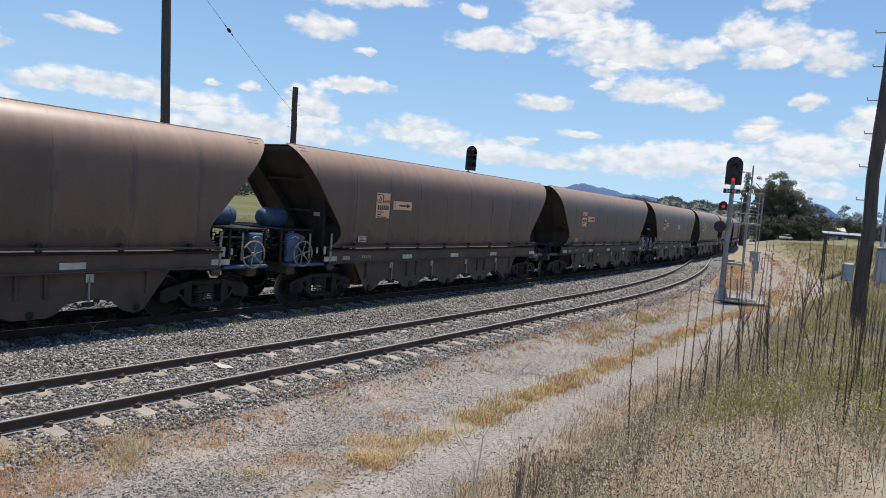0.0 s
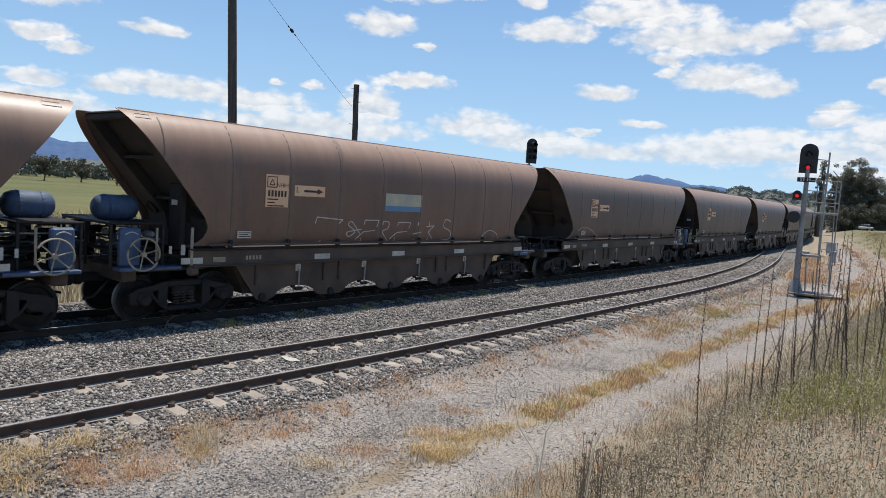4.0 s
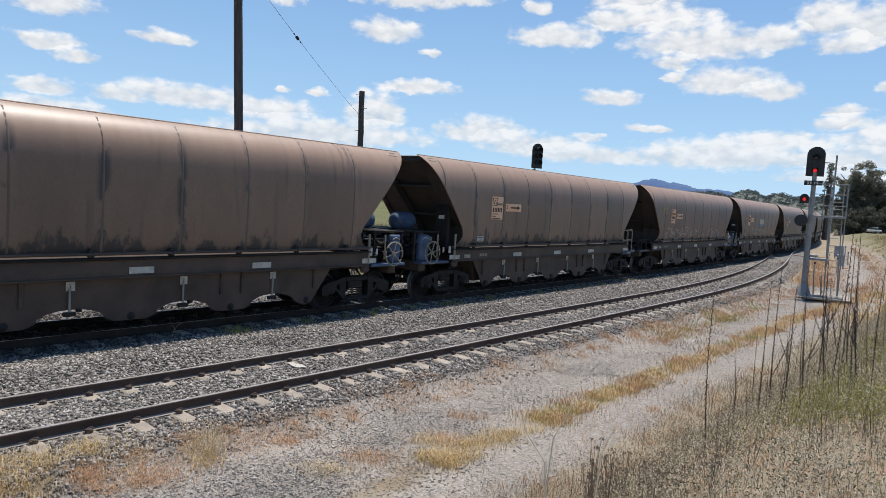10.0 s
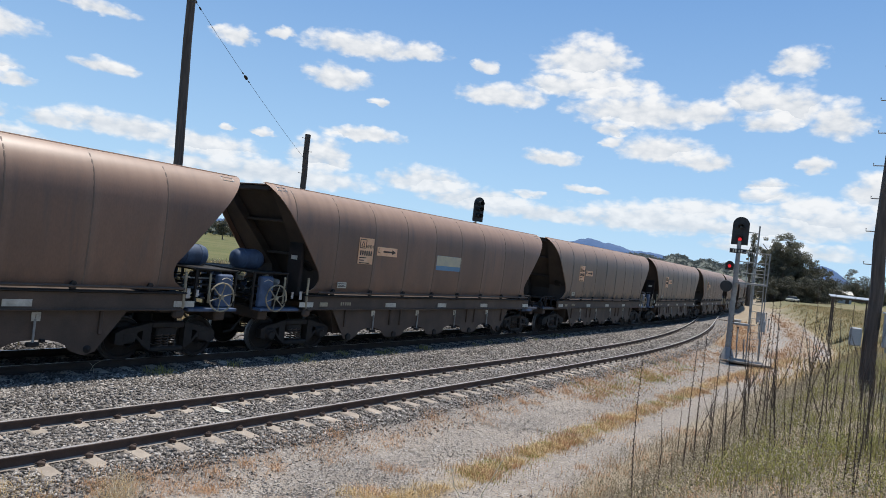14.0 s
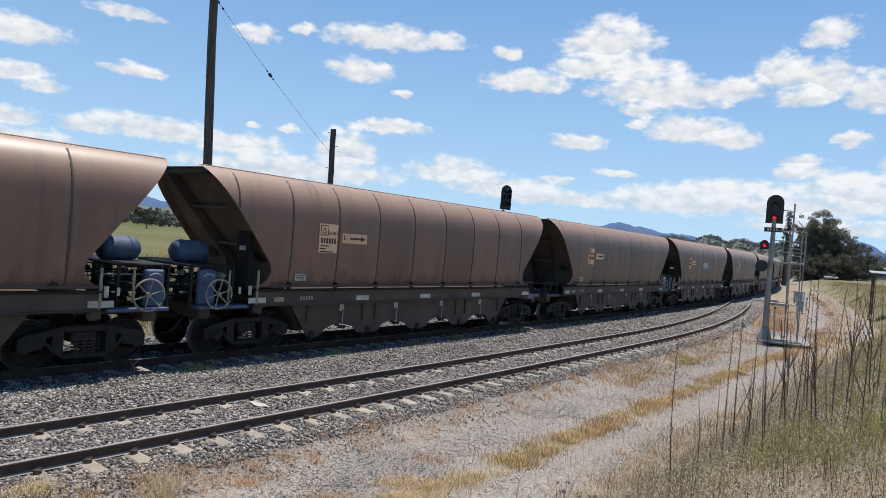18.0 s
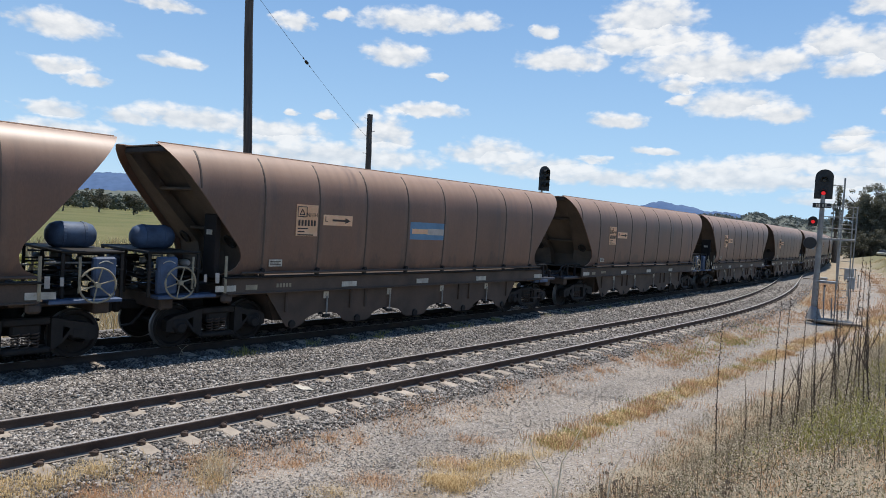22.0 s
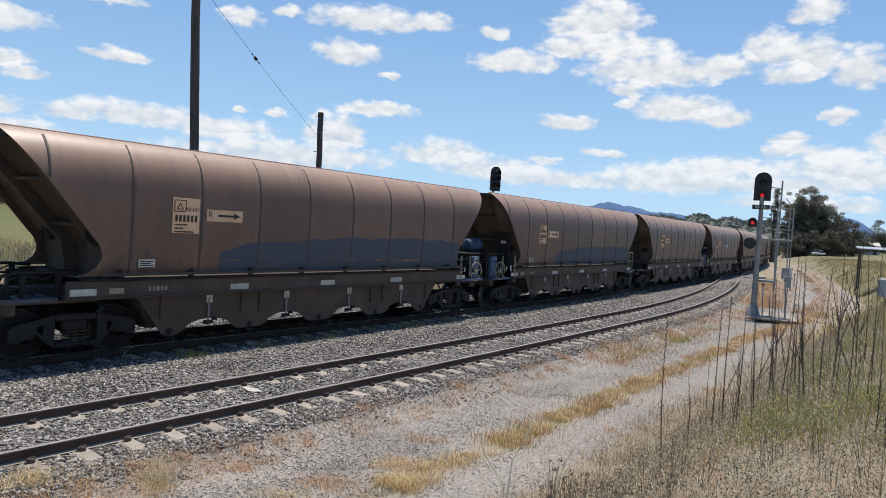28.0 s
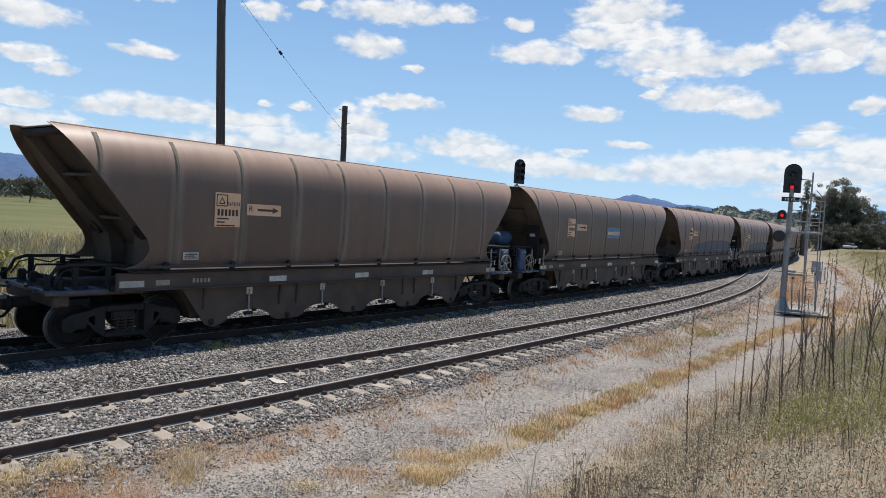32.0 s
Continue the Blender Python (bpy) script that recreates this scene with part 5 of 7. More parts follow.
# sprayed strokes in a unit box: (round or straight, places)
GLYPHS = {
    "F": [(0, [(0.0, 0.0), (0.15, 1.0), (0.95, 1.0), (0.85, 0.7)]), (0, [(-0.3, 0.1), (0.1, 0.45), (0.75, 0.52)])],
    "R": [(0, [(0.15, -0.05), (0.1, 1.0)]), (1, [(0.1, 1.0), (0.6, 0.95), (0.55, 0.65), (0.1, 0.5), (0.4, 0.2), (0.8, -0.1)])],
    "e": [(1, [(0.0, 0.35), (0.5, 0.45), (0.4, 0.75), (0.1, 0.6), (0.1, 0.1), (0.6, 0.1)])],
    "A": [(0, [(0.0, -0.05), (0.4, 1.0), (0.55, -0.05)]), (0, [(-0.1, 0.35), (0.75, 0.45)])],
    "k": [(0, [(0.1, 1.0), (0.05, 0.0)]), (0, [(-0.15, 0.75), (0.6, 0.8), (0.05, 0.45), (0.6, 0.05)])],
    "S": [(1, [(0.7, 1.05), (0.35, 1.15), (0.25, 0.75), (0.7, 0.5), (0.75, 0.1), (0.2, 0.0)])],
    "7": [(0, [(0.0, 0.8), (0.05, 1.05), (1.0, 0.95), (0.1, -0.1)])],
    "o": [(1, [(0.2, 0.8), (0.0, 0.45), (0.3, 0.25), (0.6, 0.6), (0.3, 0.85), (0.1, 0.6)])],
    "Z": [(0, [(0.0, 0.95), (0.85, 0.9), (0.05, 0.1), (0.9, 0.15), (0.5, 0.9)])],
    "&": [(1, [(0.8, 0.4), (0.3, 0.95), (0.1, 0.8), (0.5, 0.5), (0.2, 0.25), (0.05, 0.45), (0.9, 0.6)])],
    "c": [(1, [(0.8, 0.7), (0.4, 0.85), (0.0, 0.4), (0.3, 0.0), (0.7, 0.2), (0.2, 0.45)])],
    "n": [(1, [(0.0, 0.0), (0.3, 0.75), (0.6, 0.85), (0.9, 0.5), (1.0, 0.0)])],
}


def near_side(j):
    """Even wagons show their drawn near side, odd ones run the other way round."""
    return pose(0, 0, 0, 0, 0, 180 if j % 2 else 0)


def graffiti(wagon, marks, z, label="white sprayed graffiti lines", width=0.027, material=None):
    """Marks: glyph, place along the side, width, height."""
    paths = []
    for k, x, w, h in marks:
        for bend, pts in GLYPHS[k]:
            path = [(x + px * w, z + pz * h * 1.3) for px, pz in pts]
            paths.append(curved(path) if bend else path)
    part("graffiti", strokes(paths, width), material or M_CHALK, BY[wagon], label, near_side(wagon))


def painted_patch(wagon, x0, x1, z0, z1, material, label, ragged=0.0, name="painted_patch", lift=0.004):
    g = Geo()
    n = 26
    rng = random.Random(int(x0 * 100) + 7)
    tops = [z1 - ragged * (0.7 * math.exp(-6 * i / n) * 1.4 + 0.25 * rng.random()) for i in range(n + 1)]
    for i in range(n + 1):
        x = x0 + (x1 - x0) * i / n
        for k in range(4):
            z = z0 + (tops[i] - z0) * k / 3
            g.v.append((x, -side_y(z) - lift, z))
    for i in range(n):
        for k in range(3):
            a = i * 4 + k
            g.f.append((a, a + 1, a + 5, a + 4))
    g.m = [0] * len(g.f)
    return part(name, g, material, BY[wagon], label, near_side(wagon))


def lead(t):
    """How far the reference wagon's rear corner has come along the line."""
    return 12.1148 + t * (6.555669 + t * (-0.01361573 + t * (0.004530713 + t * (-0.0001794534 + t * 2.361826e-06))))


FIRST, LAST = -8, 17
WAGONS = []


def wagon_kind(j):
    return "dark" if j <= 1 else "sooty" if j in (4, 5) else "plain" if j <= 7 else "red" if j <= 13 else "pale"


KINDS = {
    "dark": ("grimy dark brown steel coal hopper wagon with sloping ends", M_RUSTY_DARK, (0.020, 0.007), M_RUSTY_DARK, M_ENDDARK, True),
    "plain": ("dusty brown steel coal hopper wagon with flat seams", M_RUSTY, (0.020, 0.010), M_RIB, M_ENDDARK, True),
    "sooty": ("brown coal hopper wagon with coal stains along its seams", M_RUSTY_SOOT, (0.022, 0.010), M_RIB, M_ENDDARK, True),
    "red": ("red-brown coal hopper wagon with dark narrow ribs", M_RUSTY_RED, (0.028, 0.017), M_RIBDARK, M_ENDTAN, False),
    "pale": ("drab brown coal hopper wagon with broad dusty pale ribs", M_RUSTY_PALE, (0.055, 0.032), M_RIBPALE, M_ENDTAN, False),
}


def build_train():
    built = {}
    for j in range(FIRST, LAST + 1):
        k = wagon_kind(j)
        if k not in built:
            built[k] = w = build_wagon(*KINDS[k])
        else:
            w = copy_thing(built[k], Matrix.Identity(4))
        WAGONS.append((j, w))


build_train()
BY = dict(WAGONS)
for j, y, x0, x1 in ((j, *r) for j in (4, 12) for r in ((-1.25, 6.3, 6.85), (-1.15, 7.0, 7.55), (1.15, 7.0, 7.55))):
    hoop = [(x0, y, 1.15), (x0, y, 2.06), (x0 + 0.07, y, 2.14), (x1 - 0.07, y, 2.14), (x1, y, 2.06), (x1, y, 1.15)]
    part("railing", Geo().tube(hoop, 0.026, 6).tube([(x0, y, 1.68), (x1, y, 1.68)], 0.02, 6), M_YELLOW, BY[j], "worn pale hooped railing", smooth_faces=True)

graffiti(3, [("c", -5.15, 0.5, 0.4), ("7", -4.79, 0.6, 0.48), ("o", -4.3, 0.4, 0.46), ("o", -3.95, 0.4, 0.46), ("Z", -3.75, 0.75, 0.46), ("o", -3.0, 0.4, 0.42), ("&", -2.72, 0.55, 0.5), ("F", -2.15, 0.55, 0.52), ("R", -1.55, 0.45, 0.52), ("e", -1.12, 0.35, 0.5), ("A", -0.85, 0.5, 0.55), ("k", -0.35, 0.5, 0.5), ("S", 0.15, 0.4, 0.55), ("n", 0.85, 0.55, 0.3)], 1.62)
graffiti(3, [("c", 2.05, 0.35, 0.42), ("7", 2.42, 0.5, 0.45), ("o", 2.85, 0.4, 0.42), ("o", 3.2, 0.4, 0.42), ("Z", 3.55, 0.6, 0.45), ("o", 4.15, 0.4, 0.4)], 1.63)
graffiti(2, [("7", -3.0, 0.9, 0.46), ("&", -1.95, 0.6, 0.42), ("F", -1.4, 0.65, 0.44), ("R", -0.66, 0.45, 0.42), ("F", -0.1, 0.65, 0.4), ("A", 0.7, 0.4, 0.42), ("k", 1.3, 0.45, 0.42), ("S", 1.85, 0.7, 0.42), ("n", 3.95, 1.05, 0.26)], 1.65)
graffiti(2, [("n", -2.2, 0.6, 0.1), ("S", 0.2, 0.5, 0.1)], 1.22, "faint sprayed lines on the sill")
graffiti(3, [("S", -5.75, 0.35, 0.3), ("&", -5.55, 0.4, 0.4), ("Z", -5.3, 0.3, 0.3), ("k", -5.65, 0.3, 0.25), ("S", -5.45, 0.35, 0.55)], 2.98, "faded yellow sprayed scribble", 0.03, M_LIME)
for j in (2, 6, 10, 14):
    painted_patch(j, -0.58, 0.93, 2.48, 2.97, M_SKYBLUE, "faded blue painted rectangle")
for j in (2, 6):
    painted_patch(j, -0.575, 0.925, 2.63, 2.965, M_CREAM, "cream painted band", lift=0.006)
for j in (10, 14):
    painted_patch(j, -0.5, 0.2, 2.64, 2.78, M_ORANGE, "faded orange painted band", lift=0.006)
    painted_patch(j, 0.15, 0.86, 2.62, 2.80, M_CHALK, "pale painted band", lift=0.008)
painted_patch(-2, 0.5, 1.1, 2.6, 2.95, M_WHITE, "white painted rectangle")
painted_patch(12, -2.9, 6.0, 1.66, 2.50, M_PATCH, "blue-grey painted-over area", 0.4)
painted_patch(13, -3.3, 6.0, 1.66, 2.55, M_PATCH, "blue-grey painted-over area", 0.4)
for j, paths in ((1, [[(-5.5, 1.95), (-5.2, 2.05), (-4.6, 2.05), (-4.1, 1.9), (-3.6, 1.7)]]),):
    part("graffiti", strokes(paths), M_CHALK, BY[j], "pale sprayed arc", near_side(j))


# ---- lineside signals, poles ----
def facing(az, dist, z, turn=0.0):
    """A place by its bearing and distance from the eye; local x to the right as seen, y away."""
    a = radians(az)
    return pose(dist * math.sin(a), dist * math.cos(a), z, 0, 0, -az + turn)


def ground_at(az, dist):
    a = radians(az)
    return float(ground_z(np.array([dist * math.sin(a)]), np.array([dist * math.cos(a)]))[0])


def rounded_board(w, h, y0, y1, z0, x0=0.0):
    r = w / 2
    pts = [(x0 - r, z0), (x0 + r, z0)] + [(x0 + r * math.cos(a), z0 + h - r + r * math.sin(a)) for a in np.linspace(0, math.pi, 13)]
    return Geo().slab(pts, y0, y1)


def hood(x, z, r, depth):
    """A lamp's visor: an open half tube."""
    g = Geo()
    for rr in (r, r - 0.012):
        for y in (0.0, -depth):
            for a in np.linspace(-0.5, math.pi + 0.5, 13):
                g.v.append((x + rr * math.cos(a), y, z + rr * math.sin(a)))
    for k in range(12):
        g.f += [(k, k + 1, k + 14, k + 13), (k + 26, k + 39, k + 40, k + 27), (k + 13, k + 14, k + 40, k + 39), (k, k + 26, k + 27, k + 1)]
    g.m = [0] * len(g.f)
    return g


def lamp_disc(x, z, r, y):
    return Geo().lathe([(0.0, y - 0.02), (r * 0.7, y - 0.015), (r, y)], pose(x, 0, z), 16)


def build_home_signal():
    base = -0.15
    sg = thing("railway_signal", "tall grey mast signal with black head showing red and a ladder", "railway signal", facing(26.93, 34.4, base))
    foot = Geo().lathe([(0.34, 0.0), (0.32, 0.05), (0.17, 0.5), (0.14, 0.55)], pose(0, 0, 0, 90), 12)
    foot.v = [(x, y, abs(z)) for x, y, z in foot.v]
    part("mast_foot", foot, M_GALV, sg, "tapered steel mast foot", smooth_faces=True)
    part("mast", Geo().tube([(0, 0, 0.4), (0, 0, 3.0), (0, 0, 5.5)], [0.13, 0.115, 0.095], 14), M_GALV, sg, "grey steel tube mast", smooth_faces=True)
    head = part("signal_head", rounded_board(0.72, 1.3, -0.06, 0.0, 5.33), M_SIGNAL, sg, "black rounded signal board")
    part("lamp_case", Geo().box((0, 0.14, 5.85), (0.4, 0.26, 0.9), 0.04), M_SIGNAL, head)
    for z, m, lab in ((6.15, M_LENS, "dark upper lens"), (5.58, M_RED, "lit red lamp")):
        part("lamp", lamp_disc(0, z, 0.085, -0.065), m, head, lab)
        part("visor", hood(0, z, 0.15, 0.26), M_SIGNAL, head)
    plate = part("name_plate", Geo().box((-0.02, -0.16, 5.03), (0.72, 0.02, 0.2)), M_SIGNAL, sg, "black plate with pale bars")
    bars = Geo()
    for x in (-0.22, -0.12, 0.03, 0.13):
        bars.box((x, -0.173, 5.03), (0.06, 0.006, 0.12))
    part("plate_bars", bars, M_WHITE, plate)
    low = part("marker_light", rounded_board(0.36, 0.42, -0.2, -0.14, 4.12, -0.31), M_SIGNAL, sg, "small lower light, lit red")
    part("lamp", lamp_disc(-0.31, 4.3, 0.075, -0.205), M_RED, low, "lit red lamp")
    part("visor", Geo().add(*(lambda g: (g.v, g.f))(hood(-0.31, 4.3, 0.13, 0.22))), M_SIGNAL, low, "", pose(0, -0.2, 0))
    part("bracket", Geo().tube([(-0.31, -0.1, 4.1), (0, 0, 4.0)], 0.03, 6), M_GALV, sg)
    disc = Geo().lathe([(0, -0.24), (0.25, -0.24), (0.27, -0.2), (0.27, -0.12), (0.1, 0.02), (0, 0.02)], pose(-0.36, 0, 3.36), 20)
    part("round_signal", disc, M_SIGNAL, sg, "black round shunting signal", smooth_faces=True)
    part("bracket", Geo().tube([(-0.36, 0, 3.36), (0, 0, 3.36)], 0.035, 6), M_GALV, sg)
    # ladder and working platforms on the right of the mast
    for x in (0.72, 1.22):
        part("ladder_rail", Geo().tube([(x + 0.1, 0.25, 0.1), (x, 0.25, 3.6), (x - 0.02, 0.25, 5.0)], 0.028, 6), M_GALV, sg)
    for k in range(14):
        part("rung", Geo().tube([(0.8 - 0.007 * k, 0.25, 0.4 + 0.32 * k), (1.3 - 0.007 * k, 0.25, 0.4 + 0.32 * k)], 0.014, 5), M_GALV, sg)
    for z, x1 in ((3.6, 1.35), (1.7, 0.8)):
        part("landing", Geo().box((x1 / 2, 0.15, z), (x1, 0.6, 0.035), 0.008).box((x1 / 2, -0.15, z - 0.03), (x1, 0.03, 0.09), 0.008), M_GALV, sg, "steel grating landing")
    for z in (4.05, 4.55, 5.0):
        part("guard_rail", Geo().tube([(0.1, -0.2, z), (1.35, -0.2, z), (1.35, 0.5, z)], 0.02, 6), M_GALV, sg)
    for x in (0.45, 1.35):
        part("guard_post", Geo().tube([(x, -0.2, 3.5), (x, -0.2, 5.05)], 0.022, 6), M_GALV, sg)
    part("guard_post", Geo().tube([(1.35, 0.3, 0.1), (1.35, 0.3, 4.9)], 0.026, 6), M_GALV, sg)
    slab = Geo().box((0.95, -0.1, 0.03), (1.8, 2.2, 0.10), 0.02)
    part("footing", slab, M_CONCRETE, sg, "pale concrete slab")
    for x in (0.4, 0.7):
        part("cable_pipe", Geo().tube([(x, 0.05, 0.05), (x - 0.05, 0.05, 1.0)], 0.03, 6), M_GALV, sg)


def build_back_signal():
    z0 = -0.8
    sg = thing("railway_signal", "black three-lamp signal head above the wagons behind the main line", "railway signal", facing(6.1, 37.0, z0, 38))
    part("mast", Geo().tube([(0, 0.2, 0), (0, 0.2, 5.9)], [0.13, 0.1], 12), M_GALV, sg, "grey steel mast", smooth_faces=True)
    head = part("signal_head", rounded_board(0.66, 1.32, -0.05, 0.03, 5.95), M_SIGNAL, sg, "black rounded signal board")
    part("lamp_case", Geo().box((0, 0.15, 6.5), (0.36, 0.24, 1.0), 0.04), M_SIGNAL, head)
    for z in (6.25, 6.6, 6.93):
        part("lamp", lamp_disc(0, z, 0.1, -0.055), M_LENS, head)
        part("visor", hood(0, z, 0.15, 0.3), M_SIGNAL, head)
    part("landing", Geo().box((0, 0.3, 5.55), (0.9, 0.8, 0.05), 0.01), M_GALV, sg)
    part("guard_rail", Geo().tube([(-0.42, 0.65, 5.55), (-0.42, 0.65, 5.78), (0.42, 0.65, 5.78), (0.42, 0.65, 5.55)], 0.02, 6), M_GALV, sg)
    part("head_bracket", Geo().tube([(0, 0.2, 5.75), (0, 0.12, 6.0)], 0.05, 6), M_GALV, sg)


def timber_pole(name, label, foot, top, r0, r1, seed):
    """A round pole with slight kinks, checks and a chamfered top."""
    rng = random.Random(seed)
    foot, top = Vector(foot), Vector(top)
    p = thing(name, label, "pole", Matrix.Translation(foot))
    n = 11
    path = [(top - foot) * (k / (n - 1)) + Vector((rng.uniform(-1, 1), rng.uniform(-1, 1), 0)) * (0.025 if 0 < k < n - 1 else 0) for k in range(n)]
    rad = [r0 + (r1 - r0) * k / (n - 1) + rng.uniform(-0.006, 0.006) for k in range(n)]
    part("shaft", Geo().tube(path, rad, 14), M_POLE, p, "weathered grey-brown timber shaft", smooth_faces=True)
    return p


def wire_between(name, label, a, b, sag, r=0.0055, beads=()):
    a, b = Vector(a), Vector(b)
    w = thing(name, label, "wire", Matrix.Translation(a))
    path = [(b - a) * t + Vector((0, 0, -4 * sag * t * (1 - t))) for t in np.linspace(0, 1, 17)]
    part("strand", Geo().tube(path, r, 5), M_WIRE, w, smooth_faces=True)
    d = (b - a).normalized()
    for t, size in beads:
        p = (b - a) * t + Vector((0, 0, -4 * sag * t * (1 - t)))
        g = Geo().tube([p - d * size, p - d * size * 0.5, p + d * size * 0.5, p + d * size], [0.012, size * 0.45, size * 0.45, 0.012], 8)
        part("insulator", g, M_BLACK, w, "dark strain insulator", smooth_faces=True)


def build_poles():
    def at(az, dist, el):
        a = radians(az)
        return Vector((dist * math.sin(a), dist * math.cos(a), EYE[2] + dist * math.tan(radians(el))))
    t1 = at(-19.0, 21.8, 19.6)
    f1 = at(-17.95, 21.8, 0)
    f1.z = -0.8
    p = timber_pole("utility_pole", "tall dark timber pole with a crossarm, behind the train", f1, t1, 0.145, 0.125, 1)
    up = t1 - f1
    arm_m = Matrix.Translation(up + Vector((0, -0.18, -0.55))) @ pose(0, 0, 0, 0, 14, -58)
    arm = part("crossarm", Geo().box((0, 0, 0), (2.3, 0.1, 0.12), 0.015), M_POLE, p, "timber crossarm", arm_m)
    part("arm_brace", Geo().tube([up + Vector((-0.5, 0.5, -0.5)), up + Vector((0, -0.1, -1.15))], 0.018, 5), M_GALV, p)
    for x in (-1.0, 1.0, 0.55):
        part("pin_insulator", Geo().lathe([(0, -0.02), (0.05, 0.0), (0.06, 0.06), (0.035, 0.13), (0, 0.15)], pose(x, 0, 0.06, 90), 10), M_BLACK, arm)
    t2 = at(-8.75, 30.0, 8.45)
    f2 = at(-8.62, 30.0, 0)
    f2.z = -0.85
    stub = timber_pole("stay_pole", "short weathered timber stay pole behind the train", f2, t2, 0.15, 0.12, 2)
    for k, dz in enumerate((-0.18, -0.75, -1.7)):
        q = (t2 - f2) * (1 + dz / (t2 - f2).length)
        part("spike", Geo().tube([q, q + Vector((0.24 * (1 if k % 2 else -1), -0.05, 0.02))], 0.014, 5), M_GALV, stub)
    hook = at(-18.95, 21.75, 17.4)
    low = at(-8.9, 29.9, 6.55)
    wire_between("stay_wire", "thin stay wire with a strain insulator between two poles", hook, low, 0.12, 0.006, ((0.03, 0.08), (0.06, 0.06), (0.40, 0.12), (0.375, 0.05), (0.425, 0.05)))
    for k, (dx, dz) in enumerate(((0.4, -0.45), (0.25, -0.2), (-0.2, 0.15))):
        wire_between("power_line", "thin dark overhead power conductor wire", t1 + Vector((dx, 0, dz)), (40, 4.0 + 0.7 * k, t1.z + 0.9 + dz), 0.35, 0.008)
    # near pole on the bank
    d3, az3 = 15.0, 36.15
    f3 = at(az3, d3, 0)
    f3.z = ground_at(az3, d3) - 0.1
    t3 = Vector((f3.x + 0.05, f3.y, 11.0))
    p3 = timber_pole("utility_pole", "dark timber pole among tall weeds with service boxes", f3, t3, 0.12, 0.10, 3)
    loc = lambda x, y, z: pose(0, 0, 0, 0, 0, -az3) @ Vector((x, y, z - f3.z))
    part("conduit", Geo().tube([loc(0.26, -0.05, 2.3), loc(0.24, -0.05, 4.2), loc(0.2, -0.05, 9.0)], 0.028, 8), M_LGREY, p3, "pale grey conduit", smooth_faces=True)
    part("small_box", Geo().box((0, 0, 0), (0.20, 0.16, 0.34), 0.02, m=Matrix.Translation(loc(-0.24, -0.08, f3.z + 1.08)) @ pose(0, 0, 0, 0, 0, -az3)), M_LGREY, p3, "small pale service box")
    for k in range(9):
        zz = 3.9 + 0.62 * k
        q = (t3 - f3) * ((zz - f3.z) / (t3.z - f3.z))
        out = pose(0, 0, 0, 0, 0, -az3) @ Vector((-0.27 if k % 2 else -0.25, -0.02, 0))
        part("pole_step", Geo().tube([q, q + out, q + out + Vector((0, 0, 0.05))], 0.011, 5), M_GALV, p3, "steel climbing step")
    box = part("service_box", Geo().box((0, 0, 0), (0.56, 0.3, 0.62), 0.02, m=Matrix.Translation(loc(0.46, -0.08, f3.z + 1.26)) @ pose(0, 0, 0, 0, 0, -az3)), M_LGREY, p3, "blue-grey metal service box")
    part("lid", Geo().box((0, 0, 0), (0.62, 0.36, 0.03), 0.008, m=Matrix.Translation(loc(0.46, -0.08, f3.z + 1.585)) @ pose(0, 0, 0, 0, 0, -az3)), M_LGREY, box)
    part("door", Geo().box((0, 0, 0), (0.48, 0.02, 0.52), 0.006, m=Matrix.Translation(loc(0.46, -0.238, f3.z + 1.26)) @ pose(0, 0, 0, 0, 0, -az3)), M_LGREY, box)


build_home_signal()
build_back_signal()
build_poles()


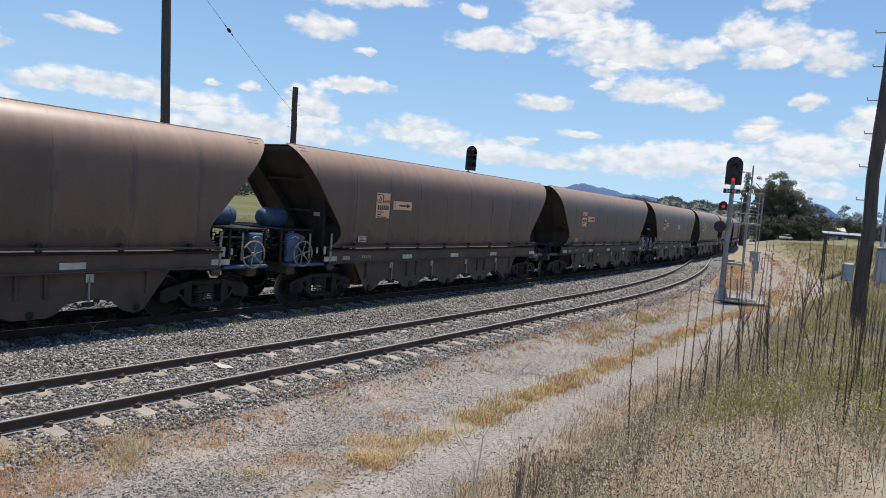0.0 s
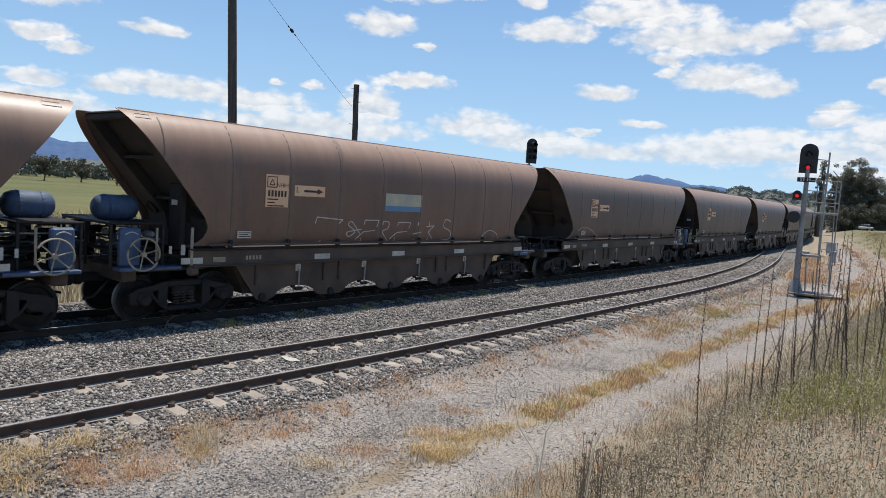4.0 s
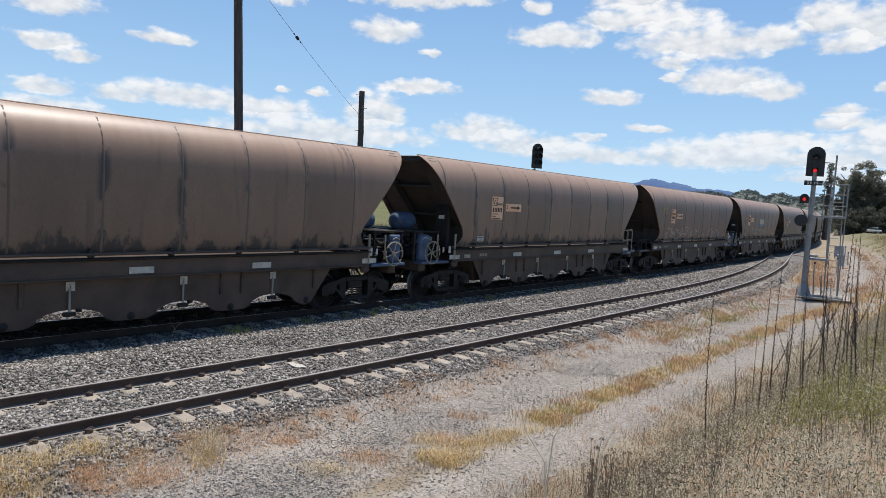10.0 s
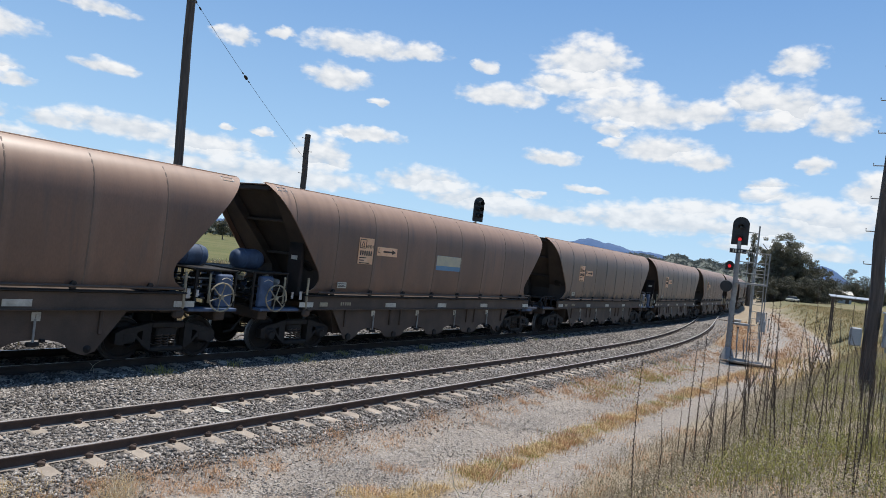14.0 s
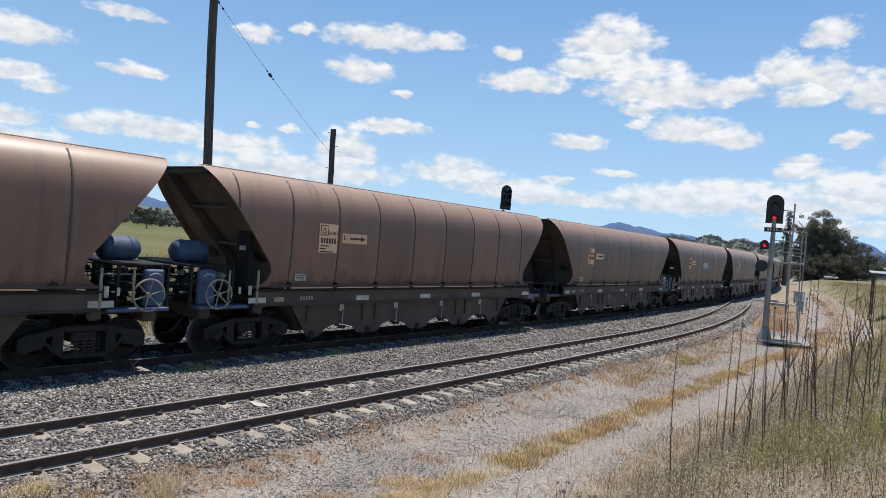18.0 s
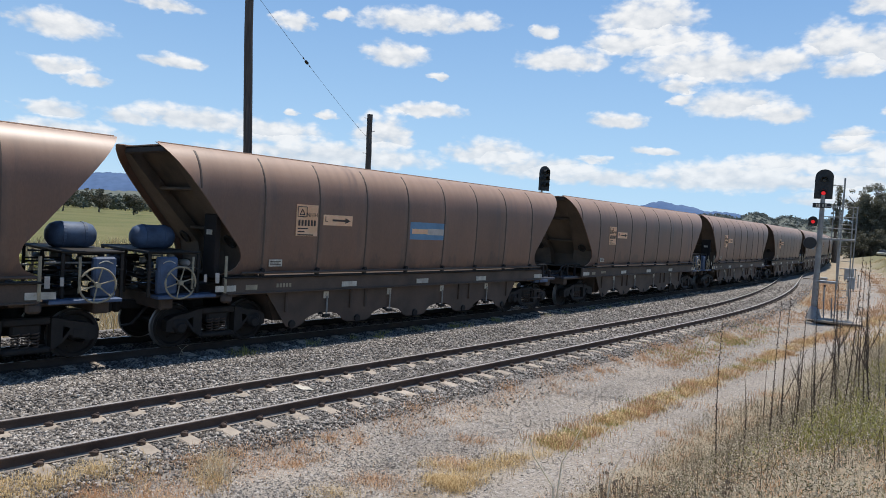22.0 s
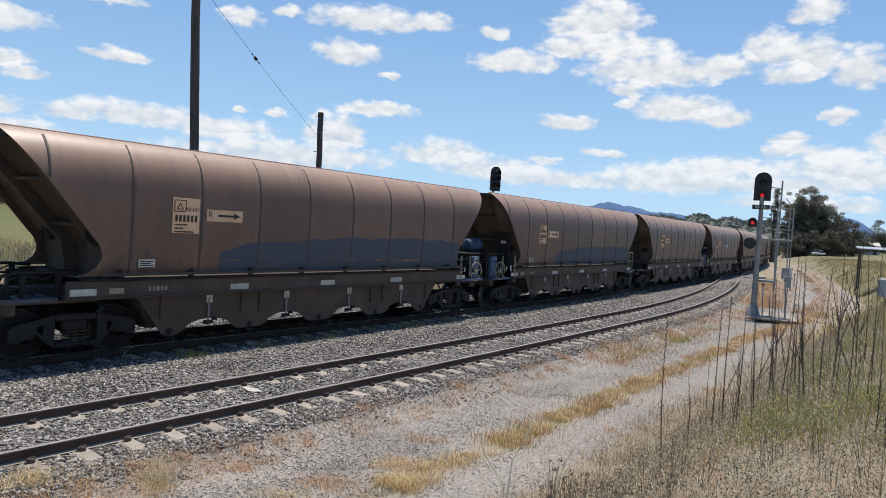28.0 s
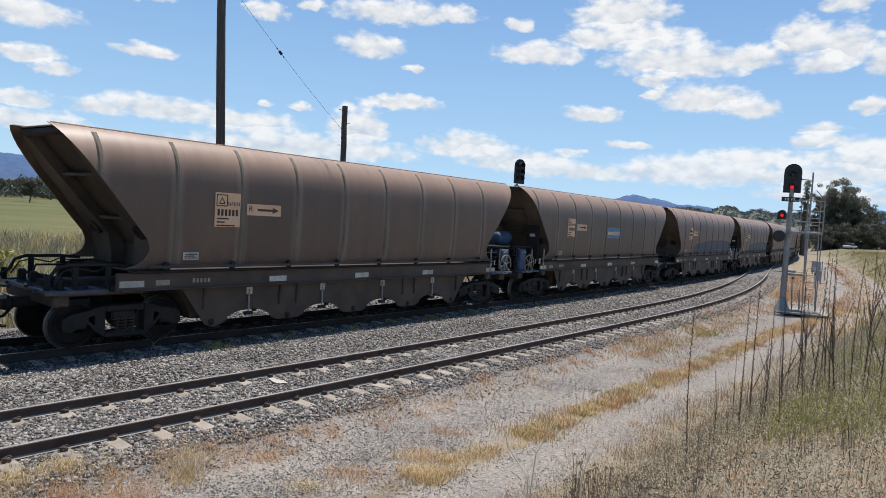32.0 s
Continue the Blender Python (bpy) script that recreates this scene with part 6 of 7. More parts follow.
def build_lineside():
    """Boxes, posts and small things beside the road further on."""
    def gz(s, lat):
        p = on_line(s, lat)
        return float(ground_z(np.array([p.x]), np.array([p.y]))[0])
    for s, lat, w, h in ((58, -6.6, 0.5, 0.8), (74, -5.2, 0.8, 1.0)):
        b = thing("relay_cabinet", "pale grey lineside relay cabinet on short legs", "cabinet", place(s, lat, gz(s, lat)), group="relay cabinets")
        part("body", Geo().box((0, 0, 0.2 + h / 2), (w * 0.6, w, h), 0.03), M_LGREY, b)
        part("roof", Geo().box((0, 0, 0.23 + h), (w * 0.7, w * 1.1, 0.06), 0.015), M_LGREY, b)
        for y in (-1, 1):
            part("leg", Geo().box((0, y * w * 0.38, 0.1), (0.2, 0.08, 0.25), 0.01), M_GALV, b)
    for s, lat in ((44, -6.7), (52, -7.0), (64, -6.6), (80, -5.4)):
        m = thing("marker_post", "white marker post beside the track", "post", place(s, lat, gz(s, lat)), group="marker posts")
        part("post", Geo().box((0, 0, 0.5), (0.08, 0.1, 1.1), 0.015), M_WHITE, m)
        part("cap", Geo().box((0, 0, 1.02), (0.09, 0.11, 0.12), 0.015), M_INK, m)
    pm = thing("switch_motor", "low grey point machine beside the turnout", "point machine", place(66, -3.9, -0.02))
    part("case", Geo().box((0, 0, 0.18), (0.9, 0.5, 0.3), 0.05), M_GALV, pm)
    part("throw_rod", Geo().tube([(0, 0.2, 0.1), (0, 1.6, 0.08)], 0.03, 6), M_RAIL, pm)
    lp = thing("light_pole", "thin grey pole with a small lamp by the road", "light pole", facing(28.25, 60.0, -0.3))
    part("shaft", Geo().tube([(0, 0, 0), (0, 0, 8.6)], [0.09, 0.06], 8), M_GALV, lp, smooth_faces=True)
    part("arm", Geo().tube([(0, 0, 8.0), (-0.6, 0, 8.05)], 0.03, 6), M_GALV, lp)
    part("lamp", Geo().box((-0.75, 0, 8.05), (0.35, 0.18, 0.1), 0.03), M_LGREY, lp)
    az, d = 34.7, 60.0
    z = ground_at(az, d)
    tall = 3.40 - z
    rl = thing("roadside_shelter", "small open shelter with a pale flat roof in the grass", "shelter", facing(az, d, z, 8))
    for x in (-1.15, 1.15):
        for y in (-0.5, 0.5):
            part("post", Geo().box((x, y, tall / 2 - 0.1), (0.10, 0.10, tall), 0.012), M_POLE, rl)
    part("roof", Geo().box((0, 0, 0), (2.8, 1.5, 0.07), 0.015, m=pose(0, 0, tall + 0.02, 6)), M_LGREY, rl, "pale flat sheet roof")
    part("beam", Geo().box((0, -0.5, tall - 0.14), (2.5, 0.07, 0.12), 0.01), M_POLE, rl)
    for az, d, w in ((34.2, 228.0, 3.6),):
        hs = thing("shed", "small pale shed with a white iron roof among trees", "shed", facing(az, d, ground_at(az, d), 12))
        part("wall", Geo().box((0, 0, 1.3), (w, 4.5, 2.6), 0.02), M_LGREY, hs)
        part("roof", Geo().add([(-w / 2 - 0.3, -2.7, 2.55), (w / 2 + 0.3, -2.7, 2.55), (w / 2 + 0.3, 0, 3.6), (-w / 2 - 0.3, 0, 3.6), (-w / 2 - 0.3, 2.7, 2.55), (w / 2 + 0.3, 2.7, 2.55)], [(0, 1, 2, 3), (3, 2, 5, 4), (0, 3, 4), (1, 5, 2)]), M_WHITE, hs, "white iron roof")
        part("door", Geo().box((w * 0.2, -2.26, 1.05), (0.9, 0.05, 2.1), 0.01), M_POLE, hs)
        part("window", Geo().box((-w * 0.2, -2.26, 1.5), (1.2, 0.05, 0.9), 0.01), M_LENS, hs)
    for az, d, turn in ((27.0, 150.0, 25), (31.0, 186.0, 70)):
        cr = thing("parked_car", "white car parked under the gum trees", "car", facing(az, d, ground_at(az, d), turn), group="parked cars")
        part("body", Geo().box((0, 0, 0.62), (4.3, 1.75, 0.6), 0.16), M_WHITE, cr, "white body")
        part("cabin", Geo().add([(-1.5, -0.8, 0.9), (1.1, -0.8, 0.9), (0.6, -0.65, 1.45), (-1.1, -0.65, 1.45), (-1.5, 0.8, 0.9), (1.1, 0.8, 0.9), (0.6, 0.65, 1.45), (-1.1, 0.65, 1.45)], [(0, 1, 2, 3), (4, 7, 6, 5), (0, 3, 7, 4), (1, 5, 6, 2), (3, 2, 6, 7), (0, 4, 5, 1)]), M_LENS, cr, "dark glazed cabin")
        part("roof", Geo().box((-0.25, 0, 1.47), (1.75, 1.32, 0.05), 0.02), M_WHITE, cr)
        for x in (-1.35, 1.35):
            for y in (-0.82, 0.82):
                part("wheel", Geo().lathe([(0, -0.1), (0.3, -0.1), (0.33, -0.06), (0.33, 0.06), (0.3, 0.1), (0, 0.1)], pose(x, y, 0.33), 14), M_BLACK, cr)


build_lineside()


# ---- plants ----
def xy_of(s, lat):
    h = heading(s)
    x = START[0] + (math.cos(TURN0) - np.cos(h)) / BEND - lat * np.cos(h)
    y = START[1] + (np.sin(h) - math.sin(TURN0)) / BEND + lat * np.sin(h)
    return x, y


def blades(name, label, x, y, height, width, lean, material, seed, category="grass"):
    """Grass as tapered, bent blades: one object of stuff."""
    rng = np.random.default_rng(seed)
    n = len(x)
    z = ground_z(x, y) - 0.02
    a, b = rng.uniform(0, 2 * math.pi, n), rng.uniform(0, 2 * math.pi, n)
    h, w = height * rng.uniform(0.55, 1.25, n), width * rng.uniform(0.7, 1.3, n)
    ln = lean * rng.uniform(0.1, 1.0, n) * h
    wx, wy = np.cos(a) * w / 2, np.sin(a) * w / 2
    dx, dy = np.cos(b) * ln, np.sin(b) * ln
    P = np.stack([x, y, z], 1)
    o = lambda ax, ay, az: P + np.stack([ax, ay, az], 1)
    v = np.stack([o(-wx, -wy, 0 * h), o(wx, wy, 0 * h), o(-wx * 0.7 + dx * 0.35, -wy * 0.7 + dy * 0.35, h * 0.6), o(wx * 0.7 + dx * 0.35, wy * 0.7 + dy * 0.35, h * 0.6), o(dx, dy, h * (1 - 0.25 * lean))], 1)
    tri = np.array([(0, 1, 3), (0, 3, 2), (2, 3, 4)])
    f = (tri[None] + 5 * np.arange(n)[:, None, None]).reshape(-1, 3)
    return thing(name, label, category, kind="stuff", data=raw_mesh(name, v.reshape(-1, 3), f, material))


def scatter(count, s_rng, lat_lo, lat_hi, seed, clump=0, spread=0.12):
    """Places in the plan; clump: gathered into that many tufts. Nearer stretches get more."""
    rng = np.random.default_rng(seed)
    def draw(n):
        s = s_rng[0] + (s_rng[1] - s_rng[0]) * rng.random(n) ** 1.5
        lo = lat_lo(s) if callable(lat_lo) else lat_lo
        hi = lat_hi(s) if callable(lat_hi) else lat_hi
        return s, lo + (hi - lo) * rng.random(n)
    if clump:
        cs, cl = draw(clump)
        k = rng.integers(0, clump, count)
        size = spread * rng.uniform(0.4, 1.6, clump)[k]
        s, lat = cs[k] + rng.normal(0, 1, count) * size, cl[k] + rng.normal(0, 1, count) * size
    else:
        s, lat = draw(count)
    return xy_of(s, lat)


def build_grass():
    def strip(s):
        return ROAD_MID(s) - 0.75
    x, y = scatter(22000, (6.5, 40), lambda s: strip(s) - 0.22, lambda s: strip(s) + 0.22, 21, clump=240, spread=0.10)
    blades("grass_strip", "golden dry grass along the crown of the road", x, y, 0.15, 0.006, 1.4, L_GOLD, 22)
    x, y = scatter(3600, (9, 21), lambda s: strip(s) - 0.2, lambda s: strip(s) + 0.2, 65, clump=46, spread=0.13)
    blades("strip_weeds", "yellow-green weeds in the road crown", x, y, 0.13, 0.007, 0.9, L_GREEN, 66)
    x, y = scatter(3600, (38, 110), lambda s: strip(s) + 0.5, lambda s: strip(s) + 0.95, 23, clump=160, spread=0.3)
    blades("far_grass_strip", "reddish dry grass along the crown of the road", x, y, 0.22, 0.02, 0.7, L_RUST, 24)
    for k, off in enumerate((-1.15, 1.9)):
        x, y = scatter(3200, (26, 110), lambda s: ROAD_MID(s) + off - 0.45, lambda s: ROAD_MID(s) + off + 0.45, 131 + k, clump=300, spread=0.3)
        blades("road_edge_grass", "rusty dry grass along the edge of the far road", x, y, 0.16, 0.02, 1.2, L_RUST, 133 + k)
    x, y = scatter(7000, (9, 40), lambda s: strip(s) - 0.3, lambda s: strip(s) + 0.3, 83, clump=150, spread=0.14)
    blades("reddish_grass_strip", "orange dry grass along the crown of the road", x, y, 0.16, 0.009, 0.9, L_RUST, 84)
    edge = lambda s: siding(s) - 1.75
    x, y = scatter(9500, (3.0, 26), lambda s: edge(s) - 0.55, lambda s: edge(s) + 0.1, 25, clump=85, spread=0.16)
    blades("ballast_edge_grass", "reddish dry tufts at the foot of the ballast", x, y, 0.14, 0.006, 1.5, L_RUST, 26)
    x, y = scatter(260, (4.3, 4.7), -7.2, -6.95, 97, clump=3, spread=0.08)
    blades("pale_tuft", "bleached tips of a dry grass tuft", x, y, 0.30, 0.005, 1.5, L_STRAW, 98)
    x, y = scatter(520, (4.2, 4.8), -7.3, -6.9, 27, clump=4, spread=0.10)
    blades("grass_tuft", "large dry orange grass tuft beside the track", x, y, 0.2, 0.005, 1.4, L_GOLD, 28)
    x, y = scatter(7000, (17, 36), lambda s: edge(s) - 1.2, lambda s: edge(s) + 0.0, 29, clump=170, spread=0.22)
    blades("signal_grass", "patchy rust and yellow grass before the signal", x, y, 0.11, 0.012, 1.0, L_RUST, 30)
    x, y = scatter(2500, (18, 28), lambda s: edge(s) - 0.9, lambda s: edge(s) - 0.2, 31, clump=40, spread=0.3)
    blades("signal_green_weeds", "low yellow-green weeds before the signal", x, y, 0.12, 0.014, 1.0, L_GREEN, 32)
    x, y = scatter(3200, (2.0, 3.7), -7.1, -6.2, 33, clump=30, spread=0.16)
    blades("near_straw", "bleached straw-coloured grass mat", x, y, 0.15, 0.007, 1.3, L_GOLD, 34)
    rng = np.random.default_rng(201)
    for az, d, n, r, mt, lab in ((-1.2, 9.4, 420, 0.12, L_GOLD, "golden dry grass tuft at the road's edge"), (-0.2, 9.5, 300, 0.12, L_RUST, "orange dry grass tuft at the road's edge"), (-6.6, 8.7, 420, 0.16, L_RUST, "reddish dry grass tuft on the road's crown"), (1.6, 10.6, 260, 0.13, L_RUST, "thin reddish grass tuft on the road's crown"), (-10.2, 8.3, 260, 0.14, L_GOLD, "golden dry grass tuft near the track")):
        a = radians(az)
        blades("grass_tuft", lab, d * math.sin(a) + rng.normal(0, r * 1.5, n), d * math.cos(a) + rng.normal(0, r, n), 0.14, 0.005, 1.7, mt, int(300 + 10 * az + d))
    # the bank
    foot = lambda s: np.where(s < 40, -10.35 - 0.2 * np.sin(s * 0.9), ROAD_MID(s) - 2.2)
    low = lambda s: np.maximum(-15.6, -13.2 - 0.25 * s)
    x, y = scatter(18000, (1.0, 30), low, foot, 41)
    blades("bank_weeds", "low grey-green scrub on the bank", x, y, 0.19, 0.006, 1.0, L_GREY, 42)
    x, y = scatter(9000, (1.0, 28), low, foot, 43, clump=2000, spread=0.10)
    blades("bank_straw", "bleached dry stems among the bank weeds", x, y, 0.20, 0.005, 1.1, L_STRAW, 44)
    x, y = scatter(7000, (6.5, 28), -15.4, lambda s: foot(s) - 2.6, 45, clump=120, spread=0.2)
    blades("bank_green", "fresh green clumps on the bank", x, y, 0.26, 0.011, 0.8, L_GREEN, 46)
    x, y = scatter(2200, (5, 30), -15.4, lambda s: foot(s) - 0.2, 61, clump=900, spread=0.05)
    blades("bank_stems", "thin dry brown stems standing in the scrub", x, y, 0.42, 0.005, 0.45, L_STEM, 62)
    x, y = scatter(5000, (1.5, 16), lambda s: foot(s) - 1.0, lambda s: foot(s) + 0.35, 63, clump=160, spread=0.14)
    blades("bank_foot_tufts", "reddish dry tufts along the foot of the bank", x, y, 0.16, 0.007, 1.0, L_RUST, 64)
    x, y = scatter(26000, (26, 150), lambda s: foot(s) - 16, foot, 47)
    blades("far_bank_grass", "dry straw grass beside the far road", x, y, 0.36, 0.025, 0.9, L_GOLD, 48)
    x, y = scatter(14000, (28, 150), lambda s: foot(s) - 18, lambda s: foot(s) - 0.4, 49, clump=600, spread=0.7)
    blades("far_bank_green", "olive tussocks beside the far road", x, y, 0.45, 0.04, 0.7, L_OLIVE, 50)
    x, y = scatter(7000, (40, 74), lambda s: siding(s) - 3.6, lambda s: siding(s) - 2.2, 81, clump=300, spread=0.4)
    blades("verge_grass", "dry straw grass between the track and the far road", x, y, 0.22, 0.02, 0.9, L_RUST, 82)
    # beyond the main line
    x, y = scatter(30000, (-14, 60), 4.4, 22, 51, clump=1500, spread=0.4)
    blades("field_edge_grass", "tall pale grass beyond the railway", x, y, 0.85, 0.02, 0.6, L_STRAW, 52)
    x, y = scatter(16000, (-14, 50), 3.6, 16, 53, clump=500, spread=0.5)
    blades("field_edge_weeds", "olive weeds beyond the railway", x, y, 0.6, 0.025, 0.7, L_OLIVE, 54)
    for k, (name, lab, n, hgt, wid, mt) in enumerate((("pasture_weeds", "tall golden weeds in the paddock", 16000, 1.0, 0.035, L_GOLD), ("pasture_scrub", "grey-green scrub in the paddock", 16000, 0.9, 0.04, L_GREY), ("pasture_stems", "dark dead stems in the paddock", 7000, 1.2, 0.025, L_STEM))):
        x, y = scatter(n, (-6, 75), 6, 46, 93 + 2 * k, clump=420, spread=0.7)
        blades(name, lab, x, y, hgt, wid, 0.6, mt, 94 + 2 * k)
    x, y = scatter(900, (8, 30), -1.75, -1.2, 55, clump=26, spread=0.1)
    blades("ballast_weeds", "small yellow weeds at the edge of the train track", x, y, 0.16, 0.012, 0.8, L_GREEN, 56)
    x, y = scatter(9000, (1.5, 8), low, foot, 85, clump=700, spread=0.12)
    blades("bank_straw_mat", "matted bleached straw on the nearer bank", x, y, 0.15, 0.005, 1.5, L_STRAW, 86)
    x, y = scatter(9000, (1.5, 9), low, foot, 87, clump=420, spread=0.14)
    blades("bank_tan_mat", "tan dead grass on the nearer bank", x, y, 0.13, 0.006, 1.5, L_RUST, 88)
    x, y = scatter(26000, (-14, 30), -27, lambda s: foot(np.abs(s)) - 0.3, 89, clump=2400, spread=0.35)
    near_eye = np.hypot(x, y) > 1.2
    blades("rough_grass", "dry rough grass over the bank top", x[near_eye], y[near_eye], 0.17, 0.007, 1.1, L_OLIVE, 90)
    x, y = scatter(12000, (-14, 3), -20, lambda s: foot(np.abs(s)) - 0.2, 91, clump=900, spread=0.3)
    near_eye = np.hypot(x, y) > 1.2
    blades("dead_grass", "bleached dead grass over the bank top", x[near_eye], y[near_eye], 0.15, 0.006, 1.3, L_STRAW, 92)
    # leafy scrub between the stems
    for name, lab, n, sd, mt, hi in (("bank_scrub", "low grey leafy scrub on the bank", 100000, 71, L_GREY, 0.32), ("bank_dark_scrub", "dark grey-green leafy scrub on the bank", 60000, 79, L_DARK, 0.28), ("bank_dry_scrub", "bleached twiggy scrub on the bank", 22000, 73, L_STRAW, 0.16), ("bank_leafy_weeds", "yellow-green leafy weeds on the bank", 24000, 75, L_GREEN, 0.26), ("bank_twigs", "dark brown twigs in the scrub", 30000, 77, L_STEM, 0.24)):
        rng = np.random.default_rng(sd)
        x, y = scatter(n, (1.0, 26) if mt is not L_GREEN else (6, 26), low, foot if mt is not L_GREEN else (lambda s: foot(s) - 2.4), sd + 1, clump=1500, spread=0.15)
        p = np.stack([x, y, ground_z(x, y) + hi * rng.random(n) ** 1.6], 1)
        a = rng.normal(0, 1, (n, 3))
        a /= np.linalg.norm(a, axis=1)[:, None]
        b = np.cross(a, rng.normal(0, 1, (n, 3)))
        b /= np.linalg.norm(b, axis=1)[:, None]
        q = rng.uniform(0.006, 0.017, n)[:, None]
        wide = 0.0014 + q * (0.06 if mt in (L_STEM, L_STRAW) else 0.24)
        v = np.stack([p - a * q, p + b * wide, p + a * q, p - b * wide], 1).reshape(-1, 3)
        thing(name, lab, "weeds", kind="stuff", data=raw_mesh(name, v, np.arange(4 * n).reshape(-1, 4), mt))
    # pale flower specks on the bank
    rng = np.random.default_rng(57)
    x, y = scatter(20000, (2, 24), -15.3, foot, 58)
    n = len(x)
    z = ground_z(x, y) + rng.uniform(0.04, 0.3, n)
    r = rng.uniform(0.003, 0.0095, n)
    base = np.array([(1, 0, 0), (-1, 0, 0), (0, 1, 0), (0, -1, 0), (0, 0, 1), (0, 0, -1)], float)
    v = base[None] * r[:, None, None] + np.stack([x, y, z], 1)[:, None]
    tri = np.array([(0, 2, 4), (2, 1, 4), (1, 3, 4), (3, 0, 4), (2, 0, 5), (1, 2, 5), (3, 1, 5), (0, 3, 5)])
    thing("seed_heads", "pale fluffy seed heads on the bank weeds", "weeds", kind="stuff", data=raw_mesh("seed_heads", v.reshape(-1, 3), (tri[None] + 6 * np.arange(n)[:, None, None]).reshape(-1, 3), L_STRAW))


def spike_parts(seed, h, side_shoots):
    """A dead mullein-like stalk with side shoots, set with dark seed capsules."""
    rng = random.Random(seed)
    stem, pods = Geo(), Geo()
    def shoot(a, b, r, from_t, bend):
        path = [a.lerp(b, t) + bend * math.sin(t * math.pi) for t in np.linspace(0, 1, 8)]
        stem.tube(path, [r * (1 - 0.65 * k / 7) for k in range(8)], 5)
        n = int((b - a).length * (1 - from_t) / 0.024)
        for k in range(n):
            t = from_t + (1 - from_t) * k / n
            p = a.lerp(b, t) + bend * math.sin(t * math.pi)
            ang = k * 2.4 + rng.uniform(-0.4, 0.4)
            q = p + Vector((math.cos(ang), math.sin(ang), 0.3)) * rng.uniform(0.006, 0.013)
            s = rng.uniform(0.010, 0.015) * (1.1 - 0.5 * t)
            pods.add([q + Vector(d) * s for d in ((1, 0, 0), (-0.5, 0.87, 0), (-0.5, -0.87, 0), (0, 0, 1.5))], [(0, 1, 3), (1, 2, 3), (2, 0, 3), (0, 2, 1)])
    top = Vector((rng.uniform(-0.05, 0.05), rng.uniform(-0.05, 0.05), h))
    bend = Vector((rng.uniform(-0.03, 0.03), rng.uniform(-0.03, 0.03), 0))
    shoot(Vector((0, 0, -0.05)), top, 0.005, 0.12, bend)
    for k in range(side_shoots):
        t = rng.uniform(0.25, 0.5)
        a = Vector((0, 0, h)) * t
        ang = rng.uniform(0, 6.28)
        b = a + Vector((math.cos(ang) * 0.22, math.sin(ang) * 0.22, h * rng.uniform(0.25, 0.4)))
        shoot(a, b, 0.004, 0.15, Vector((0, 0, -0.03)))
    return stem, pods


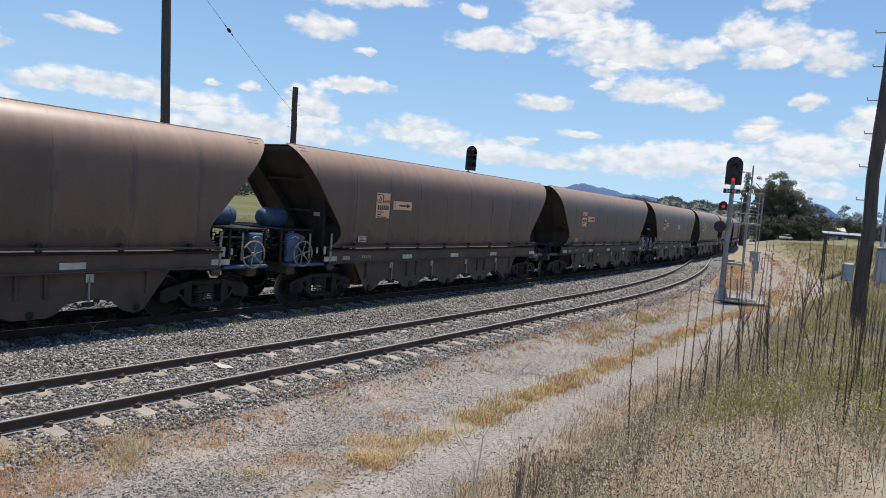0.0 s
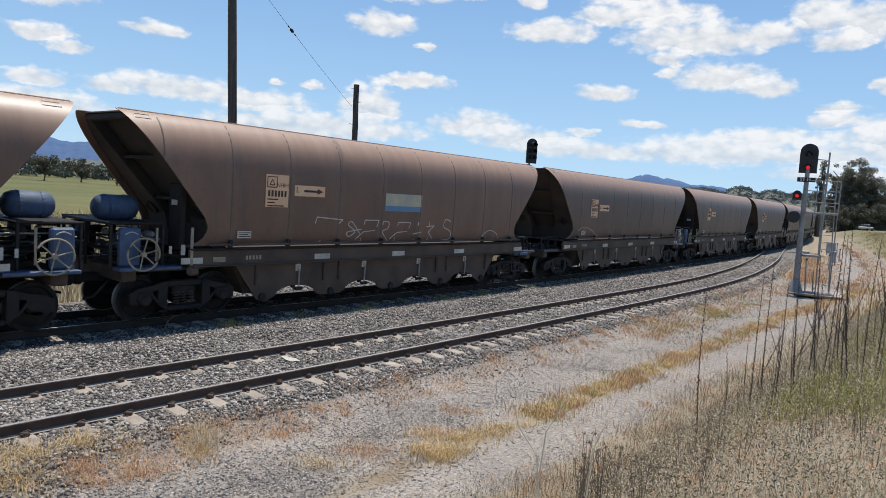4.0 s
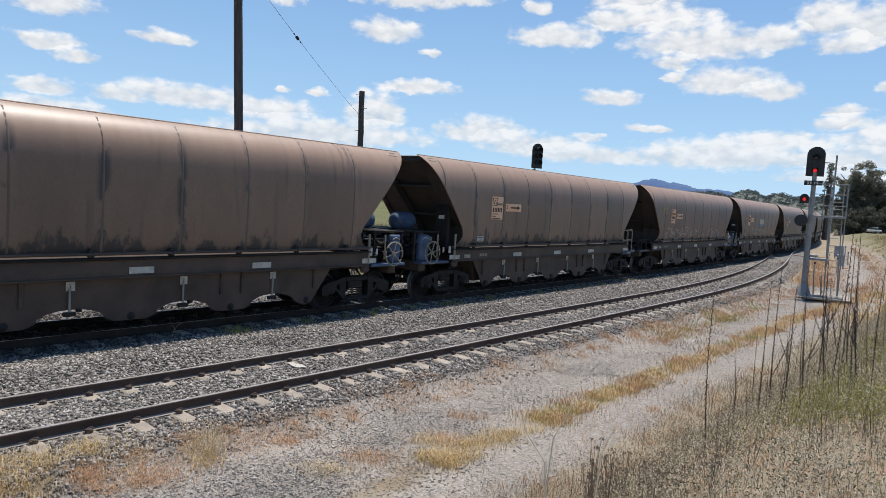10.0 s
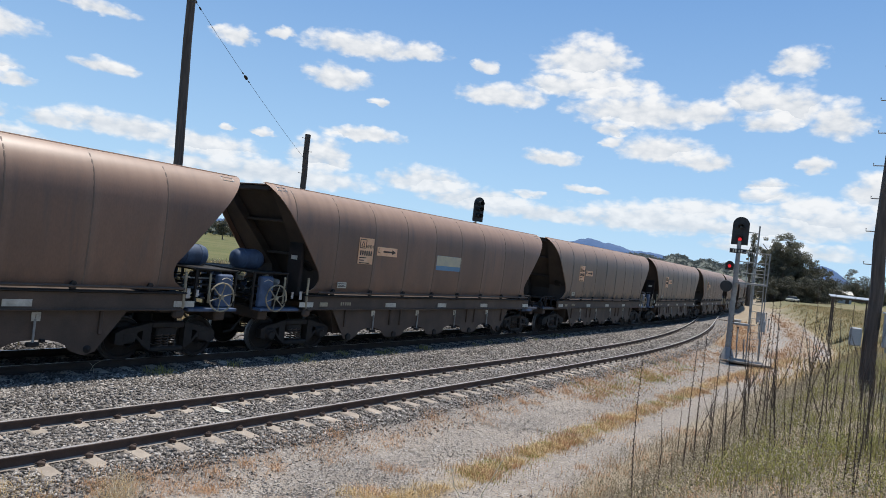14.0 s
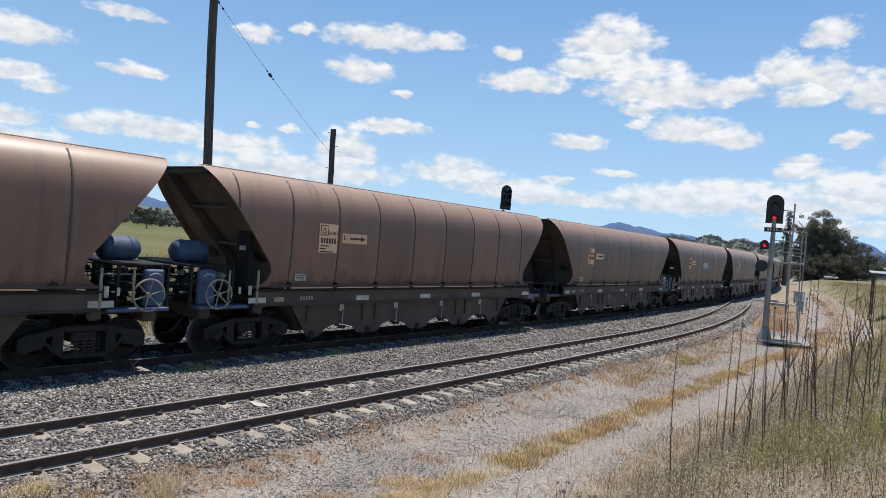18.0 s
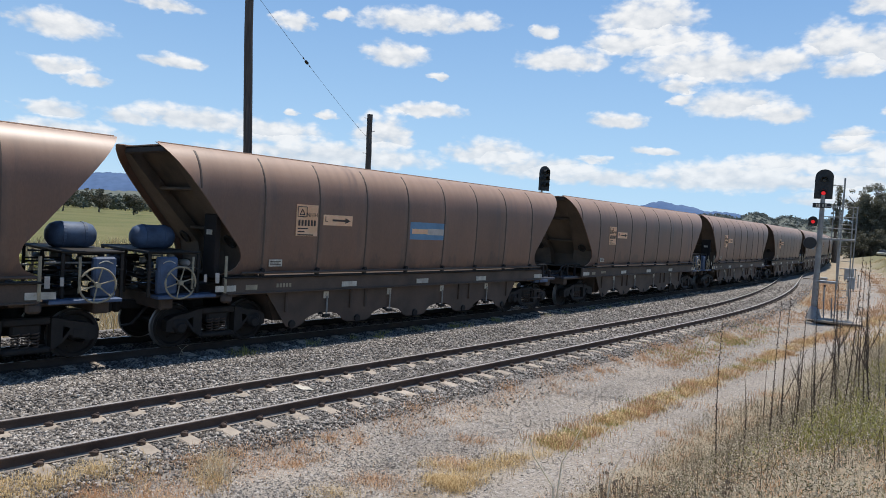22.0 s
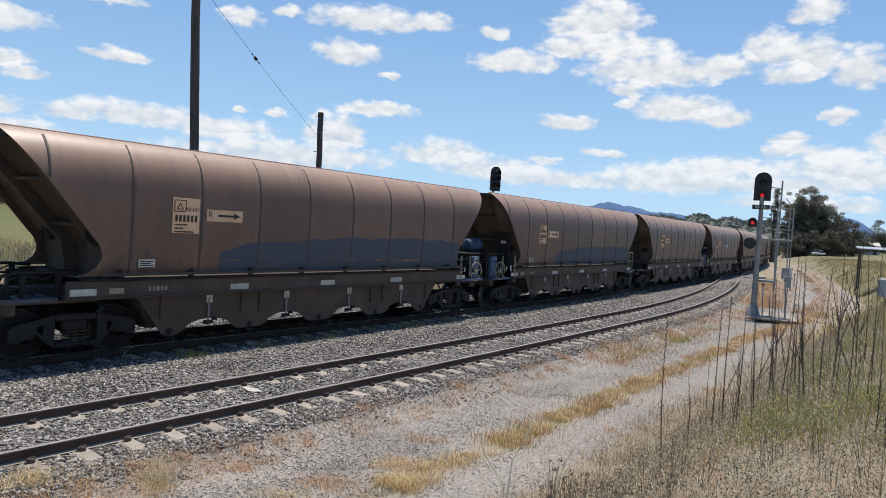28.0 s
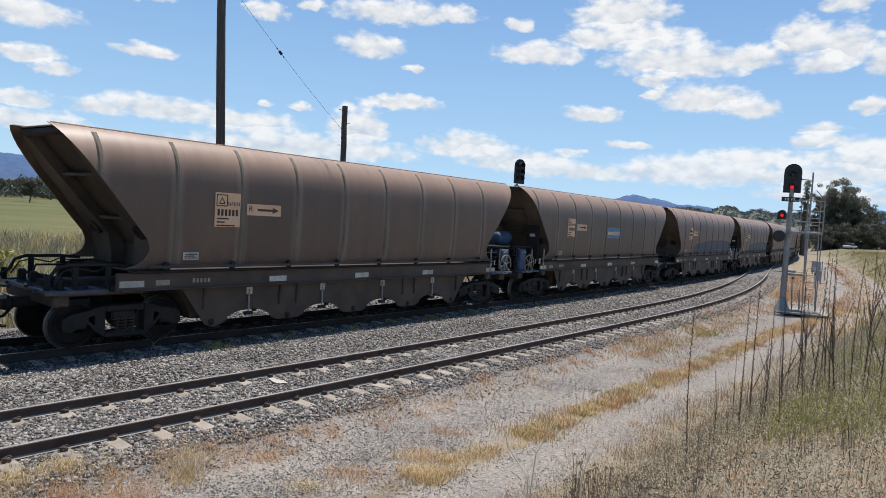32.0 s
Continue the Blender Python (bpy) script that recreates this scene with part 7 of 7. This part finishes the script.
def build_spikes():
    kinds = []
    for k in range(10):
        w = thing("dead_weed_stalk", "tall dead brown weed stalk with dark seed capsules", "weed", group="dead weed stalks on the bank")
        stem, pods = spike_parts(60 + k, (1.5, 1.25, 1.7, 1.0, 1.4, 1.85, 1.15, 1.6, 1.75, 1.9)[k], (0, 1, 0, 0, 2, 1, 0, 0, 6, 7)[k])
        part("stem", stem, L_SPIKE, w)
        tagged(part("seed_spike", pods, L_SPIKE, w), kind="stuff")
        kinds.append(w)
    rng = random.Random(77)
    spots = [(21.2, 7.4, 2, 1.0), (22.9, 8.3, 3, 0.9), (21.9, 7.5, 3, 0.45), (24.7, 8.6, 2, 0.98), (25.4, 8.8, 5, 0.98), (26.4, 8.6, 0, 0.95), (27.6, 8.2, 5, 0.9), (29.3, 8.6, 5, 1.0), (31.0, 8.0, 2, 1.0), (31.8, 8.4, 7, 0.95), (28.4, 9.6, 2, 0.95), (33.6, 8.0, 5, 0.9), (35.0, 9.5, 2, 1.0), (30.2, 10.4, 5, 0.95), (34.4, 11.0, 7, 1.0), (36.6, 8.4, 5, 0.95), (38.0, 9.0, 2, 1.0), (28.9, 9.0, 8, 0.9), (32.6, 9.2, 9, 0.95), (30.6, 8.3, 8, 0.8), (36.2, 9.6, 9, 0.9), (34.0, 10.2, 8, 1.0)]
    for _ in range(60):
        az = rng.uniform(22.5, 41)
        spots.append((az, rng.uniform(6.6, 12.5), rng.randrange(8), rng.uniform(0.45, 0.95) * (0.75 if az < 26 else 1.0)))
    used = set()
    for az, d, k, size in spots:
        a = radians(az)
        x, y = d * math.sin(a), d * math.cos(a)
        m = Matrix.Translation((x, y, ground_at(az, d))) @ pose(0, 0, 0, rng.uniform(-3, 3), rng.uniform(-3, 3), rng.uniform(0, 360)) @ Matrix.Scale(size, 4)
        if k not in used:
            kinds[k].matrix_basis = m
            used.add(k)
        else:
            c = copy_thing(kinds[k], Matrix.Identity(4))
            c.matrix_basis = m
    # thin bent dry stems that arch over the weeds
    for az, d, lean, h in ((-22.9, 15.2, 0.22, 0.5), (-22.6, 15.25, -0.1, 0.4), (34.0, 7.8, -0.35, 0.7), (36.5, 7.2, 0.4, 0.6), (27.0, 5.6, -0.2, 0.3), (22.0, 5.2, 0.16, 0.28)):
        st = thing("bent_straw", "long bent bleached grass stem", "grass stem", facing(az, d, ground_at(az, d) - 0.03), group="bent straws")
        part("stem", Geo().tube([(lean * t * t, 0, h * (t - 0.35 * t * t)) for t in np.linspace(0, 1, 9)], [0.0048 - 0.0003 * k for k in range(9)], 5), L_STRAW, st)
    # tall pale stalks close by, rising from the near edge of the bank
    for d, az0, stalk in ((3.3, 9.8, ((8.5, -20.8), (6.7, -18.6), (6.25, -17.0))), (3.5, 8.0, ((9.1, -18.9), (9.9, -17.4), (10.5, -16.1))), (3.2, 12.4, ((13.1, -19.8), (13.5, -18.8), (13.8, -17.9)))):
        z0 = ground_at(az0, d) - 0.03
        foot_at = Vector((d * math.sin(radians(az0)), d * math.cos(radians(az0)), z0))
        st = thing("bent_straw", "tall bent bleached weed stalk", "grass stem", Matrix.Translation(foot_at), group="bent straws")
        path = [Vector((0, 0, 0))] + [Vector((d * math.sin(radians(a)), d * math.cos(radians(a)), EYE[2] + d * math.tan(radians(e)))) - foot_at for a, e in stalk]
        part("stem", Geo().tube(path, [0.004, 0.0038, 0.0032, 0.002], 6), L_BLEACH, st)
    # small dry weeds with clustered brown heads, on the near edge of the bank
    for k in range(22):
        az, d = rng.uniform(9.5, 22), rng.uniform(4.2, 6.2)
        wd = thing("seed_head_weed", "small dry weed with clustered brown seed heads", "weed", facing(az, d, ground_at(az, d) - 0.02), group="seed head weeds")
        stem, heads = Geo(), Geo()
        h = min(0.9, max(0.2, EYE[2] - d * math.tan(radians(rng.uniform(17.5, 22.0))) - ground_at(az, d)))
        for q in range(rng.randint(3, 6)):
            a, out = rng.uniform(0, 6.28), rng.uniform(0.02, 0.10)
            tip = Vector((out * math.cos(a), out * math.sin(a), h * rng.uniform(0.65, 1.0)))
            stem.tube([Vector((0, 0, 0)), tip * 0.55 + Vector((0, 0, 0.02)), tip], [0.0022, 0.0018, 0.0012], 4)
            for _ in range(7):
                c = tip + Vector((rng.uniform(-1, 1), rng.uniform(-1, 1), rng.uniform(-0.4, 0.6))) * 0.014
                u = rng.uniform(0.005, 0.009)
                heads.add([c + Vector(v) * u for v in ((1, 0, 0), (-0.5, 0.87, 0), (-0.5, -0.87, 0), (0, 0, 1.2))], [(0, 1, 3), (1, 2, 3), (2, 0, 3), (0, 2, 1)])
        part("stem", stem, L_STEM, wd)
        tagged(part("seed_head_row", heads, L_STEM, wd), kind="stuff")


def leaf_cloud(rng, centres, radii, count, size):
    """Small leaf cards gathered in clumps: arrays of verts and faces."""
    k = rng.choice(len(centres), count, p=np.array(radii) ** 2 / np.sum(np.array(radii) ** 2))
    d = rng.normal(0, 1, (count, 3))
    d /= np.linalg.norm(d, axis=1)[:, None]
    p = np.array(centres)[k] + d * (np.array(radii)[k] * rng.random(count) ** 0.4)[:, None] * np.array((1, 1, 0.72))
    a = rng.normal(0, 1, (count, 3))
    a /= np.linalg.norm(a, axis=1)[:, None]
    b = np.cross(a, rng.normal(0, 1, (count, 3)))
    b /= np.linalg.norm(b, axis=1)[:, None]
    s = size * rng.uniform(0.6, 1.4, count)[:, None]
    v = np.stack([p - a * s, p + b * s * 0.5, p + a * s, p - b * s * 0.5], 1)
    return v.reshape(-1, 3), np.arange(4 * count).reshape(-1, 4)


def gum_tree(label, m, h, spread, seed, leaves=3500, size=0.28, material=None, low=0.35, narrow=False, skirt=0.6, dome=0):
    rng = np.random.default_rng(seed)
    tr = thing("gum_tree", label, "tree", m)
    wood = Geo()
    fork = Vector((rng.uniform(-0.3, 0.3), rng.uniform(-0.3, 0.3), h * low))
    r = 0.028 * h
    wood.tube([Vector((0, 0, -0.2)), fork * 0.5 + Vector((0.1, 0, 0)), fork], [r * 1.25, r, r * 0.8], 8)
    centres, radii = [], []
    limbs = 4 if narrow else 7 if skirt > 0.5 else 11
    for k in range(limbs):
        ang = 6.283 * k / limbs + rng.uniform(-0.4, 0.4)
        out = spread * (rng.uniform(0.12, 0.3) if narrow else rng.uniform(0.35, 0.95))
        tip = Vector((out * math.cos(ang), out * math.sin(ang), h * rng.uniform(skirt, 0.93)))
        mid = fork.lerp(tip, 0.5) + Vector((0, 0, h * 0.05))
        wood.tube([fork, mid, tip], [r * 0.6, r * 0.4, r * 0.15], 6)
        for q in range(9):
            t = rng.uniform(0.35, 1.1)
            c = fork.lerp(tip, t) + Vector(rng.normal(0, spread * 0.16, 3))
            centres.append(tuple(c))
            radii.append(spread * rng.uniform(0.10, 0.27))
    for _ in range(dome):
        q = rng.normal(0, 1, 3)
        q = q / np.linalg.norm(q) * rng.uniform(0.55, 1.0)
        centres.append((q[0] * spread * 0.78, q[1] * spread * 0.78, h * (0.64 + 0.30 * q[2])))
        radii.append(spread * rng.uniform(0.12, 0.22))
    centres.append((0, 0, h * 0.9))
    radii.append(spread * 0.28)
    part("trunk", wood, M_BARK, tr, "grey-brown trunk and limbs", smooth_faces=True)
    v, f = leaf_cloud(rng, centres, radii, leaves, size)
    part("crown", raw_mesh("crown", v, f, material or L_GUM), None, tr, "open dark olive crown")
    return tr


def build_trees():
    def at(az, d, turn=0):
        return facing(az, d, ground_at(az, d), turn)
    gum_tree("tall spreading gum tree with a rounded open crown", at(30.2, 202), 18.8, 6.2, 1, 30000, 0.17, L_GUM2, low=0.3, skirt=0.5, dome=60)
    gum_tree("tall dense gum tree in the roadside clump", at(29.3, 200), 15.5, 3.8, 3, 15000, 0.17, L_GUM2, low=0.2, skirt=0.35, dome=30)
    gum_tree("tall dense gum tree in the roadside clump", at(31.7, 205), 11.8, 4.4, 4, 15000, 0.17, L_GUM2, low=0.2, skirt=0.35, dome=30)
    gum_tree("thin upright gum tree behind the signal", at(27.95, 150), 15.2, 2.6, 2, 4000, 0.13, L_GUM2, 0.25, True)
    for k, (az, d, h, w) in enumerate(((29.1, 200, 11.0, 4.2), (30.0, 198, 11.4, 4.6), (31.0, 204, 11.4, 4.6), (31.9, 206, 11.4, 4.6), (32.7, 208, 9.8, 4.4), (29.5, 194, 7.0, 4.2), (30.6, 194, 6.4, 4.2), (31.6, 196, 6.6, 4.2), (32.6, 198, 6.6, 4.2), (33.4, 212, 6.6, 3.6), (34.3, 250, 8.8, 5.0), (35.4, 255, 9.2, 5.0), (36.6, 250, 9.4, 5.2), (38.0, 245, 9.6, 5.4), (39.6, 250, 10.0, 5.4), (28.0, 250, 6.0, 4.0), (27.2, 260, 6.4, 4.4), (26.2, 270, 6.2, 4.6))):
        gum_tree("dark bushy gum tree beside the road", at(az, d, 40 * k), h, w, 10 + k, 7500, 0.17, low=0.06, skirt=0.2)
    for k, (az, d, h, w) in enumerate(((-33.6, 260, 7.0, 4.6), (-31.4, 250, 7.5, 5.0), (-29.0, 260, 8.0, 5.0), (-26.6, 240, 6.5, 4.2), (-36.5, 240, 7.0, 4.8), (-22.5, 260, 7.0, 4.6), (-14.5, 260, 7.5, 4.6), (-39.0, 250, 7.0, 4.8))):
        gum_tree("round paddock gum tree beyond the railway", at(az, d, 60 * k), h, w, 30 + k, 2200, 0.36, low=0.22)
    for k, (az, d, h, w) in enumerate(((-33.6, 30, 1.7, 0.9), (-35.5, 34, 1.9, 1.0))):
        gum_tree("young green sapling in the field", at(az, d), h, w, 50 + k, 500, 0.1, L_GREEN, 0.2)


def build_distance():
    """Wooded belt and hills at the horizon."""
    rng = np.random.default_rng(91)
    n = 2100
    az = np.radians(np.concatenate([rng.uniform(-55, 55, 1500), rng.uniform(-50, -12, 600)]))
    d = np.concatenate([rng.uniform(420, 700, 1500), rng.uniform(340, 430, 600)])
    cs, rs = [], []
    for a, q in zip(az, d):
        h = rng.uniform(3, 8.5) * (q / 500)
        cs.append((q * math.sin(a), q * math.cos(a), h * 0.5))
        rs.append(h * 0.8)
    v, f = leaf_cloud(rng, cs, rs, 84000, 1.2)
    thing("woodland", "far belt of dark trees along the plain", "woodland", kind="stuff", data=raw_mesh("woodland", v, f, L_WOOD))

    def ridge(name, label, dist, bumps, floor_el, material, wood=None):
        az = np.linspace(-75, 75, 901)
        el = np.full_like(az, floor_el)
        for c, w, e in bumps:
            el = np.maximum(el, floor_el + (e - floor_el) * np.exp(-((az - c) / w) ** 2))
        el = el + 0.035 * np.sin(az * 2.1) + 0.02 * np.sin(az * 7.7 + 1) + rng.normal(0, 0.016, len(az))
        rows = []
        for k, (back, share) in enumerate(((0, 0.0), (120, 0.45), (320, 0.85), (520, 1.0), (900, 0.3))):
            q = dist + back
            top = EYE[2] + (dist + 520) * np.tan(np.radians(el))
            rows.append(np.stack([q * np.sin(np.radians(az)), q * np.cos(np.radians(az)), -20 + (top + 20) * share], 1))
        v = np.concatenate(rows)
        m = len(az)
        i = np.arange(m - 1)
        f = np.concatenate([np.stack([i + r * m, i + 1 + r * m, i + 1 + (r + 1) * m, i + (r + 1) * m], 1) for r in range(4)])
        me = raw_mesh(name, v, f, material)
        me.polygons.foreach_set("use_smooth", np.ones(len(me.polygons), bool))
        thing(name, label, "hill", kind="structure", data=me)
        if wood:
            cs = []
            for a in rng.uniform(14, 36, 900):
                share = rng.uniform(0.35, 1.0)
                q = dist + 520 * share
                top = EYE[2] + (dist + 520) * math.tan(math.radians(np.interp(a, az, el)))
                z = -20 + (top + 20) * np.interp(q, [dist, dist + 120, dist + 320, dist + 520], [0, 0.45, 0.85, 1.0])
                cs.append((q * math.sin(math.radians(a)), q * math.cos(math.radians(a)), z + 2.0))
            v, f = leaf_cloud(rng, cs, list(rng.uniform(4, 9, 900)), 26000, 2.2)
            thing("hill_trees", "scattered olive trees along the hill crest", "woodland", kind="stuff", data=raw_mesh("hill_trees", v, f, wood))
    # hill colours hold painted haze: blue for the far ridge, pale for the near
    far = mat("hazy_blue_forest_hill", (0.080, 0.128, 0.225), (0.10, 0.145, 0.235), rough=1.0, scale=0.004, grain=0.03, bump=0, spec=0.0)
    near = mat("hazy_olive_hill", (0.105, 0.118, 0.106), (0.165, 0.168, 0.138), rough=1.0, scale=0.02, grain=0.09, bump=0, spec=0.0)
    ridge("backdrop_hill_far", "haze-blue forested mountain on the horizon", 3000, ((15.5, 3.2, 2.62), (16.9, 3.3, 2.48), (19.9, 3.6, 2.08), (23.0, 3.0, 1.7), (-33.5, 6.5, 2.5), (-27.0, 6.0, 2.25), (32.6, 1.9, 2.3), (-52, 9, 2.4), (52, 9, 2.0)), 0.75, far)
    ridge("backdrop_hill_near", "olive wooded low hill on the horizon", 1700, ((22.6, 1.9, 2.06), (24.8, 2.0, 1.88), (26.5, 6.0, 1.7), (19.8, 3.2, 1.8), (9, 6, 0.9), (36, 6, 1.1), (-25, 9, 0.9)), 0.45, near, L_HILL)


build_grass()
build_spikes()
build_trees()
build_distance()


# ---- tracks and ballast pieces ----
build_tracks()
paint_splash()
stones("ballast_between_tracks", 105000, (1.5, 58), lambda s: (siding(s) - 1.75, np.full_like(s, -1.45)), (0.016, 0.038), 11, "grey crushed stone ballast between and beside the rails")
# reaches as far as the train's shadow, whose dark is in the stone colour
stones("ballast_under_train", 34000, (1.0, 60), lambda s: (np.full_like(s, -1.65), np.full_like(s, 2.4)), (0.018, 0.036), 12, "coal-dusted stone ballast under the train, its shade painted in", skip=False, material=M_COALSHADE)
stones("road_gravel", 60000, (1.5, 45), lambda s: (np.full_like(s, -10.5), siding(s) - 1.6), (0.005, 0.014), 13, "loose pale gravel on the wheel tracks", skip=False, material=M_GRAVEL, category="gravel", flat=0.4)
stones("road_chips", 16000, (1.8, 30), lambda s: (np.full_like(s, -9.6), siding(s) - 1.9), (0.008, 0.022), 15, "flat grey stone chips on the road", skip=False, material=M_GRAVEL, category="gravel", flat=0.35)
stones("ballast_behind", 24000, (-16, 1.5), lambda s: (siding(s) - 1.75, np.full_like(s, 2.9)), (0.018, 0.036), 16, "grey crushed stone ballast of the near tracks")
stones("track_side_gravel", 10000, (3, 42), lambda s: (ROAD_MID(s) - 0.1, siding(s) - 1.7), (0.008, 0.020), 17, "blue-grey crushed gravel between the road and the track", skip=False, material=M_SIDEGRAVEL, category="gravel", flat=0.3)
stones("spilled_ballast", 4200, (1.5, 40), lambda s: (siding(s) - 2.3, siding(s) - 1.5), (0.010, 0.026), 14, "scattered ballast stones beside the track", skip=False)


# ---- what moves ----
def motions():
    """The train rolls away along the arc; its wheels turn with it."""
    keyed = {}
    for j, w in WAGONS:
        half = 180 if j % 2 else 0
        walk(w, [(t / 2, place(lead(t / 2) + 7.6 - j * WAGON, 0, RAIL_TOP, half)) for t in range(65)])
        for o in w.children_recursive:
            if not o.name.startswith("wheelset"):
                continue
            where = o.matrix_basis.translation.copy()
            key = (half, round(where.x, 3))
            if key not in keyed:
                roll = -1 if half else 1
                rows = [(t / 15, Matrix.Translation(where) @ pose(0, 0, 0, 0, math.degrees(roll * (lead(t / 15) - lead(0)) / 0.46), 0)) for t in range(481)]
                walk(o, rows)
                keyed[key] = o
            else:
                o.rotation_mode = "QUATERNION"
                ad, src = o.animation_data_create(), keyed[key].animation_data
                ad.action = src.action
                ad.action_slot = src.action_slot


motions()
